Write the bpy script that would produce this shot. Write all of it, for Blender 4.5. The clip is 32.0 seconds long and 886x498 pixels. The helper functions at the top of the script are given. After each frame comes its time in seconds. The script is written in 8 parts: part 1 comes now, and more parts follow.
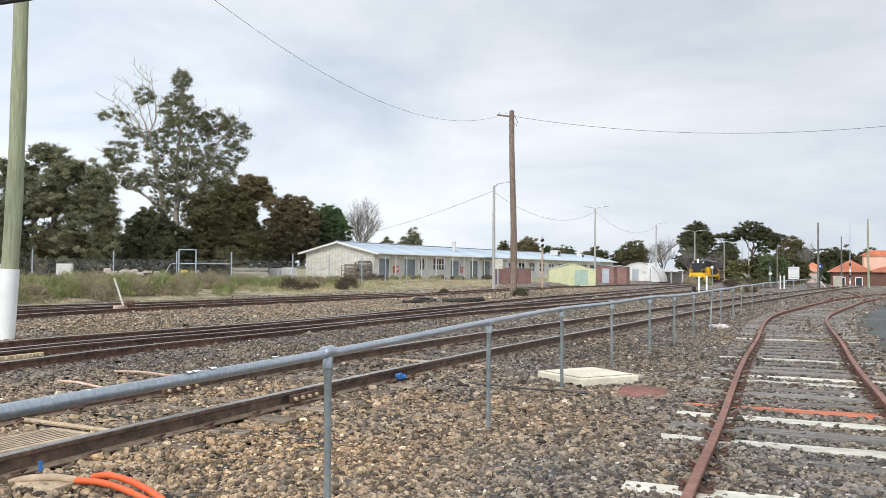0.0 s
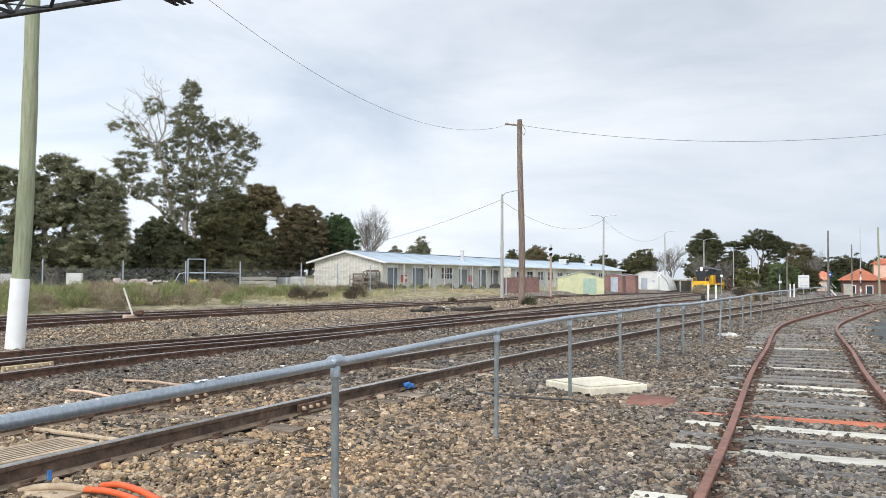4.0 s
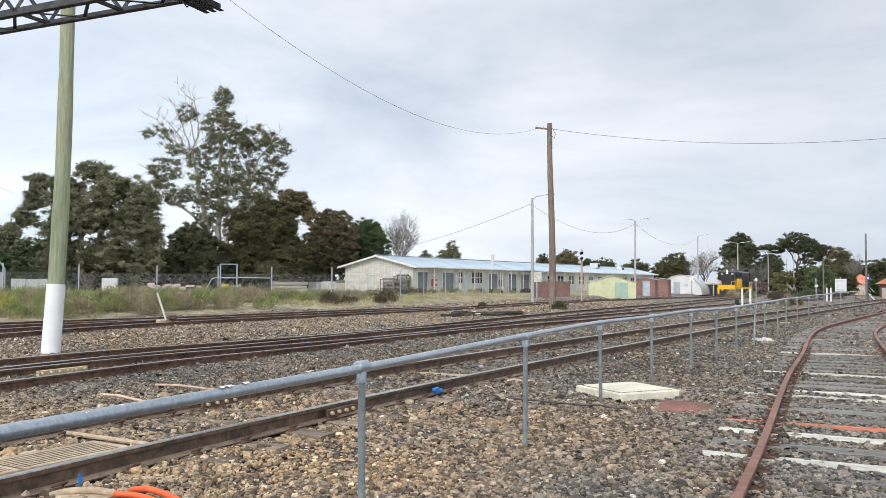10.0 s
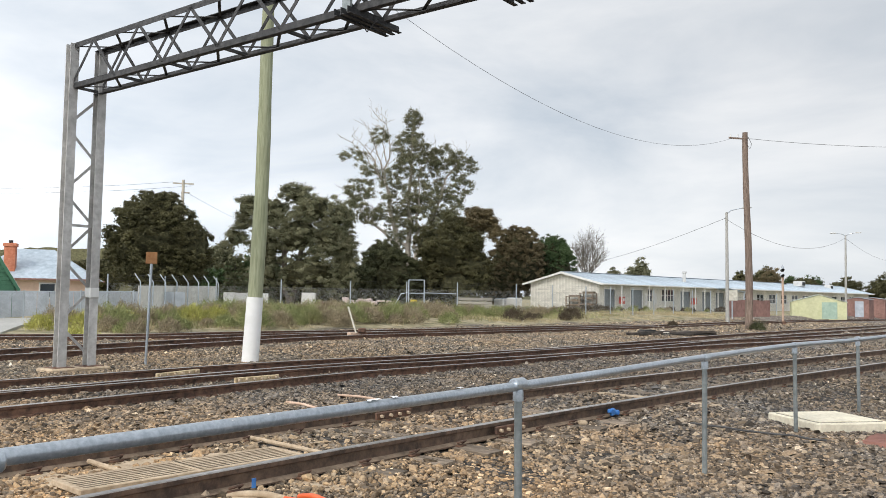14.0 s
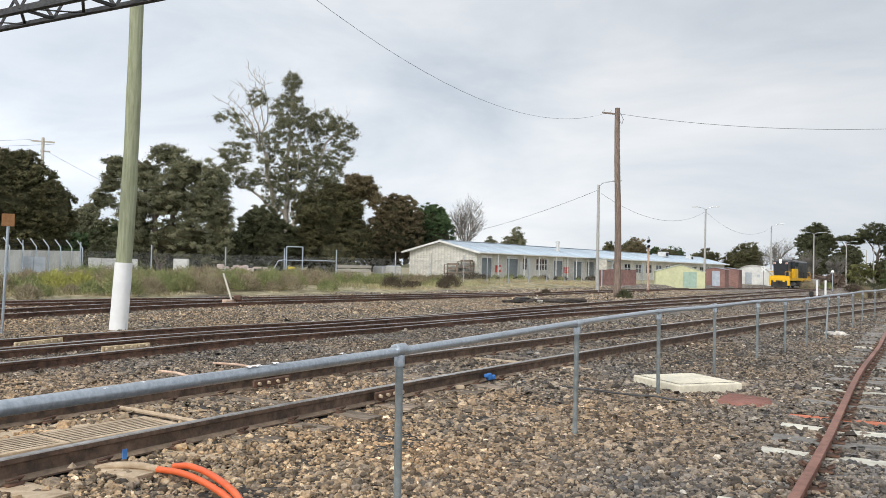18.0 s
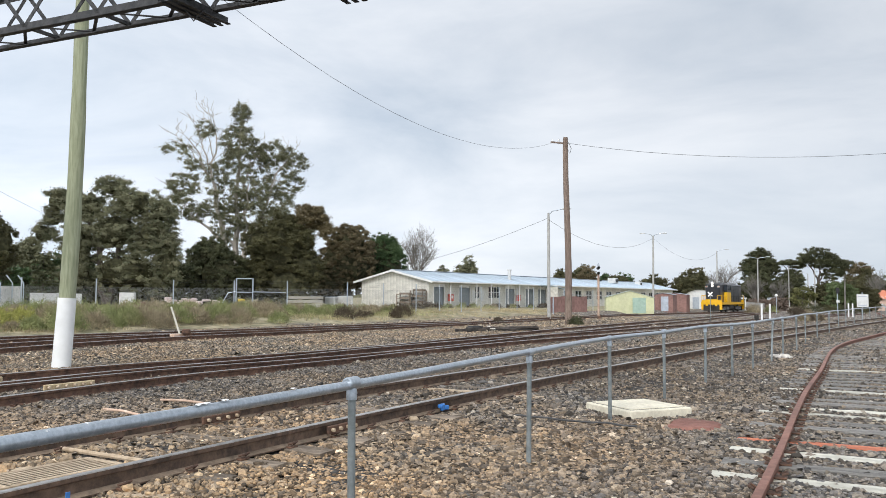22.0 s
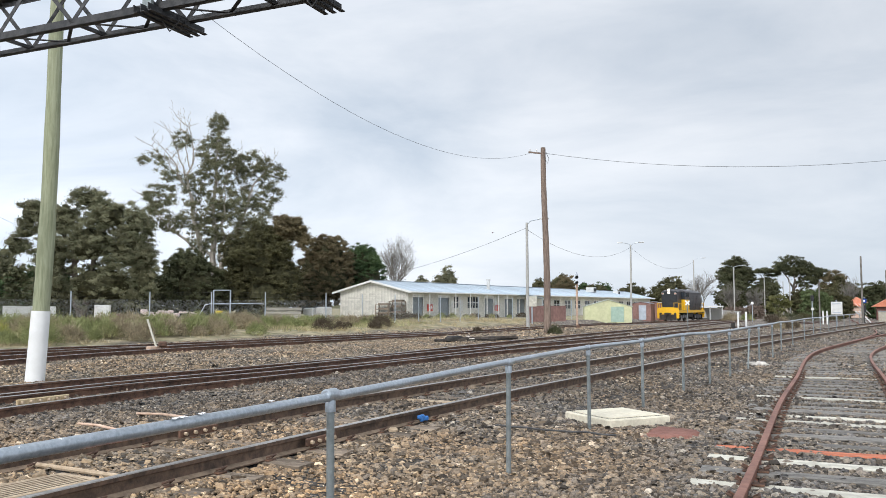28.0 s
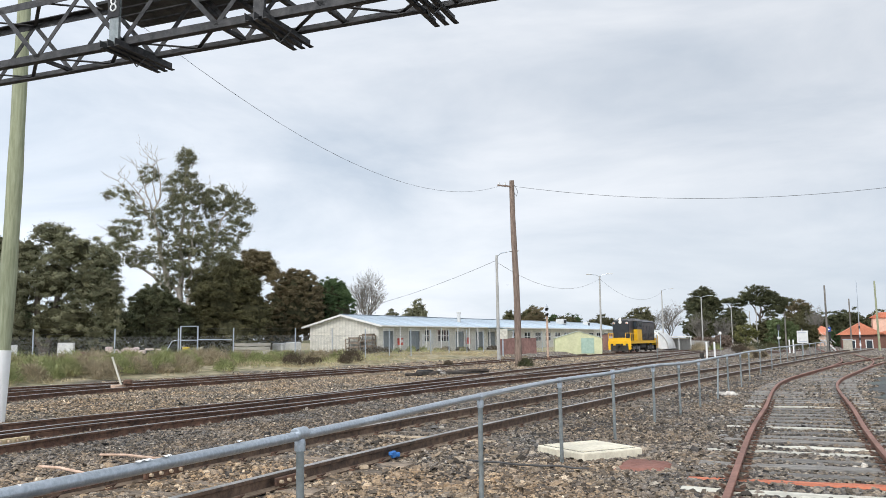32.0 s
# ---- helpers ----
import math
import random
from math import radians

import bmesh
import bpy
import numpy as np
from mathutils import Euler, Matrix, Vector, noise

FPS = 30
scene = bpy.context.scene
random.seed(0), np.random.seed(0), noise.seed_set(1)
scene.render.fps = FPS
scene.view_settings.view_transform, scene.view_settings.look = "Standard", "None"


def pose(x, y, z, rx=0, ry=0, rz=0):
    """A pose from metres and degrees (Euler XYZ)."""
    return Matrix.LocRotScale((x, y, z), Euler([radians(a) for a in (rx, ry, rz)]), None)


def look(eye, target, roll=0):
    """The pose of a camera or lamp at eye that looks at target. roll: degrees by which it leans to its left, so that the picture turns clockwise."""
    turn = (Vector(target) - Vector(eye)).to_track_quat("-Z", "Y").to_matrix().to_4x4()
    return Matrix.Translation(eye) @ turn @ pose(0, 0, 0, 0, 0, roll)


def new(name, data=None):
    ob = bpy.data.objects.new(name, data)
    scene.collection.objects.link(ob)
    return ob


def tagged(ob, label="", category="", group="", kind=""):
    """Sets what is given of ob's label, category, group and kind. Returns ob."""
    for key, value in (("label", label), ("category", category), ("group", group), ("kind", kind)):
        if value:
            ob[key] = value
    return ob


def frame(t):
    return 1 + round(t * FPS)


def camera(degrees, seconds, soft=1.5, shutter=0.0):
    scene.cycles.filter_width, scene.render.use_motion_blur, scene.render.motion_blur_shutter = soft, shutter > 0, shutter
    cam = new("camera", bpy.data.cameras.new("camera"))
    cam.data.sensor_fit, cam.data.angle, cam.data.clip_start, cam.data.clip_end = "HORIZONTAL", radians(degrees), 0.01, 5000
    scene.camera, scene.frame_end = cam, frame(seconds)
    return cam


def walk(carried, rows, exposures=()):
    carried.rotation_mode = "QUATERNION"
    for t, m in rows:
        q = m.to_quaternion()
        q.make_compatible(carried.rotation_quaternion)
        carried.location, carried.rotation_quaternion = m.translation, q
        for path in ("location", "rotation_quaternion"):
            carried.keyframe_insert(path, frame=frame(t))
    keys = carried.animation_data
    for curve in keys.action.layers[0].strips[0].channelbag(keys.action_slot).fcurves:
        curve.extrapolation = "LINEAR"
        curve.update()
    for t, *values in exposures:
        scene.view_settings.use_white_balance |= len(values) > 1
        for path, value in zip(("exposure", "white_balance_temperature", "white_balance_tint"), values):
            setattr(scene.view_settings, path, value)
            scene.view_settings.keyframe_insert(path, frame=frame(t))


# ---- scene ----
cam = camera(57.0, 32.0, soft=0.45)
PATH = [
    (0, (-0.181, -0.175, 1.572), (-0.147, 1.824, 1.622), 0.5),
    (0.5, (-0.177, -0.194, 1.583), (-0.131, 1.805, 1.652), 0.8),
    (1, (-0.179, -0.201, 1.585), (-0.137, 1.797, 1.667), 0.9),
    (1.5, (-0.181, -0.184, 1.585), (-0.141, 1.814, 1.681), 0.5),
    (2, (-0.177, -0.214, 1.592), (-0.134, 1.783, 1.686), 0.8),
    (2.5, (-0.179, -0.207, 1.587), (-0.133, 1.791, 1.653), 1.2),
    (4.5, (-0.166, -0.185, 1.573), (-0.16, 1.814, 1.653), 0.3),
    (5, (-0.149, -0.186, 1.621), (-0.117, 1.81, 1.734), 2.0),
    (5.5, (-0.168, -0.144, 1.623), (-0.138, 1.849, 1.782), 4.4),
    (6, (-0.166, -0.159, 1.607), (-0.196, 1.833, 1.783), 4.3),
    (6.5, (-0.16, -0.164, 1.602), (-0.234, 1.827, 1.776), 3.4),
    (7, (-0.151, -0.146, 1.593), (-0.234, 1.846, 1.739), 2.9),
    (7.5, (-0.153, -0.142, 1.588), (-0.236, 1.852, 1.71), 2.1),
    (8, (-0.153, -0.124, 1.578), (-0.245, 1.872, 1.674), 0.2),
    (8.5, (-0.154, -0.136, 1.577), (-0.233, 1.862, 1.651), -0.3),
    (9, (-0.154, -0.126, 1.574), (-0.217, 1.871, 1.651), -0.1),
    (9.5, (-0.152, -0.129, 1.575), (-0.212, 1.869, 1.659), 0.2),
    (10, (-0.149, -0.143, 1.577), (-0.21, 1.854, 1.659), 0.3),
    (10.5, (-0.151, -0.122, 1.572), (-0.206, 1.876, 1.65), 0.3),
    (11, (-0.144, -0.128, 1.577), (-0.2, 1.87, 1.644), 0.2),
    (11.5, (-0.115, -0.106, 1.585), (-0.17, 1.892, 1.645), 0.6),
    (12, (-0.101, -0.087, 1.59), (-0.18, 1.909, 1.692), -0.3),
    (12.5, (-0.026, 0.0, 1.585), (-0.351, 1.967, 1.738), 0.3),
    (13, (0.049, 0.077, 1.592), (-0.49, 1.999, 1.72), -0.5),
    (13.5, (0.066, 0.064, 1.587), (-0.494, 1.981, 1.689), -1.1),
    (14, (0.015, 0.031, 1.569), (-0.497, 1.961, 1.687), 0.9),
    (14.5, (-0.018, 0.007, 1.549), (-0.461, 1.955, 1.63), 1.3),
    (15, (-0.014, -0.022, 1.547), (-0.38, 1.944, 1.58), 0.3),
    (15.5, (-0.01, -0.016, 1.556), (-0.317, 1.96, 1.603), 0.4),
    (17.5, (-0.01, 0.029, 1.559), (-0.238, 2.015, 1.607), 1.5),
    (18, (-0.007, 0.023, 1.559), (-0.228, 2.01, 1.604), 1.3),
    (18.5, (-0.009, 0.021, 1.561), (-0.225, 2.008, 1.617), 0.9),
    (19, (-0.015, 0.024, 1.561), (-0.224, 2.012, 1.625), 0.7),
    (19.5, (-0.012, 0.027, 1.564), (-0.191, 2.018, 1.625), 0.0),
    (20, (-0.011, 0.029, 1.567), (-0.177, 2.021, 1.632), -0.0),
    (20.5, (-0.013, 0.019, 1.569), (-0.179, 2.011, 1.653), 0.6),
    (21, (-0.019, 0.052, 1.569), (-0.171, 2.043, 1.666), 1.0),
    (21.5, (-0.005, 0.017, 1.571), (-0.131, 2.01, 1.675), 0.8),
    (22, (0.0, 0.01, 1.574), (-0.105, 2.004, 1.692), 0.4),
    (22.5, (-0.003, 0.025, 1.572), (-0.099, 2.019, 1.699), 0.2),
    (23, (0.0, 0.013, 1.57), (-0.081, 2.008, 1.699), 0.3),
    (23.5, (0.004, 0.014, 1.574), (-0.061, 2.009, 1.707), 0.2),
    (24, (0.002, 0.017, 1.572), (-0.058, 2.012, 1.699), 0.2),
    (24.5, (0.0, 0.02, 1.572), (-0.066, 2.015, 1.689), -0.0),
    (25, (-0.006, 0.023, 1.57), (-0.083, 2.018, 1.685), -0.1),
    (25.5, (0.003, 0.036, 1.569), (-0.072, 2.031, 1.686), -0.1),
    (27.5, (-0.006, 0.027, 1.572), (-0.069, 2.021, 1.711), 0.1),
    (28, (0.001, 0.014, 1.576), (-0.052, 2.008, 1.719), -0.0),
    (28.5, (0.002, 0.018, 1.577), (-0.04, 2.012, 1.718), 0.0),
    (29, (0.0, 0.029, 1.572), (-0.031, 2.024, 1.71), -0.0),
    (29.5, (0.008, 0.023, 1.575), (-0.012, 2.018, 1.708), -0.5),
    (30, (0.007, 0.027, 1.575), (-0.008, 2.022, 1.712), -0.7),
    (30.5, (0.004, 0.031, 1.575), (-0.01, 2.026, 1.716), -0.5),
    (31, (0.005, 0.037, 1.574), (0.0, 2.032, 1.714), -0.4),
    (31.5, (0.008, 0.013, 1.583), (0.013, 2.007, 1.748), -1.1),
    (32, (-0.001, 0.03, 1.588), (0.02, 2.017, 1.811), -0.7),
]
walk(cam, [(t, look(eye, target, roll)) for t, eye, target, roll in PATH], exposures=((0, 0.00, 6550, 11), (4.5, 0.03, 6430, 11), (8, 0.00, 6430, 11), (11.5, -0.02, 6490, 11), (13, -0.05, 6780, 11), (15, -0.10, 6780, 11), (18.5, -0.10, 6680, 11), (22, -0.05, 6480, 11), (27, -0.03, 6450, 11), (30.5, -0.03, 6450, 11), (32, -0.03, 6470, 11)))

# ---- world, sun, exposure ----
world = bpy.data.worlds.new("overcast_sky")
scene.world = world
world.use_nodes = True
wn, wl = world.node_tree.nodes, world.node_tree.links
wn.clear()
w_out = wn.new("ShaderNodeOutputWorld")
w_bg = wn.new("ShaderNodeBackground")
w_sky = wn.new("ShaderNodeTexSky")
w_sky.sky_type = "NISHITA"
w_sky.sun_disc = False
w_sky.sun_elevation = radians(40)
w_sky.sun_rotation = radians(-161)
w_scale = wn.new("ShaderNodeVectorMath")
w_scale.operation = "SCALE"
w_scale.inputs["Scale"].default_value = 0.09
wl.new(w_sky.outputs["Color"], w_scale.inputs[0])
w_co = wn.new("ShaderNodeTexCoord")
w_map = wn.new("ShaderNodeMapping")
w_map.inputs["Scale"].default_value = (1.0, 1.0, 3.2)
w_map.inputs["Rotation"].default_value = (0.15, 0.1, 0.4)
wl.new(w_co.outputs["Generated"], w_map.inputs["Vector"])
w_no = wn.new("ShaderNodeTexNoise")
w_no.inputs["Scale"].default_value = 2.3
w_no.inputs["Detail"].default_value = 7.0
w_no.inputs["Roughness"].default_value = 0.55
w_no.inputs["Distortion"].default_value = 0.35
wl.new(w_map.outputs["Vector"], w_no.inputs["Vector"])
w_ramp = wn.new("ShaderNodeValToRGB")
w_ramp.color_ramp.elements[0].position = 0.33
w_ramp.color_ramp.elements[0].color = (0.56, 0.642, 0.738, 1)
w_ramp.color_ramp.elements[1].position = 0.66
w_ramp.color_ramp.elements[1].color = (0.895, 0.937, 0.985, 1)
wl.new(w_no.outputs["Fac"], w_ramp.inputs["Fac"])
w_mix = wn.new("ShaderNodeMixRGB")
w_mix.inputs["Fac"].default_value = 0.92
wl.new(w_scale.outputs["Vector"], w_mix.inputs["Color1"])
wl.new(w_ramp.outputs["Color"], w_mix.inputs["Color2"])
# the cloud is thinner, and so brighter, towards the hidden sun on one side
w_grad = wn.new("ShaderNodeMapRange")
w_grad.inputs["From Min"].default_value, w_grad.inputs["From Max"].default_value = -0.95, 1.0
w_grad.inputs["To Min"].default_value, w_grad.inputs["To Max"].default_value = 0.96, 1.95
w_dot = wn.new("ShaderNodeVectorMath")
w_dot.operation = "DOT_PRODUCT"
w_dot.inputs[1].default_value = (-0.62, -0.78, 0.0)
wl.new(w_co.outputs["Generated"], w_dot.inputs[0])
wl.new(w_dot.outputs["Value"], w_grad.inputs["Value"])
w_bright = wn.new("ShaderNodeVectorMath")
w_bright.operation = "SCALE"
wl.new(w_mix.outputs["Color"], w_bright.inputs[0])
# and paler again low down, where more cloud is looked through
w_sep = wn.new("ShaderNodeSeparateXYZ")
wl.new(w_co.outputs["Generated"], w_sep.inputs[0])
w_low = wn.new("ShaderNodeMapRange")
w_low.inputs["From Min"].default_value, w_low.inputs["From Max"].default_value = 0.0, 0.3
w_low.inputs["To Min"].default_value, w_low.inputs["To Max"].default_value = 1.18, 1.0
wl.new(w_sep.outputs["Z"], w_low.inputs["Value"])
w_both = wn.new("ShaderNodeMath")
w_both.operation = "MULTIPLY"
wl.new(w_grad.outputs["Result"], w_both.inputs[0])
wl.new(w_low.outputs["Result"], w_both.inputs[1])
wl.new(w_both.outputs["Value"], w_bright.inputs["Scale"])
wl.new(w_bright.outputs["Vector"], w_bg.inputs["Color"])
w_bg.inputs["Strength"].default_value = 0.97
wl.new(w_bg.outputs["Background"], w_out.inputs["Surface"])

sun = new("sun", bpy.data.lights.new("sun", "SUN"))
sun.data.energy = 1.9
sun.data.angle = radians(20)
sun.data.color = (1.0, 0.97, 0.92)
sun.matrix_world = look((-12, -34, 30), (0, 0, 0))

# ---- materials ----


def mat(name, c1, c2, scale=6.0, rough=0.8, bump=0.25, metal=0.0, big=0.35, big_amt=0.35, rand=0.0, island=0.0, stretch=(1, 1, 1), lo=0.35, hi=0.65):
    """Two-scale noise paint: grain between c1 and c2, large patches, optional change per object or per piece."""
    m = bpy.data.materials.new(name)
    m.use_nodes = True
    n, l = m.node_tree.nodes, m.node_tree.links
    b = n["Principled BSDF"]
    b.inputs["Roughness"].default_value = rough
    b.inputs["Metallic"].default_value = metal
    co = n.new("ShaderNodeTexCoord")
    mp = n.new("ShaderNodeMapping")
    mp.inputs["Scale"].default_value = stretch
    l.new(co.outputs["Object"], mp.inputs["Vector"])
    g = n.new("ShaderNodeTexNoise")
    g.inputs["Scale"].default_value = scale
    g.inputs["Detail"].default_value = 6.0
    g.inputs["Roughness"].default_value = 0.65
    l.new(mp.outputs["Vector"], g.inputs["Vector"])
    r = n.new("ShaderNodeValToRGB")
    r.color_ramp.elements[0].position, r.color_ramp.elements[1].position = lo, hi
    r.color_ramp.elements[0].color, r.color_ramp.elements[1].color = (*c1, 1), (*c2, 1)
    l.new(g.outputs["Fac"], r.inputs["Fac"])
    p = n.new("ShaderNodeTexNoise")
    p.inputs["Scale"].default_value = big
    p.inputs["Detail"].default_value = 3.0
    l.new(mp.outputs["Vector"], p.inputs["Vector"])
    v = n.new("ShaderNodeMapRange")
    v.inputs["From Min"].default_value, v.inputs["From Max"].default_value = 0.3, 0.7
    v.inputs["To Min"].default_value, v.inputs["To Max"].default_value = 1 - big_amt, 1 + big_amt
    l.new(p.outputs["Fac"], v.inputs["Value"])
    last = v.outputs["Result"]
    for amount, node, socket in ((rand, "ShaderNodeObjectInfo", "Random"), (island, "ShaderNodeNewGeometry", "Random Per Island")):
        if amount:
            o = n.new(node)
            q = n.new("ShaderNodeMapRange")
            q.inputs["To Min"].default_value, q.inputs["To Max"].default_value = 1 - amount, 1 + amount
            l.new(o.outputs[socket], q.inputs["Value"])
            w = n.new("ShaderNodeMath")
            w.operation = "MULTIPLY"
            l.new(last, w.inputs[0])
            l.new(q.outputs["Result"], w.inputs[1])
            last = w.outputs["Value"]
    s = n.new("ShaderNodeVectorMath")
    s.operation = "SCALE"
    l.new(r.outputs["Color"], s.inputs[0])
    l.new(last, s.inputs["Scale"])
    l.new(s.outputs["Vector"], b.inputs["Base Color"])
    if bump:
        k = n.new("ShaderNodeBump")
        k.inputs["Strength"].default_value = bump
        k.inputs["Distance"].default_value = 0.02
        l.new(g.outputs["Fac"], k.inputs["Height"])
        l.new(k.outputs["Normal"], b.inputs["Normal"])
    return m


M_RUST = mat("rusty_rail_steel", (0.068, 0.042, 0.032), (0.21, 0.115, 0.075), 9, 0.75, 0.4, 0.2, 0.8, 0.35)
M_DUSTYRAIL = mat("dusty_brown_rail_steel", (0.062, 0.043, 0.033), (0.185, 0.12, 0.082), 9, 0.78, 0.4, 0.1, 0.8, 0.3)
M_REDRUST = mat("orange_rusty_rail", (0.15, 0.065, 0.042), (0.27, 0.125, 0.085), 9, 0.7, 0.3, 0.2, 0.8, 0.2)
M_FOOTDUST = mat("dust_on_rail_foot", (0.13, 0.095, 0.068), (0.27, 0.20, 0.14), 10, 0.9, 0.4, 0, 1.1, 0.3)
M_SHINE = mat("worn_rail_head", (0.30, 0.275, 0.25), (0.52, 0.49, 0.46), 14, 0.34, 0.1, 0.85, 0.7, 0.3)
M_REDHEAD = mat("rusty_rail_head", (0.22, 0.105, 0.075), (0.34, 0.17, 0.125), 12, 0.6, 0.15, 0.3, 0.8, 0.25)
M_SLEEPER = mat("weathered_timber_sleeper", (0.115, 0.088, 0.065), (0.29, 0.23, 0.17), 5, 0.9, 0.7, 0, 0.9, 0.3, rand=0.35, stretch=(1, 7, 4))
M_GREYSLEEPER = mat("silver_grey_timber_sleeper", (0.105, 0.098, 0.09), (0.29, 0.275, 0.25), 5, 0.9, 0.7, 0, 0.9, 0.25, rand=0.3, stretch=(1, 8, 4))
M_POST = mat("dull_galvanised_post", (0.20, 0.225, 0.225), (0.30, 0.33, 0.33), 14, 0.5, 0.05, 0.4, 2.0, 0.15)
M_CREAM = mat("cream_painted_sleeper", (0.46, 0.435, 0.36), (0.66, 0.635, 0.55), 7, 0.8, 0.35, 0, 1.4, 0.2, rand=0.15)
M_ORANGE_PAINT = mat("orange_sprayed_timber", (0.45, 0.12, 0.06), (0.62, 0.22, 0.12), 9, 0.8, 0.3, 0, 1.5, 0.25)
M_GALV = mat("galvanised_steel", (0.35, 0.395, 0.44), (0.52, 0.565, 0.61), 45, 0.3, 0.05, 0.6, 2.0, 0.12, stretch=(1, 1, 1))


def stone_paint():
    """Broken basalt and river stone: each stone takes its own tone, with warm dusty and cool clean patches."""
    m = bpy.data.materials.new("ballast_stone")
    m.use_nodes = True
    n, l = m.node_tree.nodes, m.node_tree.links
    b = n["Principled BSDF"]
    b.inputs["Roughness"].default_value = 0.9
    geo = n.new("ShaderNodeNewGeometry")
    r = n.new("ShaderNodeValToRGB")
    e = r.color_ramp.elements
    stops = ((0.0, (0.030, 0.029, 0.029)), (0.14, (0.088, 0.074, 0.060)), (0.28, (0.070, 0.070, 0.074)), (0.42, (0.170, 0.143, 0.113)), (0.56, (0.128, 0.126, 0.130)), (0.70, (0.235, 0.195, 0.152)), (0.82, (0.215, 0.205, 0.20)), (0.93, (0.285, 0.24, 0.19)), (0.985, (0.34, 0.31, 0.27)), (1.0, (0.58, 0.56, 0.53)))
    while len(e) < len(stops):
        e.new(0.5)
    for k, (pos, col) in enumerate(stops):
        e[k].position, e[k].color = pos, (*col, 1)
    l.new(geo.outputs["Random Per Island"], r.inputs["Fac"])
    co = n.new("ShaderNodeTexCoord")
    last = r.outputs["Color"]
    for scale, c1, c2 in ((0.45, (1.30, 1.17, 1.0), (1.05, 1.06, 1.05)), (45.0, (0.72, 0.72, 0.72), (1.25, 1.22, 1.18))):
        g = n.new("ShaderNodeTexNoise")
        g.inputs["Scale"].default_value, g.inputs["Detail"].default_value = scale, 4.0
        l.new(co.outputs["Object"], g.inputs["Vector"])
        q = n.new("ShaderNodeValToRGB")
        q.color_ramp.elements[0].position, q.color_ramp.elements[1].position = 0.38, 0.62
        q.color_ramp.elements[0].color, q.color_ramp.elements[1].color = (*c1, 1), (*c2, 1)
        l.new(g.outputs["Fac"], q.inputs["Fac"])
        x = n.new("ShaderNodeMixRGB")
        x.blend_type = "MULTIPLY"
        x.inputs["Fac"].default_value = 1.0
        l.new(last, x.inputs["Color1"])
        l.new(q.outputs["Color"], x.inputs["Color2"])
        last = x.outputs["Color"]
    # brown dust lies thicker towards the running line
    sp = n.new("ShaderNodeSeparateXYZ")
    l.new(co.outputs["Object"], sp.inputs[0])
    far = n.new("ShaderNodeMath")
    far.operation = "MULTIPLY_ADD"
    far.inputs[1].default_value = -0.45
    l.new(sp.outputs["Y"], far.inputs[0])
    l.new(sp.outputs["X"], far.inputs[2])
    q = n.new("ShaderNodeMapRange")
    q.inputs["From Min"].default_value, q.inputs["From Max"].default_value = -4.6, -1.6
    l.new(far.outputs[0], q.inputs["Value"])
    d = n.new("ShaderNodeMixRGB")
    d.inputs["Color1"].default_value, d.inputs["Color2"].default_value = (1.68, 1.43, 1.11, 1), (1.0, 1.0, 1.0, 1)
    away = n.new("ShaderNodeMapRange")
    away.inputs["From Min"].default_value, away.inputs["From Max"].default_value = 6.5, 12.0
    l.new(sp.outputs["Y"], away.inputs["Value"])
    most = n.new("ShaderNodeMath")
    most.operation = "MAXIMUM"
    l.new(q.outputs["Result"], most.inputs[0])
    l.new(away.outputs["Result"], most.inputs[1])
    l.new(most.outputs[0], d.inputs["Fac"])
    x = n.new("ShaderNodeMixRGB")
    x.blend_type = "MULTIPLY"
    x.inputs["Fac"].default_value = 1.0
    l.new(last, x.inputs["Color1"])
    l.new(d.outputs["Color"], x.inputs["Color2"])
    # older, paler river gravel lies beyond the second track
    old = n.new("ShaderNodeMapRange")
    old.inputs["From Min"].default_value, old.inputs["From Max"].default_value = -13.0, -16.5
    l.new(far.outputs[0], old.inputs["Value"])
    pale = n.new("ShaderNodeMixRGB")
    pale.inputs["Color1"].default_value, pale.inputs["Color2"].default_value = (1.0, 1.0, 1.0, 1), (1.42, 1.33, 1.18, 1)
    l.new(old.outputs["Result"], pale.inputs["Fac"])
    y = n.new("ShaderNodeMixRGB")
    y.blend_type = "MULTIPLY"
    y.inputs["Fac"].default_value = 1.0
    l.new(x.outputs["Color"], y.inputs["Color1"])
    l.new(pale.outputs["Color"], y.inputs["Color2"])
    l.new(y.outputs["Color"], b.inputs["Base Color"])
    return m


M_STONE = stone_paint()
M_CONC = mat("pale_concrete", (0.66, 0.60, 0.47), (0.82, 0.76, 0.61), 18, 0.85, 0.25, 0, 2.5, 0.12)
M_GREYCONC = mat("grey_concrete_pole", (0.34, 0.335, 0.315), (0.48, 0.47, 0.44), 12, 0.85, 0.25, 0, 0.6, 0.12)
M_POLE = mat("weathered_brown_pole", (0.125, 0.088, 0.068), (0.30, 0.225, 0.18), 5, 0.9, 0.6, 0, 0.3, 0.25, stretch=(5, 5, 0.35))
M_GREENPOLE = mat("green_treated_pole", (0.25, 0.27, 0.16), (0.40, 0.42, 0.28), 4, 0.85, 0.4, 0, 0.4, 0.15, stretch=(5, 5, 0.5))
M_WHITE = mat("white_paint", (0.84, 0.84, 0.82), (0.88, 0.88, 0.87), 9, 0.6, 0.1, 0, 1.5, 0.06)
M_GANTRY = mat("weathered_steel_gantry", (0.035, 0.036, 0.038), (0.09, 0.088, 0.088), 9, 0.65, 0.25, 0.3, 1.2, 0.3)
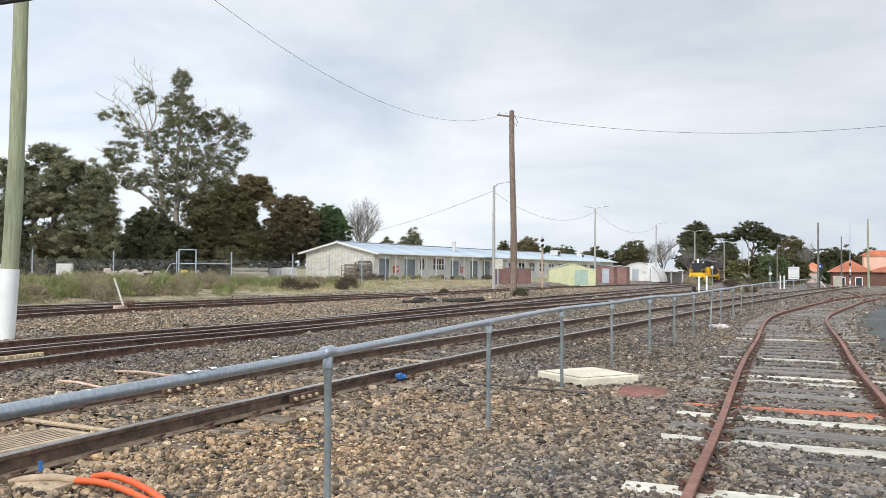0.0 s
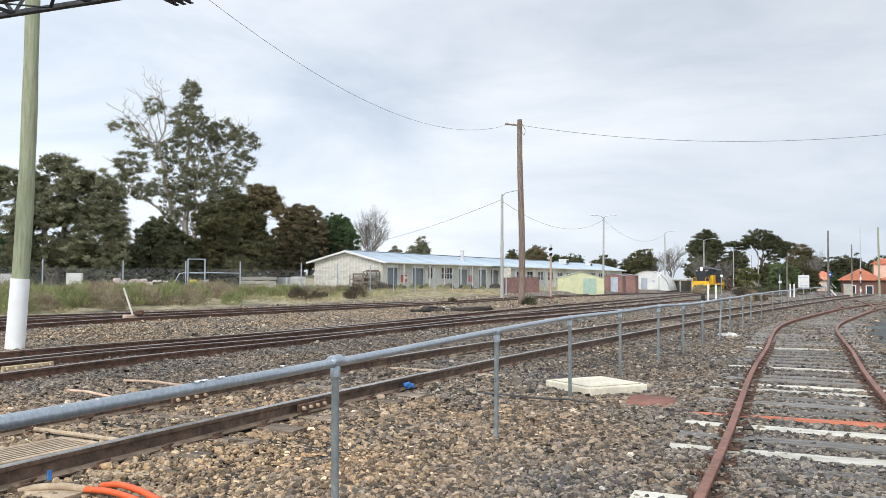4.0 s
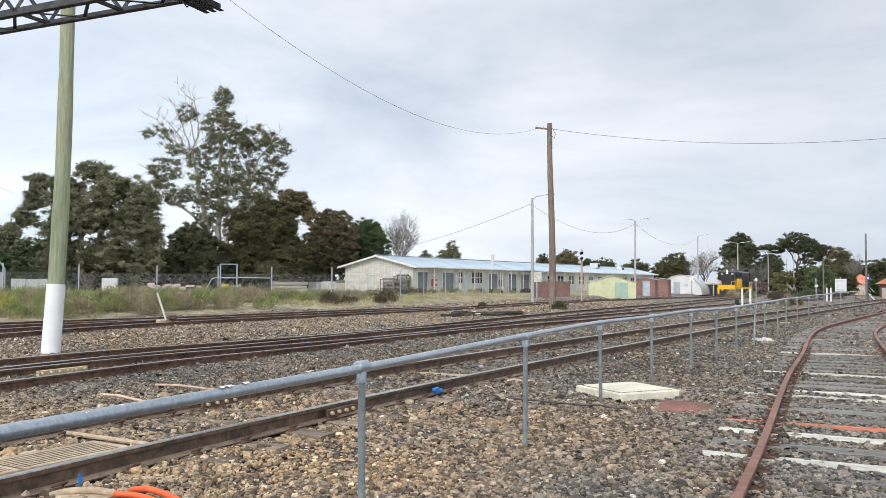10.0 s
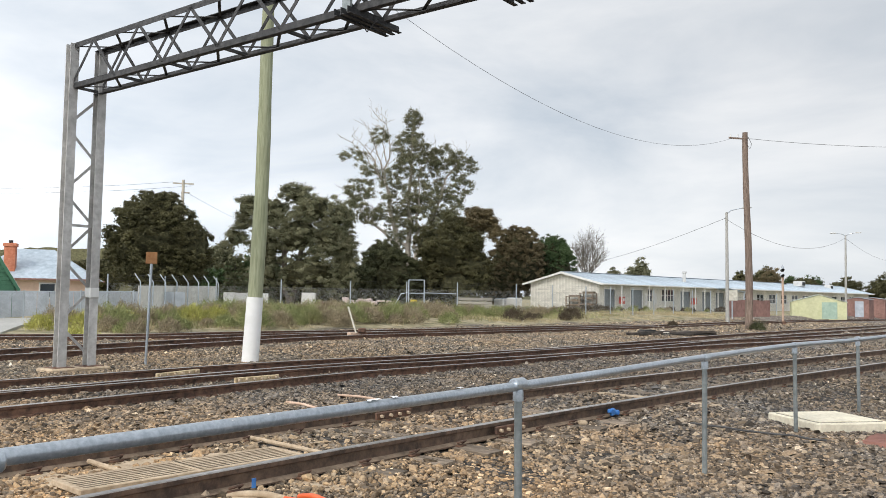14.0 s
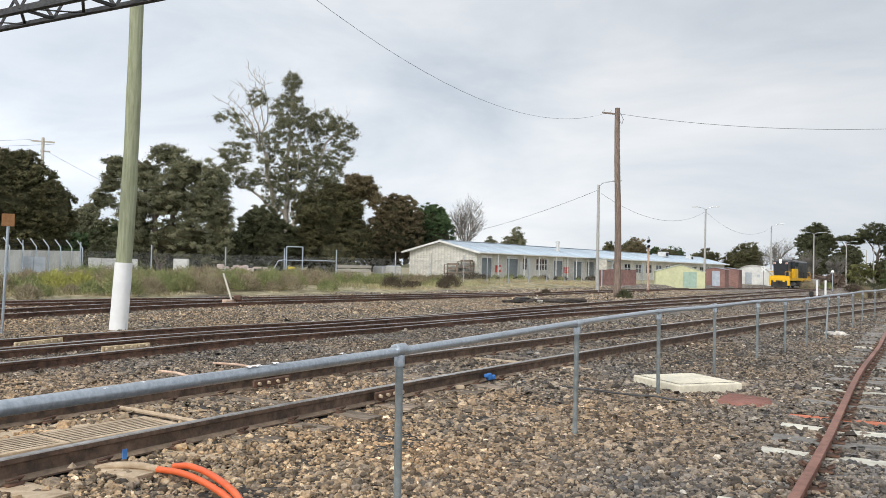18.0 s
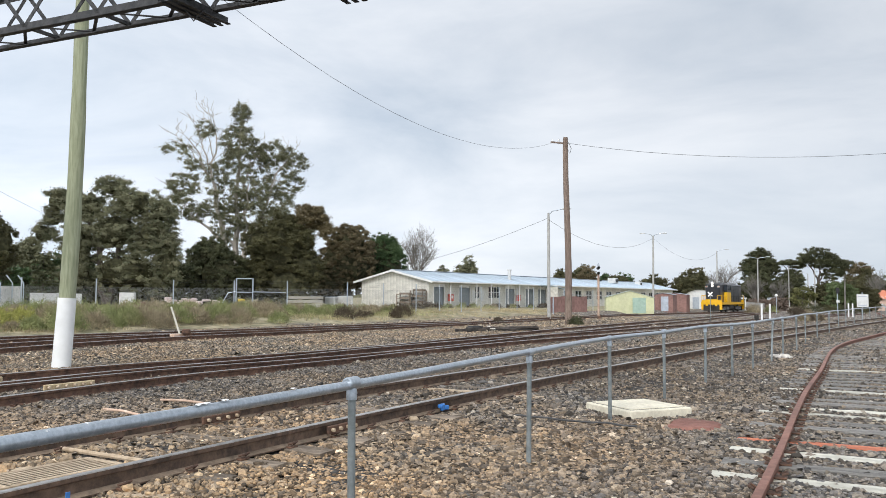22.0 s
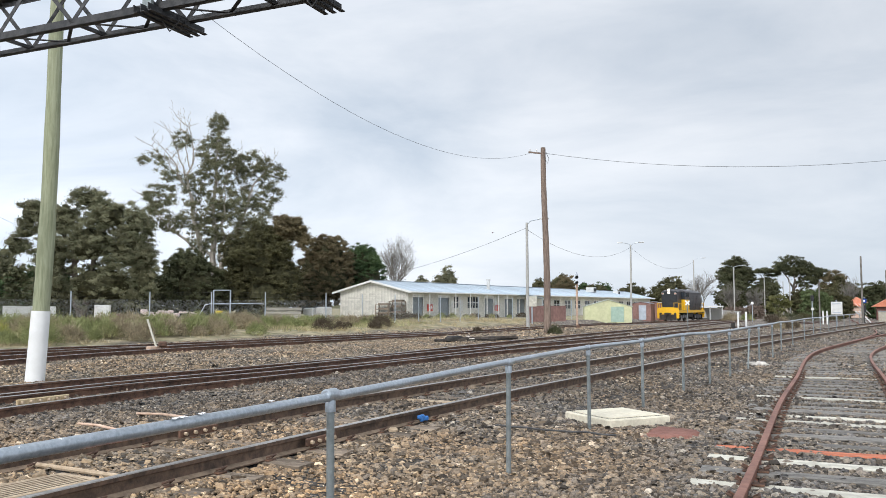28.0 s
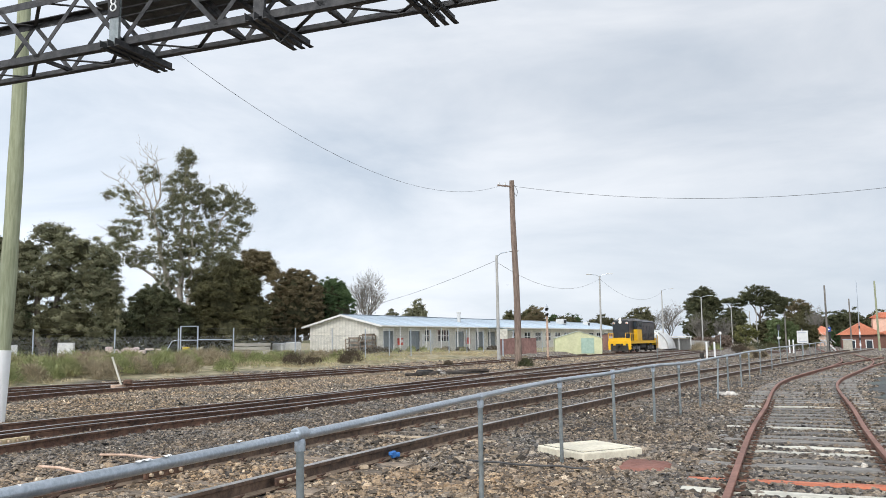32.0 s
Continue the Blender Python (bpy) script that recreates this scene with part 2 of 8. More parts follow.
M_GANTRYLEG = mat("grey_steel_column", (0.40, 0.39, 0.375), (0.60, 0.59, 0.57), 7, 0.6, 0.15, 0.0, 0.8, 0.25)
M_BLOCK = mat("cream_blockwork", (0.53, 0.515, 0.46), (0.72, 0.70, 0.635), 5, 0.9, 0.2, 0, 0.5, 0.14, rand=0.12)
M_ROOFMETAL = mat("pale_blue_metal_roof", (0.32, 0.39, 0.45), (0.47, 0.54, 0.60), 3, 0.55, 0.05, 0.1, 0.3, 0.12, rand=0.12)
M_FASCIA = mat("white_fascia", (0.70, 0.70, 0.68), (0.80, 0.80, 0.79), 6, 0.6, 0.05, 0, 0.8, 0.08)
M_DOOR = mat("blue_grey_door", (0.17, 0.20, 0.22), (0.23, 0.26, 0.28), 6, 0.55, 0.08, 0.2, 0.7, 0.12)
M_REDBOX = mat("red_metal_box", (0.50, 0.075, 0.05), (0.60, 0.10, 0.07), 8, 0.5, 0.05)
M_REDFENCE = mat("red_brown_sheet", (0.22, 0.12, 0.10), (0.33, 0.19, 0.16), 4, 0.75, 0.15, 0, 0.9, 0.2)
M_BRICK = mat("dark_red_brick", (0.13, 0.062, 0.046), (0.20, 0.098, 0.074), 9, 0.85, 0.3, 0, 0.8, 0.15)
M_TERRACOTTA = mat("terracotta_tile", (0.50, 0.16, 0.085), (0.64, 0.25, 0.15), 6, 0.8, 0.25, 0, 0.6, 0.15)
M_YELLOWSHED = mat("pale_yellow_sheet", (0.55, 0.56, 0.33), (0.64, 0.64, 0.41), 4, 0.6, 0.1, 0.1, 0.5, 0.1)
M_SHEDGREEN = mat("faded_green_sheet", (0.30, 0.42, 0.34), (0.40, 0.52, 0.43), 4, 0.6, 0.1, 0.1, 0.5, 0.1)
M_SHEDROOF = mat("pale_green_roof", (0.50, 0.57, 0.47), (0.60, 0.66, 0.57), 4, 0.5, 0.05, 0.2)
M_WHITESHEET = mat("white_metal_sheet", (0.62, 0.62, 0.60), (0.74, 0.74, 0.72), 3, 0.5, 0.08, 0.2, 0.5, 0.12)
M_GREYSHEET = mat("grey_blue_fence_sheet", (0.36, 0.40, 0.45), (0.48, 0.52, 0.57), 3, 0.55, 0.1, 0.3, 0.6, 0.12, rand=0.1)
M_GREENBOARD = mat("green_painted_boards", (0.035, 0.13, 0.075), (0.055, 0.17, 0.10), 6, 0.6, 0.15, 0, 0.6, 0.15, rand=0.12)
M_PINKWALL = mat("pink_render", (0.62, 0.44, 0.34), (0.70, 0.52, 0.41), 5, 0.85, 0.1, 0, 0.6, 0.08)
M_DARK = mat("dark_void", (0.02, 0.02, 0.022), (0.035, 0.035, 0.037), 5, 0.7, 0.05)
M_PALLET = mat("bleached_timber", (0.36, 0.33, 0.27), (0.52, 0.48, 0.40), 6, 0.9, 0.4, 0, 0.8, 0.2, rand=0.2, stretch=(1, 6, 6))
M_WIRE = mat("dark_cable", (0.05, 0.05, 0.05), (0.09, 0.09, 0.09), 5, 0.6, 0.0)
M_BARK = mat("pale_gum_bark", (0.22, 0.19, 0.155), (0.50, 0.46, 0.40), 2.5, 0.9, 0.3, 0, 0.4, 0.25, stretch=(2, 2, 0.5))
M_DARKBARK = mat("dark_bark", (0.06, 0.05, 0.04), (0.14, 0.115, 0.095), 4, 0.95, 0.4)
M_TWIG = mat("bare_twigs", (0.14, 0.13, 0.115), (0.235, 0.215, 0.19), 3, 0.95, 0.1)
M_LEAF_EUC = mat("gum_leaf", (0.108, 0.116, 0.066), (0.27, 0.264, 0.163), 0.9, 0.55, 0, 0, 0.25, 0.3, island=0.2)
M_LEAF_DARK = mat("dark_cypress_foliage", (0.046, 0.053, 0.028), (0.125, 0.129, 0.068), 0.8, 0.65, 0, 0, 0.3, 0.3, island=0.16)
M_LEAF_BROWN = mat("bronze_foliage", (0.095, 0.078, 0.042), (0.200, 0.160, 0.092), 0.8, 0.65, 0, 0, 0.3, 0.25, island=0.16)
M_LEAF_GREEN = mat("mid_green_foliage", (0.036, 0.066, 0.027), (0.100, 0.145, 0.062), 0.8, 0.6, 0, 0, 0.3, 0.3, island=0.16)
M_LEAF_OLIVE = mat("olive_foliage", (0.054, 0.054, 0.026), (0.145, 0.135, 0.068), 0.8, 0.6, 0, 0, 0.3, 0.3, island=0.16)
# darker than most leaves: the shade deep in a crown, put into the colour
M_CORE = mat("shaded_inner_foliage", (0.028, 0.029, 0.016), (0.080, 0.077, 0.042), 3.5, 0.95, 1.0, 0, 0.6, 0.3)
M_LEAF_PINK = mat("dry_pinkish_scrub", (0.16, 0.12, 0.095), (0.26, 0.20, 0.165), 0.8, 0.8, 0, 0, 0.3, 0.2, island=0.35)
M_GRASS = mat("green_grass_blade", (0.20, 0.205, 0.09), (0.46, 0.435, 0.235), 0.5, 0.75, 0, 0, 0.16, 0.35, island=0.4)
M_DRYGRASS = mat("dry_straw_grass", (0.32, 0.265, 0.15), (0.54, 0.46, 0.30), 0.6, 0.85, 0, 0, 0.2, 0.25, island=0.35)
M_LIMEGRASS = mat("lime_weed", (0.31, 0.32, 0.075), (0.52, 0.49, 0.17), 0.6, 0.8, 0, 0, 0.2, 0.25, island=0.35)
M_WEED = mat("dark_dead_weed", (0.07, 0.055, 0.04), (0.15, 0.12, 0.085), 0.8, 0.9, 0, 0, 0.3, 0.25, island=0.35)
M_LOCOYELLOW = mat("loco_yellow_paint", (0.80, 0.43, 0.012), (0.86, 0.50, 0.02), 3, 0.35, 0.0, 0, 0.5, 0.08)
M_LOCOBLACK = mat("loco_black_paint", (0.016, 0.018, 0.022), (0.03, 0.032, 0.036), 3, 0.35, 0.0, 0, 0.5, 0.2)
M_LOCOROOF = mat("dusty_grey_loco_roof", (0.10, 0.10, 0.105), (0.17, 0.17, 0.175), 3, 0.55, 0.05, 0, 0.6, 0.2)
M_UNDER = mat("grimy_running_gear", (0.022, 0.02, 0.018), (0.055, 0.048, 0.042), 5, 0.8, 0.2)
M_ORANGEPIPE = mat("orange_conduit", (0.70, 0.11, 0.03), (0.80, 0.16, 0.05), 5, 0.5, 0.05, 0, 1.0, 0.1)
M_CLAY = mat("dusty_clay_coating", (0.384, 0.288, 0.192), (0.576, 0.456, 0.324), 12, 0.9, 0.4, 0, 1.2, 0.2)
M_COPPER = mat("pale_rusted_bar", (0.42, 0.28, 0.20), (0.60, 0.44, 0.34), 9, 0.8, 0.2)
M_BLUEBAG = mat("bright_blue_plastic", (0.03, 0.16, 0.48), (0.06, 0.24, 0.60), 8, 0.4, 0.2)
M_REDPATCH = mat("red_earth_patch", (0.19, 0.085, 0.065), (0.28, 0.13, 0.10), 10, 0.9, 0.5)
M_BLUESIGN = mat("blue_sign_face", (0.01, 0.055, 0.30), (0.015, 0.075, 0.36), 5, 0.5, 0)
M_YSIGN = mat("yellow_sign_face", (0.70, 0.52, 0.05), (0.78, 0.60, 0.08), 5, 0.5, 0)
M_CORRODED = mat("corroded_orange_plate", (0.30, 0.13, 0.05), (0.42, 0.22, 0.10), 9, 0.9, 0.3)

M_LAMPLENS = bpy.data.materials.new("lit_headlight")
M_LAMPLENS.use_nodes = True
M_LAMPLENS.node_tree.nodes["Principled BSDF"].inputs["Base Color"].default_value = (0.9, 0.88, 0.8, 1)
M_LAMPLENS.node_tree.nodes["Principled BSDF"].inputs["Emission Color"].default_value = (1.0, 0.93, 0.78, 1)
M_LAMPLENS.node_tree.nodes["Principled BSDF"].inputs["Emission Strength"].default_value = 2.0

M_GLASS = bpy.data.materials.new("window_glass")
M_GLASS.use_nodes = True
_b = M_GLASS.node_tree.nodes["Principled BSDF"]
_b.inputs["Base Color"].default_value = (0.035, 0.045, 0.055, 1)
_b.inputs["Roughness"].default_value = 0.08
_b.inputs["Specular IOR Level"].default_value = 0.6


for _leaf in (M_LEAF_EUC, M_LEAF_DARK, M_LEAF_BROWN, M_LEAF_GREEN, M_LEAF_OLIVE, M_CORE, M_LEAF_PINK, M_GRASS, M_DRYGRASS, M_LIMEGRASS, M_WEED):
    _leaf.node_tree.nodes["Principled BSDF"].inputs["Specular IOR Level"].default_value = 0.15


def mesh_wire(name, share):
    """Chain-link netting seen from afar: a fine diagonal lattice of wire with open holes."""
    m = bpy.data.materials.new(name)
    m.use_nodes = True
    n, l = m.node_tree.nodes, m.node_tree.links
    b = n["Principled BSDF"]
    b.inputs["Base Color"].default_value = (0.30, 0.31, 0.31, 1)
    b.inputs["Roughness"].default_value = 0.6
    co = n.new("ShaderNodeTexCoord")
    sep = n.new("ShaderNodeSeparateXYZ")
    l.new(co.outputs["Object"], sep.inputs[0])
    total = None
    waves = []
    for sign in (1, -1):
        a = n.new("ShaderNodeMath")
        a.operation = "MULTIPLY_ADD"
        a.inputs[1].default_value = sign
        l.new(sep.outputs["Z"], a.inputs[0])
        l.new(sep.outputs["X"], a.inputs[2])
        p = n.new("ShaderNodeMath")
        p.operation = "PINGPONG"
        p.inputs[1].default_value = 0.035
        l.new(a.outputs[0], p.inputs[0])
        c = n.new("ShaderNodeMath")
        c.operation = "LESS_THAN"
        c.inputs[1].default_value = 0.035 * share
        l.new(p.outputs[0], c.inputs[0])
        waves.append(c)
    total = n.new("ShaderNodeMath")
    total.operation = "MAXIMUM"
    l.new(waves[0].outputs[0], total.inputs[0])
    l.new(waves[1].outputs[0], total.inputs[1])
    l.new(total.outputs[0], b.inputs["Alpha"])
    return m


M_NET = mesh_wire("chain_link_wire", 0.075)

# ---- mesh helpers ----


class Mesh:
    """A growing list of corners and faces; a face carries the number of its material."""

    def __init__(self):
        self.v, self.f, self.m = [], [], []

    def add(self, verts, faces, mi=0):
        k = len(self.v)
        self.v += [tuple(p) for p in verts]
        self.f += [tuple(i + k for i in f) for f in faces]
        self.m += [mi] * len(faces)
        return self

    def box(self, c, s, rz=0.0, bev=0.0, mi=0, m=None):
        """A box by centre and size, its edges cut off by bev."""
        h = [0.5 * a for a in s]
        bev = min(bev, 0.45 * min(s))
        turn = m or Matrix.Rotation(rz, 3, "Z")
        if bev <= 0:
            vs = [Vector((i * h[0], j * h[1], k * h[2])) for i in (-1, 1) for j in (-1, 1) for k in (-1, 1)]
            fs = [(0, 1, 3, 2), (4, 6, 7, 5), (0, 4, 5, 1), (2, 3, 7, 6), (0, 2, 6, 4), (1, 5, 7, 3)]
        else:
            vs, idx, fs = [], {}, []
            for i in (-1, 1):
                for j in (-1, 1):
                    for k in (-1, 1):
                        for a in range(3):
                            p = [q * (h[n] - (0 if n == a else bev)) for n, q in enumerate((i, j, k))]
                            idx[(i, j, k, a)] = len(vs)
                            vs.append(Vector(p))

            def out(face):
                p = [vs[q] for q in face]
                n = (p[1] - p[0]).cross(p[2] - p[0])
                fs.append(face if n.dot(sum(p, Vector())) > 0 else face[::-1])

            for a in range(3):
                b, c2 = (a + 1) % 3, (a + 2) % 3
                for s1 in (-1, 1):
                    q = []
                    for s2, s3 in ((-1, -1), (1, -1), (1, 1), (-1, 1)):
                        key = [0, 0, 0]
                        key[a], key[b], key[c2] = s1, s2, s3
                        q.append(idx[(*key, a)])
                    out(tuple(q))
                for s1 in (-1, 1):
                    for s2 in (-1, 1):
                        k1, k2 = [0, 0, 0], [0, 0, 0]
                        k1[a], k1[b], k1[c2] = s1, s2, -1
                        k2[a], k2[b], k2[c2] = s1, s2, 1
                        out((idx[(*k1, a)], idx[(*k2, a)], idx[(*k2, b)], idx[(*k1, b)]))
            for i in (-1, 1):
                for j in (-1, 1):
                    for k in (-1, 1):
                        out(tuple(idx[(i, j, k, a)] for a in range(3)))
        c = Vector(c)
        return self.add([turn @ p + c for p in vs], fs, mi)

    def beam(self, p, q, w, h, mi=0, bev=0.0):
        """A bar of width w and height h from p to q."""
        p, q = Vector(p), Vector(q)
        x = (q - p).normalized()
        y = Vector((0, 0, 1)).cross(x)
        y = y.normalized() if y.length > 1e-4 else Vector((0, 1, 0))
        z = x.cross(y)
        m = Matrix((x, y, z)).transposed()
        return self.box((p + q) / 2, ((q - p).length, w, h), m=m, mi=mi, bev=bev)

    def tube(self, pts, radii, n=10, mi=0, caps=True):
        """A round tube through pts; radii is one number or one per point."""
        pts = [Vector(p) for p in pts]
        if not isinstance(radii, (list, tuple)):
            radii = [radii] * len(pts)
        side, vs, fs = None, [], []
        for i, p in enumerate(pts):
            d = (pts[min(i + 1, len(pts) - 1)] - pts[max(i - 1, 0)]).normalized()
            if side is None:
                side = d.orthogonal().normalized()
            side = (side - d * side.dot(d)).normalized()
            up = d.cross(side)
            for k in range(n):
                a = 2 * math.pi * k / n
                vs.append(p + radii[i] * (math.cos(a) * side + math.sin(a) * up))
        for i in range(len(pts) - 1):
            for k in range(n):
                fs.append((i * n + k, i * n + (k + 1) % n, (i + 1) * n + (k + 1) % n, (i + 1) * n + k))
        if caps:
            fs.append(tuple(range(n))[::-1])
            fs.append(tuple((len(pts) - 1) * n + k for k in range(n)))
        return self.add(vs, fs, mi)

    def prism(self, poly, depth, m=None, mi=0):
        """A polygon in x and z, pushed through depth along y (centred), placed by m."""
        m = m or Matrix()
        k = len(poly)
        vs = [m @ Vector((x, y, z)) for y in (-depth / 2, depth / 2) for x, z in poly]
        fs = [tuple(range(k)), tuple(range(2 * k - 1, k - 1, -1))]
        fs += [(i, i + k, (i + 1) % k + k, (i + 1) % k) for i in range(k)]
        return self.add(vs, fs, mi)

    def data(self, name, mats, smooth=False):
        me = bpy.data.meshes.new(name)
        me.from_pydata(self.v, [], self.f)
        for a in mats if isinstance(mats, (list, tuple)) else [mats]:
            me.materials.append(a)
        if any(self.m):
            me.polygons.foreach_set("material_index", self.m)
        if smooth:
            me.polygons.foreach_set("use_smooth", [True] * len(self.f))
            me.set_sharp_from_angle(angle=radians(38))
        me.update()
        return me


def part(name, mesh, material, parent, label="", smooth=False, at=None):
    """One mesh object under a thing or a part."""
    ob = new(name, mesh.data(name, material, smooth) if isinstance(mesh, Mesh) else mesh)
    ob.parent = parent
    if at is not None:
        ob.matrix_basis = at
    return tagged(ob, label) if label else ob


def thing(name, at, label, category, group="", kind=""):
    ob = new(name)
    ob.empty_display_size = 0.3
    ob.matrix_basis = at if isinstance(at, Matrix) else Matrix.Translation(at)
    return tagged(ob, label, category, group, kind)


def solid(name, mesh, material, label, category, group="", kind="", at=None, smooth=False):
    """A thing that is one mesh."""
    ob = new(name, mesh.data(name, material, smooth))
    if at is not None:
        ob.matrix_basis = at if isinstance(at, Matrix) else Matrix.Translation(at)
    return tagged(ob, label, category, group, kind)


def bulk(name, verts, faces, material, parent=None, smooth=False):
    """A large mesh from arrays: verts (n, 3) and faces (k, 3 or 4)."""
    me = bpy.data.meshes.new(name)
    verts, faces = np.asarray(verts, np.float32), np.asarray(faces, np.int32)
    me.vertices.add(len(verts))
    me.vertices.foreach_set("co", verts.ravel())
    me.loops.add(faces.size)
    me.loops.foreach_set("vertex_index", faces.ravel())
    me.polygons.add(len(faces))
    me.polygons.foreach_set("loop_start", np.arange(len(faces), dtype=np.int32) * faces.shape[1])
    me.update(calc_edges=True)
    me.polygons.foreach_set("use_smooth", [smooth] * len(faces))
    me.materials.append(material)
    ob = new(name, me)
    if parent:
        ob.parent = parent
    return ob


def spline(ctrl, step=0.5):
    """A smooth line through the control points, in even steps."""
    p = [Vector(c) for c in ctrl]
    p = [2 * p[0] - p[1], *p, 2 * p[-1] - p[-2]]
    out = []
    for a, b, c, d in zip(p, p[1:], p[2:], p[3:]):
        n = max(2, int((c - b).length / step))
        for i in range(n):
            t = i / n
            out.append(0.5 * (2 * b + (c - a) * t + (2 * a - 5 * b + 4 * c - d) * t * t + (3 * b - a - 3 * c + d) * t**3))
    return [*out, p[-2]]


def offset(line, d):
    """The line moved d to its right, level."""
    out = []
    for i, p in enumerate(line):
        t = line[min(i + 1, len(line) - 1)] - line[max(i - 1, 0)]
        t.z = 0
        t.normalize()
        out.append(p + d * Vector((t.y, -t.x, 0)))
    return out


def smooth01(a, b, x):
    t = np.clip((x - a) / (b - a), 0, 1)
    return t * t * (3 - 2 * t)


# ---- the plan: five tracks, by their centre lines at rail height ----
TRACK_A = [(-7.3, -4, 0.26), (-5.6, 1, 0.26), (-4.45, 4.6, 0.26), (-2.65, 8.55, 0.26), (0.0, 13.6, 0.26), (3.5, 19.7, 0.26), (8.6, 28.4, 0.26), (15.7, 40, 0.26), (32.3, 67, 0.2), (51, 97, 0.05)]
TRACK_B = [(-15.2, -8, 0.14), (-10.6, 4, 0.14), (-8.55, 9.2, 0.14), (-6.45, 14.9, 0.14), (-4.4, 19.0, 0.14), (-2.2, 23.4, 0.14), (0.7, 28.6, 0.14), (5.2, 35.7, 0.14), (10.6, 44.5, 0.14), (18.6, 58.5, 0.12), (34, 86, 0.05), (52, 117, -0.1)]
TRACK_B2 = [(-18.0, -8, 0.14), (-12.7, 3.6, 0.14), (-9.9, 10.2, 0.14), (-7.25, 15.8, 0.14), (-4.9, 19.6, 0.14), (-2.4, 24.2, 0.14), (0.4, 30.4, 0.14), (4.5, 39.6, 0.14), (8.7, 48.2, 0.1), (15.7, 62.5, 0.03), (24.5, 83, -0.12), (34.6, 107, -0.4), (47.0, 136, -0.95)]
TRACK_C = [(-19.4, -5, 0.14), (-16.7, 7, 0.14), (-14.95, 15.5, 0.14), (-12.1, 27.2, 0.14), (-6.3, 38.3, 0.14), (0.0, 50, 0.1), (6.2, 62.8, 0.03), (13.4, 79, -0.02), (21.46, 95.65, -0.05), (34.1, 117.7, -0.45), (47.4, 140.8, -1.05), (70, 180, -1.1)]
TRACK_D = [(-34, 8, 0.16), (-26.5, 16.6, 0.16), (-20.7, 21.8, 0.16), (-17.4, 24.5, 0.16), (-14.5, 28.4, 0.15), (-10.9, 34.2, 0.14), (-5.8, 42.2, 0.14), (-0.9, 50, 0.1)]
TRACK_R = [(0.2, 0, 0.12), (1.3, 2.5, 0.12), (2.25, 4.75, 0.12), (3.42, 7.4, 0.12), (5.65, 12.6, 0.12), (7.7, 17.1, 0.12), (11.9, 26.3, 0.12), (16.7, 34.4, 0.12), (24.8, 46.9, 0.1), (34, 59, 0.08), (48, 75, 0.05)]
TRACK_R2 = [(16.7, 34.4, 0.12), (21.5, 42.3, 0.11), (26.2, 51, 0.1), (33, 66, 0.06), (43, 89, 0.03), (53, 112, 0.0)]

_LA = np.array([tuple(p) for p in spline(TRACK_A, 1.0)])


def ground_z(x, y):
    """The lie of the land: level yard, a low bank behind the furthest track, a fall to the far right."""
    x, y = np.asarray(x, float), np.asarray(y, float)
    s = (x + 12.4) * -0.8958 + (y - 27.4) * 0.4445
    u = (x + 12.4) * 0.4445 + (y - 27.4) * 0.8958
    near = smooth01(40, 60, u)  # the bank stands closer to the rails towards the building
    z = 0.42 * smooth01(0, 1, (s - 3.0 + 1.8 * near) / (6.0 - 3.7 * near)) * smooth01(-5, 3, u) - 0.45 * smooth01(35, 130, u) * (1 - smooth01(4, 14, s))
    d = np.full(x.shape, 99.0)
    for px, py, _ in _LA:
        d = np.minimum(d, np.hypot(x - px, y - py))
    z = z + 0.105 * (1 - smooth01(1.2, 2.1, d))
    return z + 0.02 * np.sin(x * 1.7 + 0.6 * y) * np.sin(y * 1.3 - 0.4 * x) - 0.02


def on_land(ctrl, up=0.145):
    return [(x, y, float(ground_z(x, y)) + up) for x, y, _ in ctrl]


TRACK_B, TRACK_B2, TRACK_C, TRACK_D = (on_land(c) for c in (TRACK_B, TRACK_B2, TRACK_C, TRACK_D))

# ---- ground ----


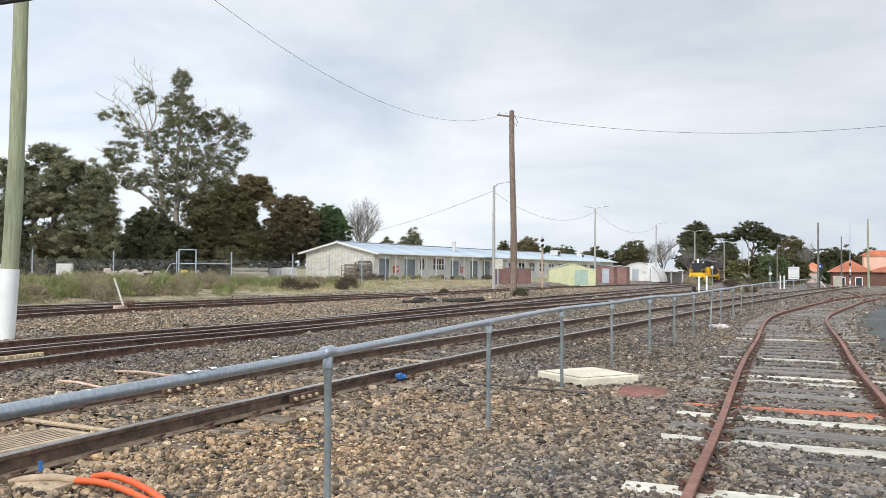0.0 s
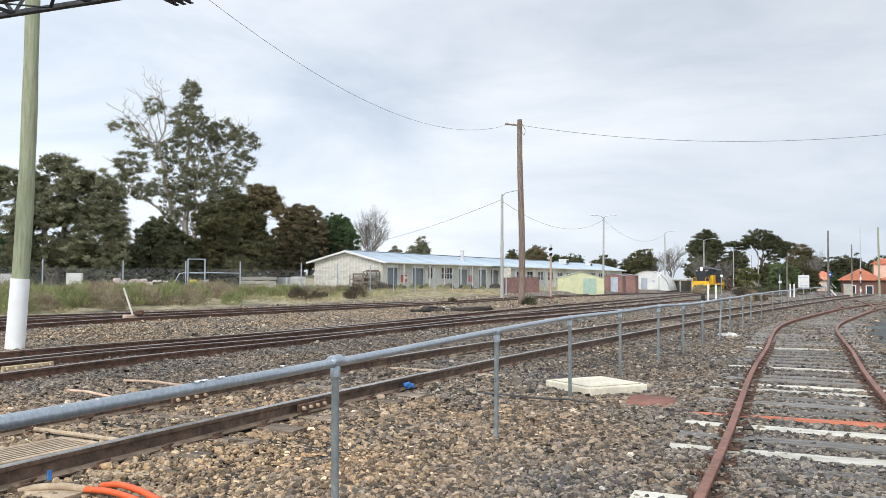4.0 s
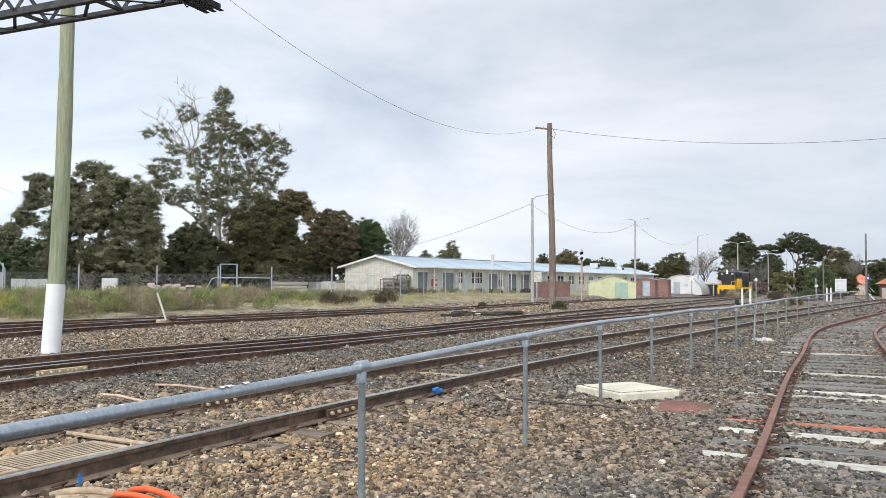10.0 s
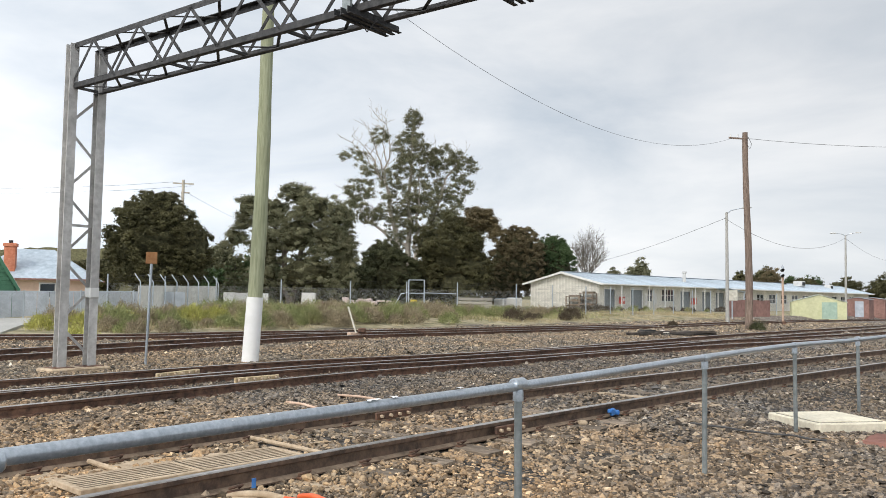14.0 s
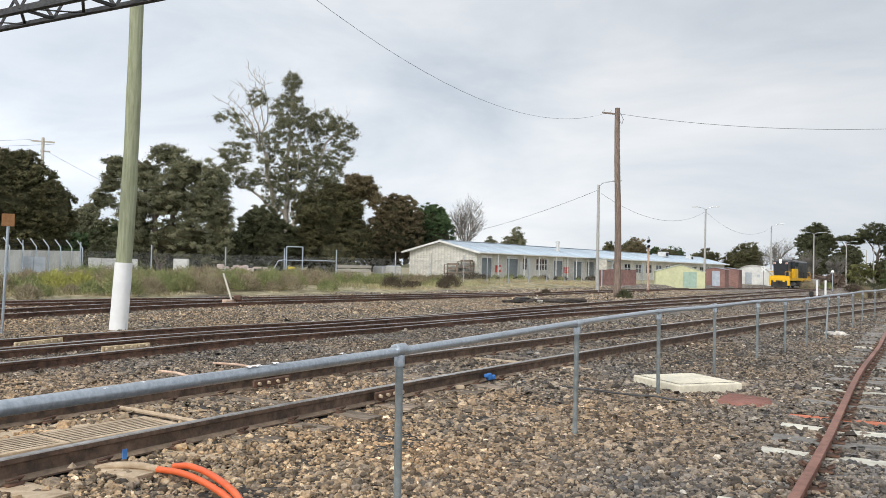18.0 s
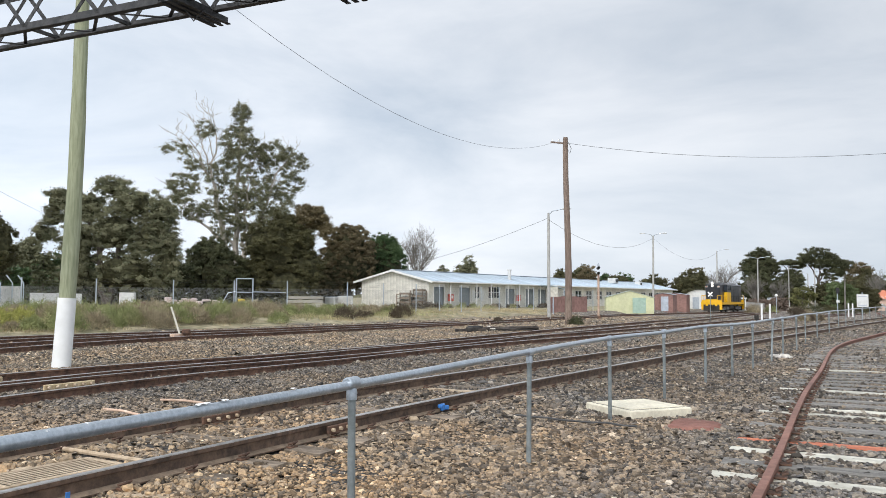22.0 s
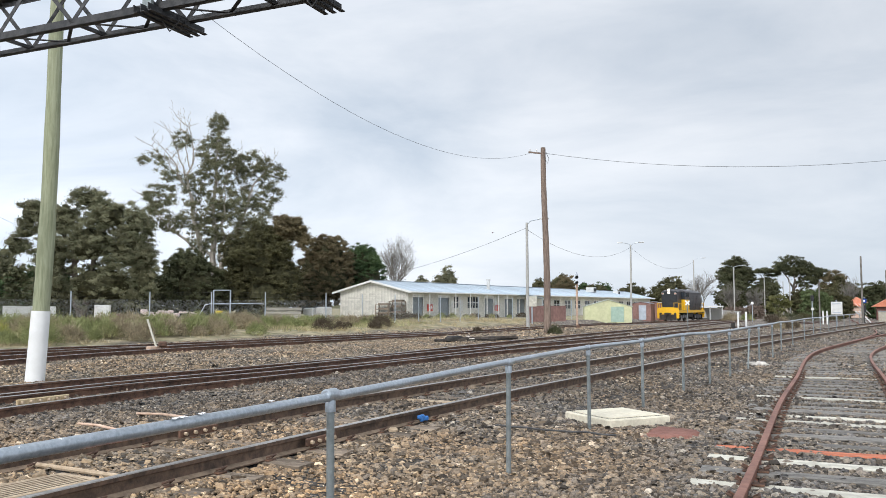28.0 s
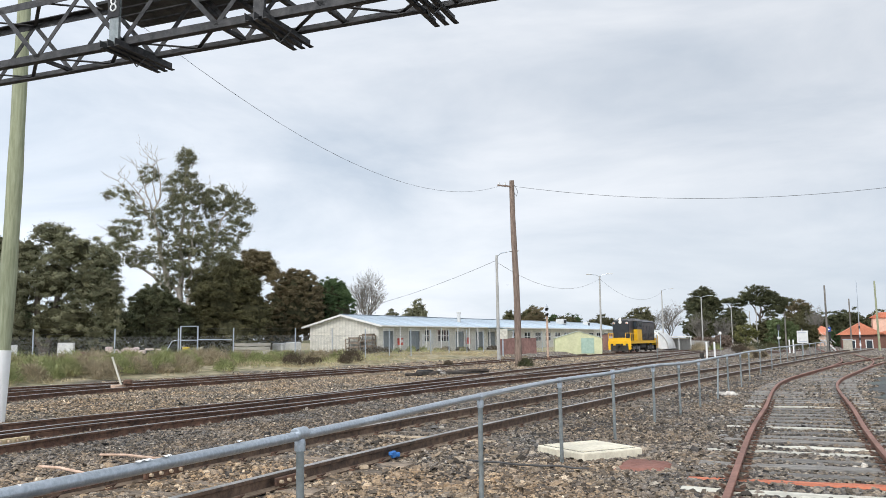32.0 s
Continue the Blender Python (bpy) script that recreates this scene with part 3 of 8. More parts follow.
def build_ground():
    near_x, near_y = np.arange(-60, 70.1, 0.75), np.arange(-14, 150.1, 0.75)
    far = np.array([20, 60, 140, 300, 700, 1500, 3500.0])
    xs = np.concatenate([near_x[0] - far[::-1], near_x, near_x[-1] + far])
    ys = np.concatenate([near_y[0] - far[::-1], near_y, near_y[-1] + far])
    gx, gy = np.meshgrid(xs, ys)
    gz = ground_z(gx, gy)
    nx, ny = len(xs), len(ys)
    idx = np.arange(nx * ny).reshape(ny, nx)
    faces = np.stack([idx[:-1, :-1], idx[:-1, 1:], idx[1:, 1:], idx[1:, :-1]], -1).reshape(-1, 4)
    s = (gx + 12.4) * -0.8958 + (gy - 27.4) * 0.4445
    wob = 0.5 * np.sin(gx * 0.9 + gy * 0.31) + 0.35 * np.sin(gy * 1.7 - gx * 0.6)
    u = (gx + 12.4) * 0.4445 + (gy - 27.4) * 0.8958
    grass = smooth01(3.8, 5.4, s + wob - 0.42 * np.clip(-u, 0, 30))
    # the dark sealed yard to the right of the curving siding
    line = np.array([tuple(p) for p in spline(TRACK_R, 1.0)])
    side = np.full(gx.shape, -9.0)
    for a, b in zip(line[:-1], line[1:]):
        d = b[:2] - a[:2]
        length = np.hypot(*d)
        along = ((gx - a[0]) * d[0] + (gy - a[1]) * d[1]) / length
        right = ((gx - a[0]) * d[1] - (gy - a[1]) * d[0]) / length
        inside = (along >= -0.01) & (along <= length + 0.01) & (right > 0)
        side = np.where(inside, np.maximum(side, right), side)
    yard = smooth01(1.3, 2.0, side + 0.25 * wob) * (1 - smooth01(44, 58, gy))
    m = bpy.data.materials.new("ballast_and_grass_ground")
    m.use_nodes = True
    n, l = m.node_tree.nodes, m.node_tree.links
    b = n["Principled BSDF"]
    b.inputs["Roughness"].default_value = 0.95
    co = n.new("ShaderNodeTexCoord")

    def noise_node(scale, detail):
        q = n.new("ShaderNodeTexNoise")
        q.inputs["Scale"].default_value, q.inputs["Detail"].default_value = scale, detail
        l.new(co.outputs["Object"], q.inputs["Vector"])
        return q

    def ramp(src, *stops):
        r = n.new("ShaderNodeValToRGB")
        e = r.color_ramp.elements
        while len(e) < len(stops):
            e.new(0.5)
        for k, (pos, col) in enumerate(stops):
            e[k].position, e[k].color = pos, (*col, 1)
        l.new(src, r.inputs["Fac"])
        return r.outputs["Color"]

    def mixed(fac, a, c, kind="MIX"):
        q = n.new("ShaderNodeMixRGB")
        q.blend_type = kind
        if isinstance(fac, float):
            q.inputs["Fac"].default_value = fac
        else:
            l.new(fac, q.inputs["Fac"])
        l.new(a, q.inputs["Color1"])
        l.new(c, q.inputs["Color2"])
        return q.outputs["Color"]

    cell = n.new("ShaderNodeTexVoronoi")
    cell.inputs["Scale"].default_value = 15.0
    l.new(co.outputs["Object"], cell.inputs["Vector"])
    sep = n.new("ShaderNodeSeparateColor")
    l.new(cell.outputs["Color"], sep.inputs["Color"])
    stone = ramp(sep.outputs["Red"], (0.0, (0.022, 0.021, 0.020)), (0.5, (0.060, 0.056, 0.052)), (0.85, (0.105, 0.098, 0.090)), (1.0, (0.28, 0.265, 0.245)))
    # shade in the gaps is painted: each cell darkens away from its centre
    gap_shade = ramp(cell.outputs["Distance"], (0.25, (1, 1, 1)), (0.75, (0.42, 0.39, 0.36)))
    stone = mixed(1.0, stone, gap_shade, "MULTIPLY")
    # dark nearby as painted shade between the loose stones, brightened with distance along Y
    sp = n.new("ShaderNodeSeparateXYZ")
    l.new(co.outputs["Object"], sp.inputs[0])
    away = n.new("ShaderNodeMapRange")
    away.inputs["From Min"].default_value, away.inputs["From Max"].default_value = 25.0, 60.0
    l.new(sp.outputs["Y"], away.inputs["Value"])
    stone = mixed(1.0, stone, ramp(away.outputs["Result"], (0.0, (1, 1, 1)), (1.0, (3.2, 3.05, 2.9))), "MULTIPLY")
    patch = ramp(noise_node(0.35, 4).outputs["Fac"], (0.35, (0.95, 0.88, 0.80)), (0.65, (1.1, 1.08, 1.05)))
    stone = mixed(1.0, stone, patch, "MULTIPLY")
    turf = ramp(noise_node(1.6, 8).outputs["Fac"], (0.3, (0.15, 0.15, 0.075)), (0.5, (0.31, 0.27, 0.165)), (0.7, (0.48, 0.41, 0.28)))
    tar = ramp(noise_node(5.0, 8).outputs["Fac"], (0.3, (0.055, 0.06, 0.06)), (0.7, (0.12, 0.125, 0.12)))
    pale = ramp(noise_node(0.22, 3).outputs["Fac"], (0.5, (1, 1, 1)), (0.68, (1.5, 1.75, 1.62)))
    tar = mixed(1.0, tar, pale, "MULTIPLY")
    ag, ay = n.new("ShaderNodeAttribute"), n.new("ShaderNodeAttribute")
    ag.attribute_name, ay.attribute_name = "grass_share", "yard_share"
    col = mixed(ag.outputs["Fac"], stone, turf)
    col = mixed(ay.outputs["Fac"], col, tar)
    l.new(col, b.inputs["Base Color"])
    k = n.new("ShaderNodeBump")
    k.inputs["Strength"].default_value, k.inputs["Distance"].default_value = 0.9, 0.03
    k.invert = True
    l.new(cell.outputs["Distance"], k.inputs["Height"])
    l.new(k.outputs["Normal"], b.inputs["Normal"])
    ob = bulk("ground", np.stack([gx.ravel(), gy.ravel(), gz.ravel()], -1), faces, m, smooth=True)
    for name, val in (("grass_share", grass), ("yard_share", yard * (1 - grass))):
        at = ob.data.attributes.new(name, "FLOAT", "POINT")
        at.data.foreach_set("value", val.ravel().astype(np.float32))
    return tagged(ob, "grey-brown ballast yard with a grassy bank and a dark sealed apron", "ground", "", "structure")


build_ground()

# ---- tracks ----
RAIL_PROFILE = [(-0.07, 0), (0.07, 0), (0.07, 0.012), (0.012, 0.035), (0.012, 0.115), (0.034, 0.125), (0.036, 0.158), (0.028, 0.165), (-0.028, 0.165), (-0.036, 0.158), (-0.034, 0.125), (-0.012, 0.115), (-0.012, 0.035), (-0.07, 0.012)]


def rail_mesh(line):
    """A flat-bottomed rail whose head runs along the line."""
    m, k = Mesh(), len(RAIL_PROFILE)
    vs = []
    for i, p in enumerate(line):
        t = line[min(i + 1, len(line) - 1)] - line[max(i - 1, 0)]
        t.z = 0
        t.normalize()
        r = Vector((t.y, -t.x, 0))
        vs += [p + r * a + Vector((0, 0, z - 0.165)) for a, z in RAIL_PROFILE]
    m.v = [tuple(q) for q in vs]
    for i in range(len(line) - 1):
        for j in range(k):
            m.f.append((i * k + j, i * k + (j + 1) % k, (i + 1) * k + (j + 1) % k, (i + 1) * k + j))
            m.m.append(1 if j in (6, 7, 8) else 2 if j in (2, 12) else 0)
    return m


SLEEPER_BOXES = []  # centre, heading and keep-clear share of each sleeper, for the loose stone


def sleeper_shape(rng, length):
    """A rough-sawn sleeper with worn, slightly uneven edges."""
    m = Mesh()
    n = 7
    vs = []
    for i in range(n):
        x = (i / (n - 1) - 0.5) * length
        for y, z in ((-0.125, -0.13), (0.125, -0.13), (0.125, -0.012), (0.105, 0.0), (-0.105, 0.0), (-0.125, -0.012)):
            vs.append((x + rng.uniform(-0.01, 0.01), y + rng.uniform(-0.008, 0.008), z + rng.uniform(-0.007, 0.004)))
    fs = [tuple(range(6))[::-1], tuple(range((n - 1) * 6, n * 6))]
    for i in range(n - 1):
        for j in range(6):
            fs.append((i * 6 + j, i * 6 + (j + 1) % 6, (i + 1) * 6 + (j + 1) % 6, (i + 1) * 6 + j))
    return m.add(vs, fs)


_rng = random.Random(4)
SLEEPERS = {key: [sleeper_shape(_rng, 2.7).data("sleeper", mm) for _ in range(3)] for key, mm in (("dark", M_SLEEPER), ("grey", M_GREYSLEEPER), ("cream", M_CREAM), ("orange", M_ORANGE_PAINT), ("clay", M_CLAY))}


def clip_shape():
    """A spring clip and its base plate beside the rail foot."""
    m = Mesh()
    m.box((0, 0, 0.01), (0.24, 0.12, 0.02), bev=0.006)
    for s in (-1, 1):
        m.tube([(s * 0.07, -0.05, 0.03), (s * 0.12, -0.04, 0.06), (s * 0.125, 0.03, 0.055), (s * 0.08, 0.05, 0.04)], 0.011, 6)
    return m


CLIP = clip_shape().data("rail_clip", M_RUST)
CLIP_CLAY = clip_shape().data("rail_clip", M_CLAY)


def track(ctrl, label, half=0.835, steel=M_RUST, head=M_SHINE, foot=M_RUST, sleepers=None, span=None, pitch=0.66, clips=None, clear=0.6, depth=0.17, clip_mesh=None):
    """A railway track: two rails, its sleepers one by one over the given stretch, and rail clips close by."""
    rng = random.Random(len(ctrl) * 7 + int(ctrl[0][0] * 10))
    base = thing("railway_track", (0, 0, 0), label, "railway track", "tracks of the yard")
    line = spline(ctrl, 0.6)
    for side in (-1, 1):
        part("rail", rail_mesh(offset(line, side * half)), [steel, head, foot], base, smooth=True)
    run, nxt = 0.0, 0.0
    for a, b in zip(line, line[1:]):
        d = b - a
        while nxt < run + d.length:
            p = a + d * ((nxt - run) / d.length)
            nxt += pitch * rng.uniform(0.93, 1.07)
            far = math.hypot(p.x, p.y)
            if not (span[0] <= p.y <= span[1]):
                continue
            head_to = math.atan2(d.y, d.x)
            kind = sleepers(p, rng)
            ob = new("sleeper", SLEEPERS[kind][rng.randrange(3)])
            ob.parent = base
            ob.matrix_basis = Matrix.Translation((p.x, p.y, p.z - depth + rng.uniform(-0.012, 0.006))) @ Matrix.Rotation(head_to + math.pi / 2 + rng.uniform(-0.025, 0.025), 4, "Z")
            SLEEPER_BOXES.append((p.x, p.y, head_to, 0.9 if kind in ("cream", "orange") else clear))
            if clips and clips[0] <= p.y <= clips[1]:
                for side in (-1, 1):
                    r = Vector((d.y, -d.x, 0)).normalized()
                    c = new("rail_clip", clip_mesh or CLIP)
                    c.parent = base
                    c.matrix_basis = Matrix.Translation(p + r * side * half + Vector((0, 0, -depth - 0.004))) @ Matrix.Rotation(head_to + math.pi / 2, 4, "Z")
        run += d.length
    return base


CREAM_AT = ((5.25, "cream"), (7.15, "cream"), (8.2, "cream"), (8.95, "orange"), (11.2, "cream"), (12.15, "cream"), (14.3, "cream"), (18.4, "cream"))


def siding_sleepers(p, rng):
    for y, kind in CREAM_AT:
        if abs(p.y - y) < 0.31:
            return kind
    return "grey"


# ---- pipe handrail along the walkway ----
POSTS = [(-3.1, -0.8), (-1.95, 2.08), (-0.81, 4.97), (0.42, 7.93), (1.62, 10.85), (2.85, 13.3), (4.15, 15.75), (5.1, 17.3), (6.1, 19.1), (7.45, 21.7), (8.55, 24.1), (9.9, 26.7), (11.25, 29.5), (13.0, 32.9), (15.35, 37.5), (17.4, 41.4), (19.0, 44.3), (21.8, 49.7), (24.0, 53.6), (26.6, 58.2), (29.0, 62.5), (31.5, 67.0), (34.0, 71.5)]


def handrail():
    base = thing("handrail_fence", (0, 0, 0), "galvanised steel pipe handrail on slim posts beside the track", "fence")
    top = spline([(x, y, 1.05 + 0.012 * math.sin(i * 2.3)) for i, (x, y) in enumerate(POSTS)], 0.4)
    part("top_rail", Mesh().tube(top, 0.0285, 14), M_GALV, base, smooth=True)
    rng = random.Random(8)
    for i, (x, y) in enumerate(POSTS):
        g = float(ground_z(x, y))
        lean = 0.16 if i == 9 else rng.uniform(-0.012, 0.012)
        foot = (x - lean * 0.9, y - lean * 1.6, g - 0.15)
        post = part("post", Mesh().tube([foot, (x, y, 1.03)], 0.024, 12), M_POST, base, smooth=True)
        t = Vector((0.4, 0.92, 0)) if i == 0 else (Vector((*POSTS[i], 0)) - Vector((*POSTS[i - 1], 0))).normalized()
        m = Mesh()
        m.tube([(x, y, 0.95), (x, y, 1.0), (x, y, 1.02)], [0.033, 0.033, 0.03], 12)
        m.tube([Vector((x, y, 1.05)) - t * 0.06, Vector((x, y, 1.05)) - t * 0.052, Vector((x, y, 1.05)) + t * 0.052, Vector((x, y, 1.05)) + t * 0.06], [0.031, 0.038, 0.038, 0.031], 12)
        part("tee_coupling", m, M_GALV, post, smooth=True)
    # dried splashes of white on the near pipe
    for k, (u, w) in enumerate(((0.19, 0.085), (0.57, 0.06), (0.62, 0.03), (0.3, 0.012), (0.36, 0.01), (0.8, 0.025))):
        p = Vector((*POSTS[1], 1.05)).lerp(Vector((*POSTS[2], 1.05)), u)
        along = (Vector(POSTS[2]) - Vector(POSTS[1])).normalized().to_3d()
        across = Vector((along.y, -along.x, 0))
        m, n = Mesh(), 9
        for i in range(n):
            drop = radians(40 + 25 * rng.random())
            for j in range(4):
                a = radians(-25) + drop * j / 3
                m.v.append(tuple(p + along * (w * 1.6 * (i / (n - 1) - 0.5)) + (across * math.sin(a) + Vector((0, 0, math.cos(a)))) * 0.0312))
        for i in range(n - 1):
            for j in range(3):
                m.f.append((i * 4 + j, i * 4 + j + 1, i * 4 + j + 5, i * 4 + j + 4))
                m.m.append(0)
        part("white_splash", m, M_WHITE, base, "dried white splash")
    return base


# ---- poles ----


def round_pole(name, foot, top, r0, r1, material, label, category, extra=None, white=0.0, bend=0.0):
    foot, top = Vector(foot), Vector(top)
    base = thing(name, foot, label, category)
    n = 14
    pts = [(top - foot) * (k / n) + Vector((bend * math.sin(math.pi * k / n * 1.7), bend * 0.6 * math.sin(2.6 * k / n), 0)) for k in range(n + 1)]
    pts[0] = pts[0] + Vector((0, 0, -0.3))
    m = Mesh().tube(pts, [r0 + (r1 - r0) * k / n + 0.006 * math.sin(k * 2.1) for k in range(n + 1)], 14)
    part("shaft", m, material, base, smooth=True)
    if white:
        k = white / (top - foot).length
        q = (top - foot) * k
        at = [k * j / 6 for j in range(7)]
        part("white_band", Mesh().tube([(top - foot) * u + Vector((bend * math.sin(math.pi * u * 1.7), bend * 0.6 * math.sin(2.6 * u), 0)) for u in at], [r0 + (r1 - r0) * u + 0.012 for u in at], 16), M_WHITE, base, "white-painted lower length", smooth=True)
    if extra:
        extra(base, top - foot)
    return base


def street_light(foot, top, arms, label):
    def head(base, t):
        for a, (dx, dy) in enumerate(arms):
            e = t + Vector((dx, dy, 0.28))
            arm = part("lamp_arm", Mesh().tube([t + Vector((0, 0, -0.15)), t + Vector((dx * 0.25, dy * 0.25, 0.12)), e], 0.035, 8), M_GALV, base, smooth=True)
            d = Vector((dx, dy, 0)).normalized()
            part("lamp_head", Mesh().beam(e - d * 0.1, e + d * 0.55, 0.22, 0.12, bev=0.04), M_WHITESHEET, arm)

    return round_pole("street_lamp", foot, top, 0.135, 0.09, M_GREYCONC, label, "street lamp", head)


def cable(p, q, sag, r=0.012):
    """A hanging wire between two points."""
    p, q = Vector(p), Vector(q)
    pts = [p.lerp(q, k / 24) + Vector((0, 0, -4 * sag * (k / 24) * (1 - k / 24))) for k in range(25)]
    return solid("overhead_wire", Mesh().tube(pts, r, 5), M_WIRE, "thin dark overhead wire sagging between poles", "wire", "overhead wires")


def build_poles():
    def bracket(base, t):
        part("cross_arm", Mesh().beam(t + Vector((-0.95, -0.25, -0.32)), t + Vector((0.1, 0.05, -0.38)), 0.07, 0.09), M_POLE, base)
        for k in (-0.85, -0.45):
            part("insulator", Mesh().tube([t + Vector((k, k * 0.26, -0.28)), t + Vector((k, k * 0.26, -0.12))], 0.04, 8), M_WHITESHEET, base)
        part("loop_wire", Mesh().tube([t + Vector((0.12, -0.1, -0.3)), t + Vector((0.3, -0.1, -0.7)), t + Vector((0.22, -0.1, -1.0)), t + Vector((0.1, -0.12, -0.8))], 0.015, 6), M_WIRE, base)

    round_pole("telegraph_pole", (4.95, 49.4, 0.0), (4.86, 49.6, 11.35), 0.215, 0.15, M_POLE, "tall weathered brown timber pole at the trackside", "utility pole", bracket, bend=0.05)
    round_pole("timber_pole", (-9.18, 17.35, 0.0), (-8.95, 17.5, 10.8), 0.185, 0.13, M_GREENPOLE, "green treated timber pole with a white-painted foot", "utility pole", None, white=1.5, bend=0.05)
    street_light((4.75, 61.85, 0.25), (4.72, 61.8, 8.0), [(1.1, -0.3)], "grey concrete street lamp pole with one arm")
    street_light((19.9, 98.4, 0.3), (19.95, 98.4, 9.1), [(-1.0, 0.25), (1.0, -0.25)], "grey concrete street lamp pole with two arms")
    street_light((37.6, 135.0, -0.2), (37.6, 135.0, 9.4), [(1.3, -0.4)], "grey concrete street lamp pole with one arm")
    street_light((51.2, 156.7, -0.6), (51.2, 156.7, 9.3), [(-1.6, 0.5), (1.6, -0.5)], "grey concrete street lamp pole with two arms")
    street_light((68.2, 187.8, -0.8), (68.2, 187.8, 9.0), [(-1.6, 0.5), (1.6, -0.5)], "grey concrete street lamp pole with two arms")
    street_light((75.5, 195.8, -0.8), (75.5, 195.8, 7.7), [(-1.2, 0.4)], "grey concrete street lamp pole with one arm")
    street_light((62.2, 158.0, -0.6), (62.2, 158.0, 6.8), [(0.9, -0.3)], "grey concrete street lamp pole with one arm")
    for foot, h, r in (((54.3, 106.7, 0.0), 6.4, 0.1), ((38.8, 80.9, 0.0), 6.6, 0.1), ((36.0, 84.0, 0.0), 4.2, 0.08)):
        round_pole("yard_pole", foot, (foot[0], foot[1], h), r, r * 0.8, M_TWIG, "slender grey-brown timber pole in the yard", "utility pole")

    round_pole("timber_pole", (57.0, 105.0, -0.5), (56.9, 105.0, 8.6), 0.14, 0.1, M_GREENPOLE, "pale green treated timber pole by the far sidings", "utility pole")

    def spars(base, t):
        for k, a, b in ((-0.35, -0.95, 0.95), (-1.2, -0.2, 0.6)):
            part("cross_arm", Mesh().beam(t + Vector((0.84 * a, 0.54 * a, k)), t + Vector((0.84 * b, 0.54 * b, k)), 0.1, 0.12), M_PALLET, base)

    round_pole("power_pole", (-43.2, 67.4, 0.3), (-43.2, 67.4, 12.2), 0.17, 0.13, M_PALLET, "pale timber power pole with cross arms", "utility pole", spars)
    cable((-9.0, 17.5, 10.74), (4.1, 49.4, 11.0), 2.295, 0.0065)
    cable((4.9, 49.6, 11.0), (40.0, 38.0, 12.2), 2.2, 0.011)
    cable((4.7, 61.8, 7.6), (-20.0, 128.0, 6.2), 1.2, 0.014)
    cable((4.7, 61.8, 7.5), (19.95, 98.4, 8.8), 1.6, 0.012)
    cable((19.95, 98.4, 8.8), (37.6, 135.0, 9.1), 1.8, 0.012)
    for k in (-1.3, 1.3):
        cable((-43.2 + 0.6 * k, 67.4 + 0.38 * k, 11.95 - 0.25 * (k > 0)), (-75 + k, 52, 11.0 - 0.6 * (k > 0)), 0.8, 0.012)
    cable((-42.9, 67.6, 11.0), (-30, 72, 5.0), 0.4, 0.012)


# ---- signal gantry over the tracks ----
GB = Vector((0.925, -0.38, 0)).normalized()  # along the beam
GD = Vector((0.38, 0.925, 0)).normalized()  # along the tracks
G0 = Vector((-11.45, 13.8, 0))
G_LOW, G_TOP, G_W = 5.70, 6.52, 0.62


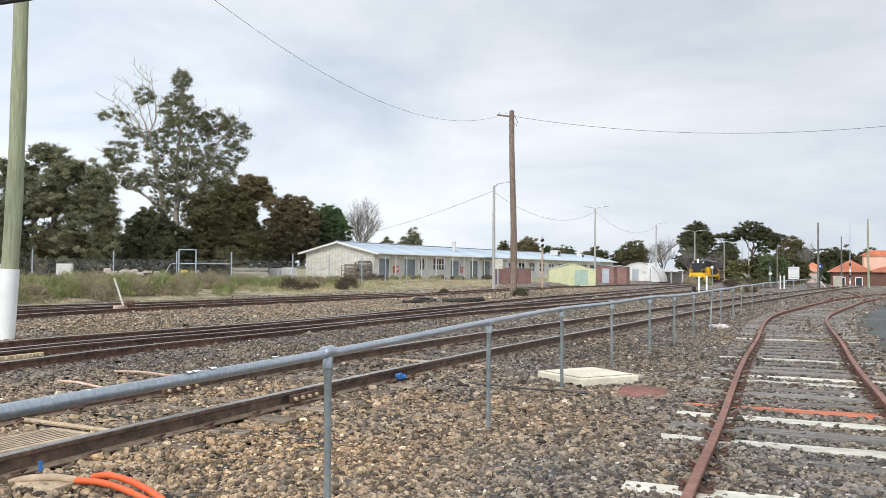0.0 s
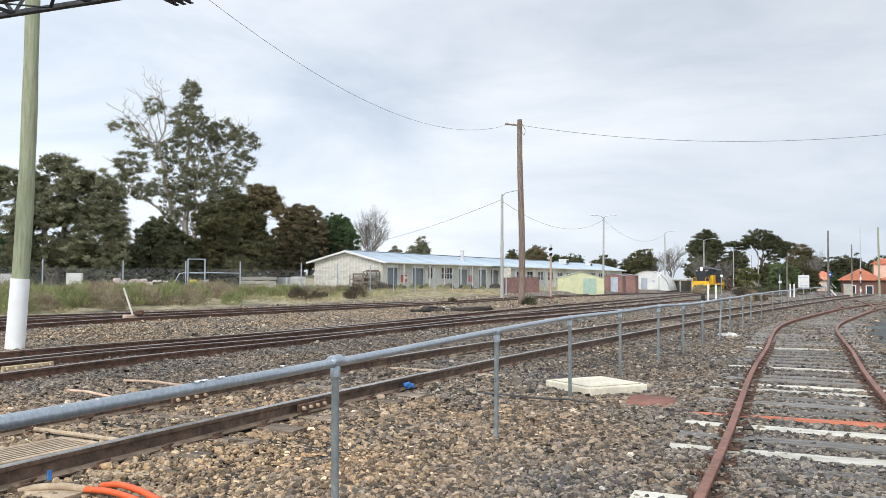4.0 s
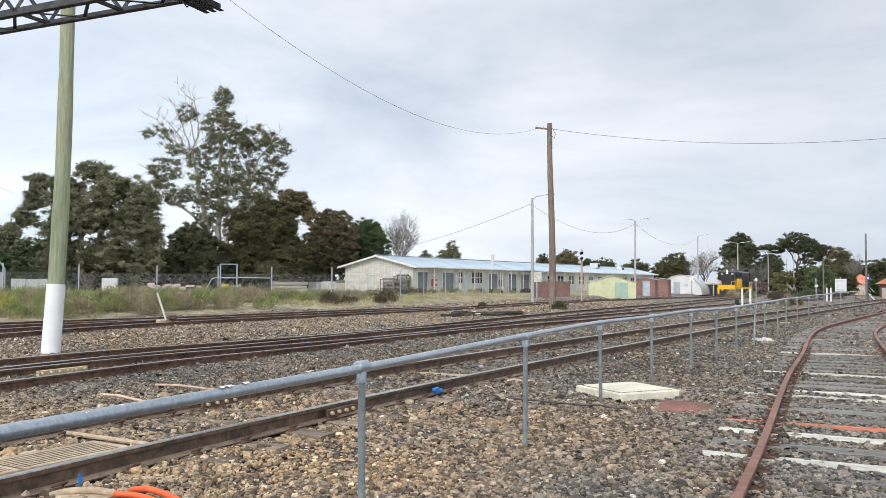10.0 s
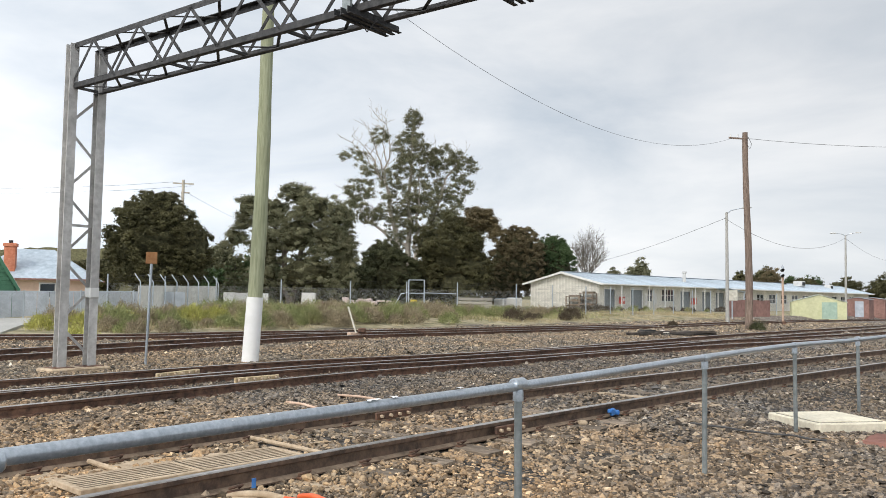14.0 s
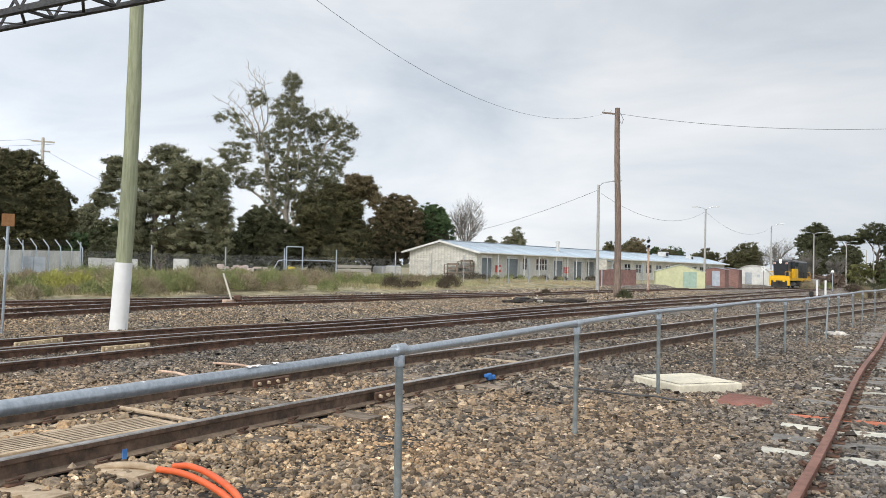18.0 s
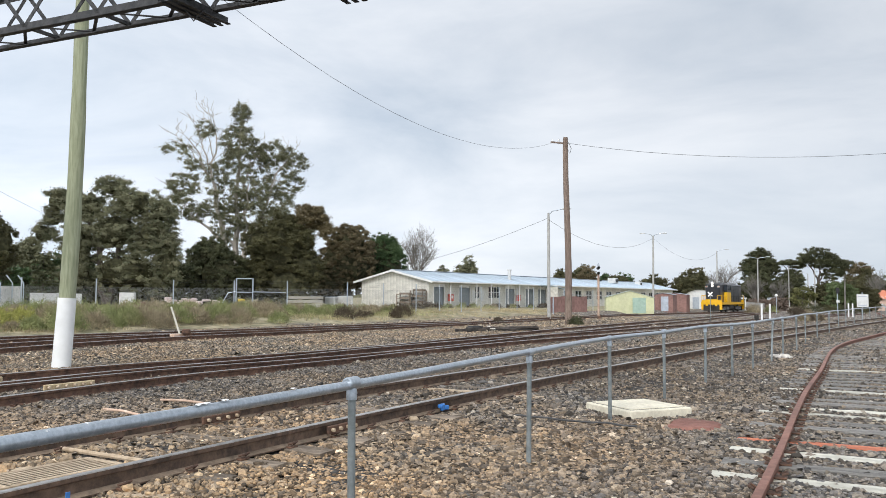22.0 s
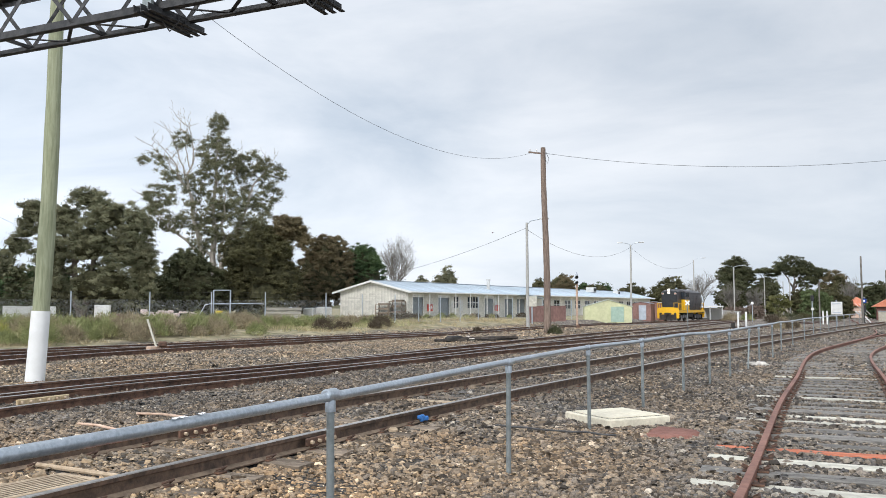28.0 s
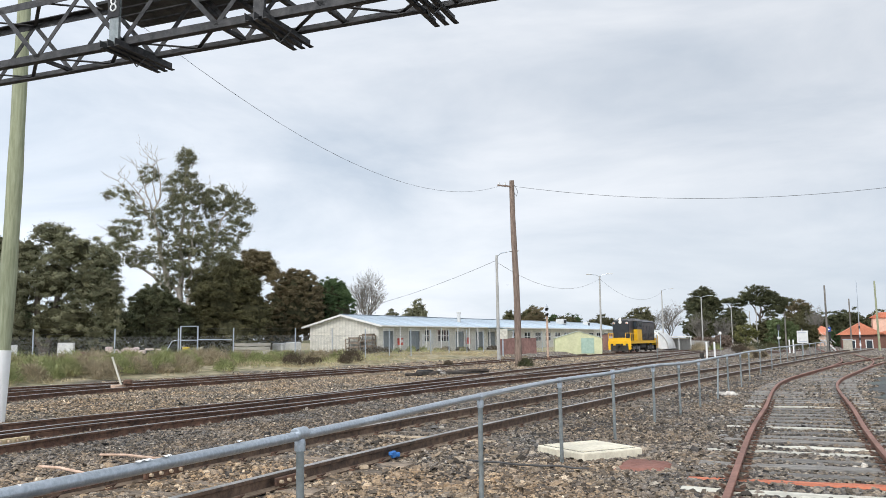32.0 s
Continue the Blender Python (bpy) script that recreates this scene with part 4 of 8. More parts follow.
def gantry():
    base = thing("signal_gantry", G0, "dark lattice steel gantry spanning the tracks on a grey column", "gantry")
    col = []
    for k in (0, 1):
        c = GD * (k * G_W)
        mm = Mesh()
        ang = math.atan2(GD.y, GD.x)
        h = [(-0.09, -0.095), (0.09, -0.095), (0.09, -0.08), (0.01, -0.08), (0.01, 0.08), (0.09, 0.08), (0.09, 0.095), (-0.09, 0.095), (-0.09, 0.08), (-0.01, 0.08), (-0.01, -0.08), (-0.09, -0.08)]
        mm.prism(h, 6.56, Matrix.Translation(c + Vector((0, 0, 3.28))) @ Matrix.Rotation(ang, 4, "Z") @ Matrix.Rotation(math.pi / 2, 4, "X"))
        col.append(part("column", mm, M_GANTRYLEG, base, "grey weathered channel column"))
        part("base_plate", Mesh().box(c + Vector((0, 0, 0.05)), (0.42, 0.42, 0.05), ang, 0.008), M_RUST, col[-1])
    z, flip = 0.3, 0
    while z < 5.3:
        a, b = (0, 1) if flip else (1, 0)
        part("column_lacing", Mesh().beam(GD * (a * G_W) + Vector((0, 0, z)) - GB * 0.1, GD * (b * G_W) + Vector((0, 0, z + 0.62)) - GB * 0.1, 0.012, 0.055), M_GANTRYLEG, base)
        z, flip = z + 0.66, 1 - flip
    part("column_tie", Mesh().beam(Vector((0, 0, 2.9)), GD * G_W + Vector((0, 0, 2.9)), 0.05, 0.05), M_GANTRYLEG, base)
    part("footing", Mesh().box(GD * (G_W / 2) + Vector((0, 0, 0.0)), (1.25, 0.62, 0.12), math.atan2(GD.y, GD.x), 0.03), M_CLAY, base, "dusty brown concrete footing")
    part("reflective_band", Mesh().box(GD * G_W + Vector((0, 0, 1.55)) - GB * 0.0, (0.19, 0.22, 0.2), math.atan2(GD.y, GD.x), 0.004), M_WHITESHEET, base, "pale reflective band")
    length = 22.0
    for k in (0, 1):
        for zz in (G_LOW, G_TOP):
            p = GD * (k * G_W) + Vector((0, 0, zz))
            mm = Mesh().beam(p - GB * 0.1, p + GB * length, 0.012, 0.105)
            mm.beam(p - GB * 0.1 + Vector((0, 0, 0.048 if zz == G_TOP else -0.048)) + GD * (0.045 if k == 0 else -0.045), p + GB * length + Vector((0, 0, 0.048 if zz == G_TOP else -0.048)) + GD * (0.045 if k == 0 else -0.045), 0.10, 0.012)
            part("chord", mm, M_GANTRY, base)
    bay = 0.78
    for i in range(int(length / bay)):
        a, b = i * bay, (i + 1) * bay
        for k in (0, 1):
            g = GD * (k * G_W)
            lo, hi = Vector((0, 0, G_LOW)), Vector((0, 0, G_TOP))
            p, q = (lo, hi) if i % 2 == 0 else (hi, lo)
            part("lattice_bar", Mesh().beam(g + GB * a + p, g + GB * b + q, 0.012, 0.065), M_GANTRY, base)
        for zz in (G_LOW, G_TOP):
            p, q = (0, G_W) if i % 2 == 0 else (G_W, 0)
            part("plan_brace", Mesh().beam(GB * a + GD * p + Vector((0, 0, zz)), GB * b + GD * q + Vector((0, 0, zz)), 0.05, 0.012), M_GANTRY, base)
        if i % 2 == 0:
            part("cross_tie", Mesh().beam(GB * a + Vector((0, 0, G_LOW)), GB * a + GD * G_W + Vector((0, 0, G_LOW)), 0.05, 0.05), M_GANTRY, base)
    # hanging brackets for the signal heads, with their channel bearers
    for u in (7.78, 10.1, 12.2):
        c = GB * u
        hang = part("signal_bracket", Mesh().box(c - GD * 0.12 + Vector((0, 0, 6.15)), (0.16, 0.05, 1.05), math.atan2(GB.y, GB.x), 0.004), M_POST if u < 9 else M_GANTRY, base)
        for e in (-0.13, 0.0, 0.13):
            mm = Mesh().beam(c - GD * 0.25 + GB * e + Vector((0, 0, G_LOW - 0.1)), c + GD * (G_W + 0.25) + GB * e + Vector((0, 0, G_LOW - 0.1)), 0.012, 0.11)
            mm.beam(c - GD * 0.25 + GB * (e + 0.03) + Vector((0, 0, G_LOW - 0.15)), c + GD * (G_W + 0.25) + GB * (e + 0.03) + Vector((0, 0, G_LOW - 0.15)), 0.06, 0.012)
            part("bearer", mm, M_GANTRY, hang)
        part("hanging_cable", Mesh().tube([c + Vector((0, 0, G_LOW - 0.12)) + GD * 0.1, c + GB * 0.1 + GD * 0.2 + Vector((0, 0, G_LOW - 0.3)), c + GB * 0.2 + GD * 0.3 + Vector((0, 0, G_LOW - 0.12))], 0.012, 6), M_WIRE, hang)
    for u in (8.6, 9.2, 9.8, 10.6, 11.2):
        part("walkway_bar", Mesh().beam(GB * u + GD * 0.1 + Vector((0, 0, 6.3)), GB * u + GD * 1.2 + Vector((0, 0, 6.3)), 0.08, 0.06), M_GANTRY, base)
    for k in range(4):
        part("walkway_plank", Mesh().beam(GB * 7.2 + GD * (0.2 + 0.24 * k) + Vector((0, 0, 6.38)), GB * 13.5 + GD * (0.2 + 0.24 * k) + Vector((0, 0, 6.38)), 0.2, 0.04), M_GANTRY, base)
    plate = part("number_plate", Mesh().box(GB * 7.78 - GD * 0.155 + Vector((0, 0, 6.17)), (0.2, 0.012, 0.36), math.atan2(GB.y, GB.x), 0.003), M_DARK, base, "black plate with a white figure 8")
    fig = Mesh()
    for zz, r in ((0.045, 0.04), (-0.045, 0.046)):
        ring = [GB * 7.78 - GD * 0.166 + GB * (r * math.cos(a)) + Vector((0, 0, 6.17 + zz + r * math.sin(a))) for a in [2 * math.pi * j / 16 for j in range(17)]]
        fig.tube(ring, 0.011, 6, caps=False)
    part("figure_8", fig, M_WHITE, plate)
    return base

# ---- trees ----


def leaf_arrays(rng, centres, count, spread, size, droop=0.0):
    """Many small leaves round the clump centres, most of them facing out and up."""
    c = centres[rng.integers(0, len(centres), count)]
    r = rng.normal(size=(count, 3))
    r /= np.linalg.norm(r, axis=1)[:, None] + 1e-9
    p = c + r * np.array([1.0, 1.0, 0.62]) * spread * np.abs(rng.normal(scale=0.6, size=(count, 1)))
    face = 0.75 * r + np.array([0, 0, 0.4]) + 0.36 * rng.normal(size=(count, 3))
    a = rng.normal(size=(count, 3))
    a[:, 2] = a[:, 2] * 0.6 - droop
    a /= np.linalg.norm(a, axis=1)[:, None]
    b = np.cross(face, a)
    b /= np.linalg.norm(b, axis=1)[:, None] + 1e-9
    s = size * rng.uniform(0.65, 1.5, (count, 1))
    v = np.stack([p - a * s - b * s * 0.5, p - a * s + b * s * 0.5, p + a * s], 1).reshape(-1, 3)
    return v, np.arange(count * 3).reshape(-1, 3)


def crown_points(rng, blobs, each, inner=0.55):
    """Clump centres in the outer part of egg-shaped masses with an uneven surface."""
    out = []
    for cx, cy, cz, rx, ry, rz, w in blobs:
        n = max(6, int(each * w))
        d = rng.normal(size=(n, 3))
        d /= np.linalg.norm(d, axis=1)[:, None]
        lump = 1 + 0.16 * np.sin(d[:, :1] * 7 + cx) * np.sin(d[:, 1:2] * 6 + cy) + 0.12 * np.sin(d[:, 2:] * 9 + cz)
        out.append(np.array([cx, cy, cz]) + d * np.array([rx, ry, rz]) * (lump if inner < 0.7 else 0.5 + 0.5 * lump) * (inner + (1.05 - inner) * rng.random((n, 1)) ** 0.6))
    return np.concatenate(out)


def limb(mesh, rng, p, q, r0, r1, wob=0.06, n=6):
    p, q = Vector(p), Vector(q)
    length = (q - p).length
    pts = [p.lerp(q, k / n) + Vector((rng.uniform(-1, 1), rng.uniform(-1, 1), 0.3 * rng.uniform(-1, 1))) * wob * length * math.sin(math.pi * k / n) for k in range(n + 1)]
    mesh.tube(pts, [r0 + (r1 - r0) * k / n for k in range(n + 1)], 8, caps=False)
    return pts


def tree(base, label, limbs, blobs, leaf, bark, leaves=9000, size=0.2, each=60, spread=0.8, seed=1, droop=0.0, core=0.0, core_mat=None, twigs=0):
    """A tree: tapered limbs given as lines from base, and a crown of many small leaves in clumps."""
    rng, nrng = random.Random(seed), np.random.default_rng(seed)
    root = thing("tree", base, label, "tree")
    m = Mesh()
    for p, q, r0, r1 in limbs:
        pts = limb(m, rng, p, q, r0, r1)
        if twigs and r0 < 0.2:
            for _ in range(twigs):
                a = pts[rng.randrange(2, 7)]
                d = Vector((rng.uniform(-1, 1) + (q[0] - p[0]) * 0.15, rng.uniform(-0.6, 0.6), rng.uniform(0.2, 1.2))).normalized()
                e = limb(m, rng, a, a + d * rng.uniform(1.2, 2.6), 0.035, 0.012, 0.12)
                for i in (3, 5):
                    d2 = (d + Vector((rng.uniform(-1, 1), rng.uniform(-1, 1), rng.uniform(-0.3, 0.8))) * 0.8).normalized()
                    limb(m, rng, e[i], e[i] + d2 * rng.uniform(0.6, 1.2), 0.022, 0.01, 0.12, 3)
        for k in (3, 4, 5):
            if r1 > 0.03:
                d = Vector((rng.uniform(-1, 1), rng.uniform(-1, 1), rng.uniform(0.1, 1))).normalized()
                limb(m, rng, pts[k], pts[k] + d * (q[2] - p[2]) * rng.uniform(0.15, 0.32), r1 * 0.8, 0.012)
    part("trunk", m, bark, root, smooth=True)
    c = crown_points(nrng, blobs, each, 0.8 if core > 0.7 else 0.55)
    v, f = leaf_arrays(nrng, c, leaves, spread, size, droop)
    ob = bulk("crown", v, f, leaf, root)
    # closed lumpy shells, coloured dark to stand for shade behind the leaves
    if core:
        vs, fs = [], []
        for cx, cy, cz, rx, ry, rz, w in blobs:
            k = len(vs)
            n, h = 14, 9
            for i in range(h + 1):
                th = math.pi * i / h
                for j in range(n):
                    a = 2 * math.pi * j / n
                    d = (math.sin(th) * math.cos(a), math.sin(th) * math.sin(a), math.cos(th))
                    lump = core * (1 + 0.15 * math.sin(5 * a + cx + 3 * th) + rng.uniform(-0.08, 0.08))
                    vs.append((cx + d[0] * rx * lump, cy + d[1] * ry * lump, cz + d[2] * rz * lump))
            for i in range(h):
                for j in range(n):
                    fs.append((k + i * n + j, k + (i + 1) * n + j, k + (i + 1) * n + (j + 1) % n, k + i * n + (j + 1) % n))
        bulk("crown_shade_shell", vs, fs, core_mat or leaf, root)
    return root


def bare_tree(base, height, width, label, seed, fine=6):
    rng = random.Random(seed)
    root = thing("bare_tree", base, label, "tree")
    m = Mesh()

    def grow(p, d, length, r, level):
        q = p + d * length
        mid = p.lerp(q, 0.5) + Vector((rng.uniform(-1, 1), rng.uniform(-1, 1), 0)) * length * 0.06
        m.tube([p, mid, q], [r, r * 0.85, r * 0.65], 3 if level > 2 else 6, caps=False)
        if level >= fine:
            return
        kids = 9 if level == 0 else 4 if level in (1, 4) else 2 if level == 5 else 3
        turn = rng.uniform(0, 6.28)
        for i in range(kids):
            a = turn + 6.28 * i / kids + rng.uniform(-0.4, 0.4)
            wide = rng.uniform(0.25, 1.15) if level == 0 else rng.uniform(0.35, 0.85)
            e = (d + Vector((math.cos(a), math.sin(a), 0.12)) * wide).normalized()
            at = rng.uniform(0.3, 1.0)
            grow(p.lerp(q, at), e, length * (rng.uniform(0.42, 0.6) * (1.35 - 0.5 * at) if level == 0 else rng.uniform(0.6, 0.85)), max(r * 0.55, 0.012), level + 1)

    grow(Vector((0, 0, -0.3)), Vector((0, 0, 1)), height * 0.5, 0.22, 0)
    zs = max(p[2] for p in m.v)
    ws = max(math.hypot(p[0], p[1]) for p in m.v)
    m.v = [(p[0] * width / 2 / ws, p[1] * width / 2 / ws, p[2] * height / zs) for p in m.v]
    part("branch_crown", m, M_TWIG, root)
    return root


def build_trees():
    # the tall pale-limbed gum
    g = (-27.6, 88.0, 0.4)
    tree(g, "tall gum tree with pale limbs and open grey-green foliage", [
        ((-0.6, 0, -0.3), (-1.0, 0, 6.5), 0.42, 0.34), ((-1.0, 0, 6.3), (-2.3, 0, 13.4), 0.34, 0.2), ((-2.3, 0, 13.4), (-5.4, 0.4, 18.4), 0.16, 0.04), ((-2.3, 0, 13.2), (-2.8, 0.3, 21.0), 0.14, 0.03), ((-2.6, 0, 14.5), (-4.6, 0.2, 20.4), 0.1, 0.02), ((-3.4, 0, 15.3), (-6.8, 0.1, 18.9), 0.08, 0.02), ((-2.6, 0, 16.5), (-3.3, 0.2, 21.3), 0.07, 0.015),
        ((0.2, 0.3, -0.3), (0.2, 0.3, 8.2), 0.4, 0.3), ((0.2, 0.3, 8.0), (0.3, 0.4, 15.0), 0.28, 0.16), ((0.3, 0.4, 15.0), (0.4, 0.4, 21.2), 0.15, 0.04), ((0.2, 0.3, 12.0), (2.6, 0.4, 17.4), 0.13, 0.04),
        ((1.2, 0.1, -0.2), (1.2, 0.0, 6.0), 0.36, 0.3), ((1.2, 0.0, 5.8), (3.4, -0.2, 10.8), 0.3, 0.18), ((3.4, -0.2, 10.6), (4.4, 0.2, 14.6), 0.16, 0.09), ((4.4, 0.2, 14.4), (6.3, 0.3, 17.0), 0.09, 0.03), ((2.6, -0.1, 8.6), (5.0, -0.3, 9.8), 0.12, 0.03),
        ((-2.6, 0, 8.4), (-5.4, 0, 10.3), 0.14, 0.08), ((-5.2, 0, 10.2), (-6.8, 0, 12.6), 0.09, 0.03), ((-1.3, 0, 7.0), (-2.9, 0, 8.6), 0.2, 0.13), ((0.8, 0.2, 6.6), (1.4, 0.3, 13.6), 0.2, 0.07)],
        [(0.44, 0.4, 21.6, 1.0, 0.9, 1.0, 0.8), (0.3, 0.4, 19.6, 1.2, 1.0, 1.0, 0.7), (-0.1, 0.4, 18.0, 2.3, 1.8, 1.4, 1.9), (1.0, 0.4, 16.3, 2.5, 2.0, 1.3, 1.8), (-3.6, 0.3, 19.6, 1.0, 0.8, 1.0, 0.6), (-6.3, 0.1, 17.3, 1.3, 1.0, 1.0, 0.45), (-2.2, 0.3, 14.8, 1.6, 1.3, 1.4, 1.1), (-1.4, 0.3, 11.8, 2.3, 1.9, 2.0, 2.0), (2.0, 0.3, 13.4, 2.7, 2.2, 2.0, 2.6),
         (4.1, 0.3, 16.9, 2.1, 1.7, 1.3, 1.6), (6.2, 0.3, 15.7, 1.6, 1.3, 1.5, 1.3), (4.3, 0.0, 11.8, 2.3, 1.9, 1.6, 1.9), (-5.7, 0.0, 13.3, 2.0, 1.6, 1.2, 1.4), (-6.2, 0.0, 11.1, 2.0, 1.6, 1.3, 1.4), (-4.1, 0.0, 10.4, 1.6, 1.3, 1.0, 0.8), (1.4, 0.3, 10.0, 2.4, 1.9, 1.7, 2.0), (-1.3, 0.2, 9.0, 1.6, 1.3, 1.4, 0.9), (-4.8, 0.2, 15.5, 1.1, 0.9, 1.0, 0.5), (-7.9, 0.1, 17.4, 0.45, 0.45, 0.5, 0.2), (4.3, 0.2, 9.7, 1.7, 1.4, 1.4, 1.2), (0.2, 1.2, 7.6, 2.6, 1.6, 2.0, 1.6), (6.4, 0.2, 13.6, 1.1, 1.0, 1.0, 0.6)],
        M_LEAF_EUC, M_BARK, 140000, 0.074, 55, 0.5, 3, 0.5, twigs=6)
    tree((-33.6, 70.5, 0.4), "spreading bushy gum tree with dense grey-green foliage", [
        ((0, 0, -0.3), (-0.6, 0, 6), 0.4, 0.2), ((-0.6, 0, 6), (-2.8, 0, 9), 0.2, 0.08), ((0.2, 0, -0.3), (1.5, 0.3, 7), 0.35, 0.18), ((1.5, 0.3, 7), (3.0, 0, 10), 0.16, 0.06)],
        [(0.8, 0, 6.8, 3.0, 2.5, 2.1, 2.2), (4.9, 0, 8.5, 1.3, 1.2, 1.2, 0.8), (5.6, 0.2, 5.4, 1.1, 1.0, 2.0, 0.8), (0.4, 0, 10.7, 1.5, 1.3, 0.9, 0.9), (-1.9, 0, 9.0, 1.9, 1.7, 1.5, 1.4), (-4.5, 0, 9.5, 1.3, 1.1, 1.3, 0.8), (-5.8, 0, 6.6, 1.1, 0.9, 1.0, 0.5), (-4.9, 0.2, 7.9, 1.0, 0.9, 0.8, 0.4), (2.4, 0, 9.2, 2.1, 1.8, 1.5, 1.6), (4.2, 0, 6.3, 2.0, 1.7, 2.1, 1.7), (-2.5, 0, 5.7, 1.9, 1.7, 2.4, 1.6), (1.7, 0.3, 3.2, 4.3, 3.0, 2.1, 2.4), (5.4, 0, 3.6, 1.3, 1.0, 2.2, 0.9), (5.2, 0, 5.4, 1.2, 1.0, 1.2, 0.7), (-3.0, 0.3, 2.8, 2.0, 1.8, 2.2, 1.1)],
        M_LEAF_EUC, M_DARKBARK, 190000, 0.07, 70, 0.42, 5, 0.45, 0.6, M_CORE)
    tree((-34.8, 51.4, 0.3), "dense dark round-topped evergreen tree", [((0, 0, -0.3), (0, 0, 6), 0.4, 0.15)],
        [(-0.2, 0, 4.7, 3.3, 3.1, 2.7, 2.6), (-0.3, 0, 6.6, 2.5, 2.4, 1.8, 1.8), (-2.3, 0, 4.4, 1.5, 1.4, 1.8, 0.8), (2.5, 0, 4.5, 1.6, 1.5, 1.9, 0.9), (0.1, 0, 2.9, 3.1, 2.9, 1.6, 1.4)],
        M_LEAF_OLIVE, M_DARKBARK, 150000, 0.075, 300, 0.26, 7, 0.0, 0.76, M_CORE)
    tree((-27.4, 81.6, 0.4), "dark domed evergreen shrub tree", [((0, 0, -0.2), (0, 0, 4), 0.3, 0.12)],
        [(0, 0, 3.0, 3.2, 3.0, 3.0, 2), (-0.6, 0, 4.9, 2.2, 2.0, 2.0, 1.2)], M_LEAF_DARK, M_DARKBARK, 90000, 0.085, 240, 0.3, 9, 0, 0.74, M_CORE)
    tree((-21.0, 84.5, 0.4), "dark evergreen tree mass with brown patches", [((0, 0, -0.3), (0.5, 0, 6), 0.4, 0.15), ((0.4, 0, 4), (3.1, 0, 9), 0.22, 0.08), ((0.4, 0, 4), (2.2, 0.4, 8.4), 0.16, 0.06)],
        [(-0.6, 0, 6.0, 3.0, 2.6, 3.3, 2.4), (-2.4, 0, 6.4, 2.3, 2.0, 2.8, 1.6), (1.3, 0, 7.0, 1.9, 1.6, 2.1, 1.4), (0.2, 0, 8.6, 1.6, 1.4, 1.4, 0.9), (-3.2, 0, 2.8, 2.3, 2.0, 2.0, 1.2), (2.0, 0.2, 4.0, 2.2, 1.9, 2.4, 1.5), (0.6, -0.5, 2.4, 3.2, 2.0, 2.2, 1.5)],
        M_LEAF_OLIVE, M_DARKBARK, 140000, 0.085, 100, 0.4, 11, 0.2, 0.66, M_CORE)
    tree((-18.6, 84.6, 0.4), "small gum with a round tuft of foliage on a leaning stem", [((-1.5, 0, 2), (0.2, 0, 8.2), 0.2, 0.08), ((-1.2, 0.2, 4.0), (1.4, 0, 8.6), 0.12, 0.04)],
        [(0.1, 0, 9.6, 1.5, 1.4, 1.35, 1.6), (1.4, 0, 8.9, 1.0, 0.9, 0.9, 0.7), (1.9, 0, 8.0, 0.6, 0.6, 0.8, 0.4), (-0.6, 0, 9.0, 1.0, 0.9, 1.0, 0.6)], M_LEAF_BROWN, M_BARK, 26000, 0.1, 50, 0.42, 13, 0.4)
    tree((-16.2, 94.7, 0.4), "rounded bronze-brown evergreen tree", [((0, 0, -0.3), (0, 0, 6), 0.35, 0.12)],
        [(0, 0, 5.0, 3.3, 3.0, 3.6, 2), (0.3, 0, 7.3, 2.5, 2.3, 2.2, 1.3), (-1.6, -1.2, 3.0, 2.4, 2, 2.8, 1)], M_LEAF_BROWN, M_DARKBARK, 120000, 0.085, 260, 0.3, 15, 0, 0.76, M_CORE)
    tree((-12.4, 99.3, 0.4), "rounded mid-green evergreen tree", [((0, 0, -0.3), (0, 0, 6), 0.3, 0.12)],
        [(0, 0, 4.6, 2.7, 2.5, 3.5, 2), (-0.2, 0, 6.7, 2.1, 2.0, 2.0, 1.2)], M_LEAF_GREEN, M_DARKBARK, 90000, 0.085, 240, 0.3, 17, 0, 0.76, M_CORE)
    bare_tree((-10.2, 119.6, 0.4), 12.2, 9.4, "leafless grey-brown branching tree behind the building", 3, 6)
    bare_tree((52.1, 182.5, -0.5), 10.8, 11.0, "leafless grey-brown branching tree", 6, 5)
    bare_tree((46.0, 176.0, -0.5), 8.0, 9.0, "leafless grey-brown branching tree", 9, 5)
    bare_tree((53.5, 166.0, -0.5), 7.6, 7.4, "leafless pinkish-brown branching tree", 12, 5)
    bare_tree((59.0, 168.0, -0.5), 6.6, 6.4, "leafless pinkish-brown branching tree", 15, 5)
    bare_tree((86.6, 186.0, -0.6), 9.5, 6.0, "leafless grey-brown branching tree", 18, 5)

    def simple(x, y, top, width, leaf, label, seed, flat=False, trunk=0.3, g=0.3):
        h = top - g
        if flat:
            blobs = [(0, 0, h * 0.84, width * 0.34, width * 0.32, h * 0.12, 1.6), (-width * 0.24, 0, h * 0.7, width * 0.27, width * 0.25, h * 0.11, 1.2), (width * 0.25, 0.3, h * 0.68, width * 0.26, width * 0.24, h * 0.12, 1.2), (width * 0.05, -0.3, h * 0.52, width * 0.24, width * 0.22, h * 0.12, 0.8)]
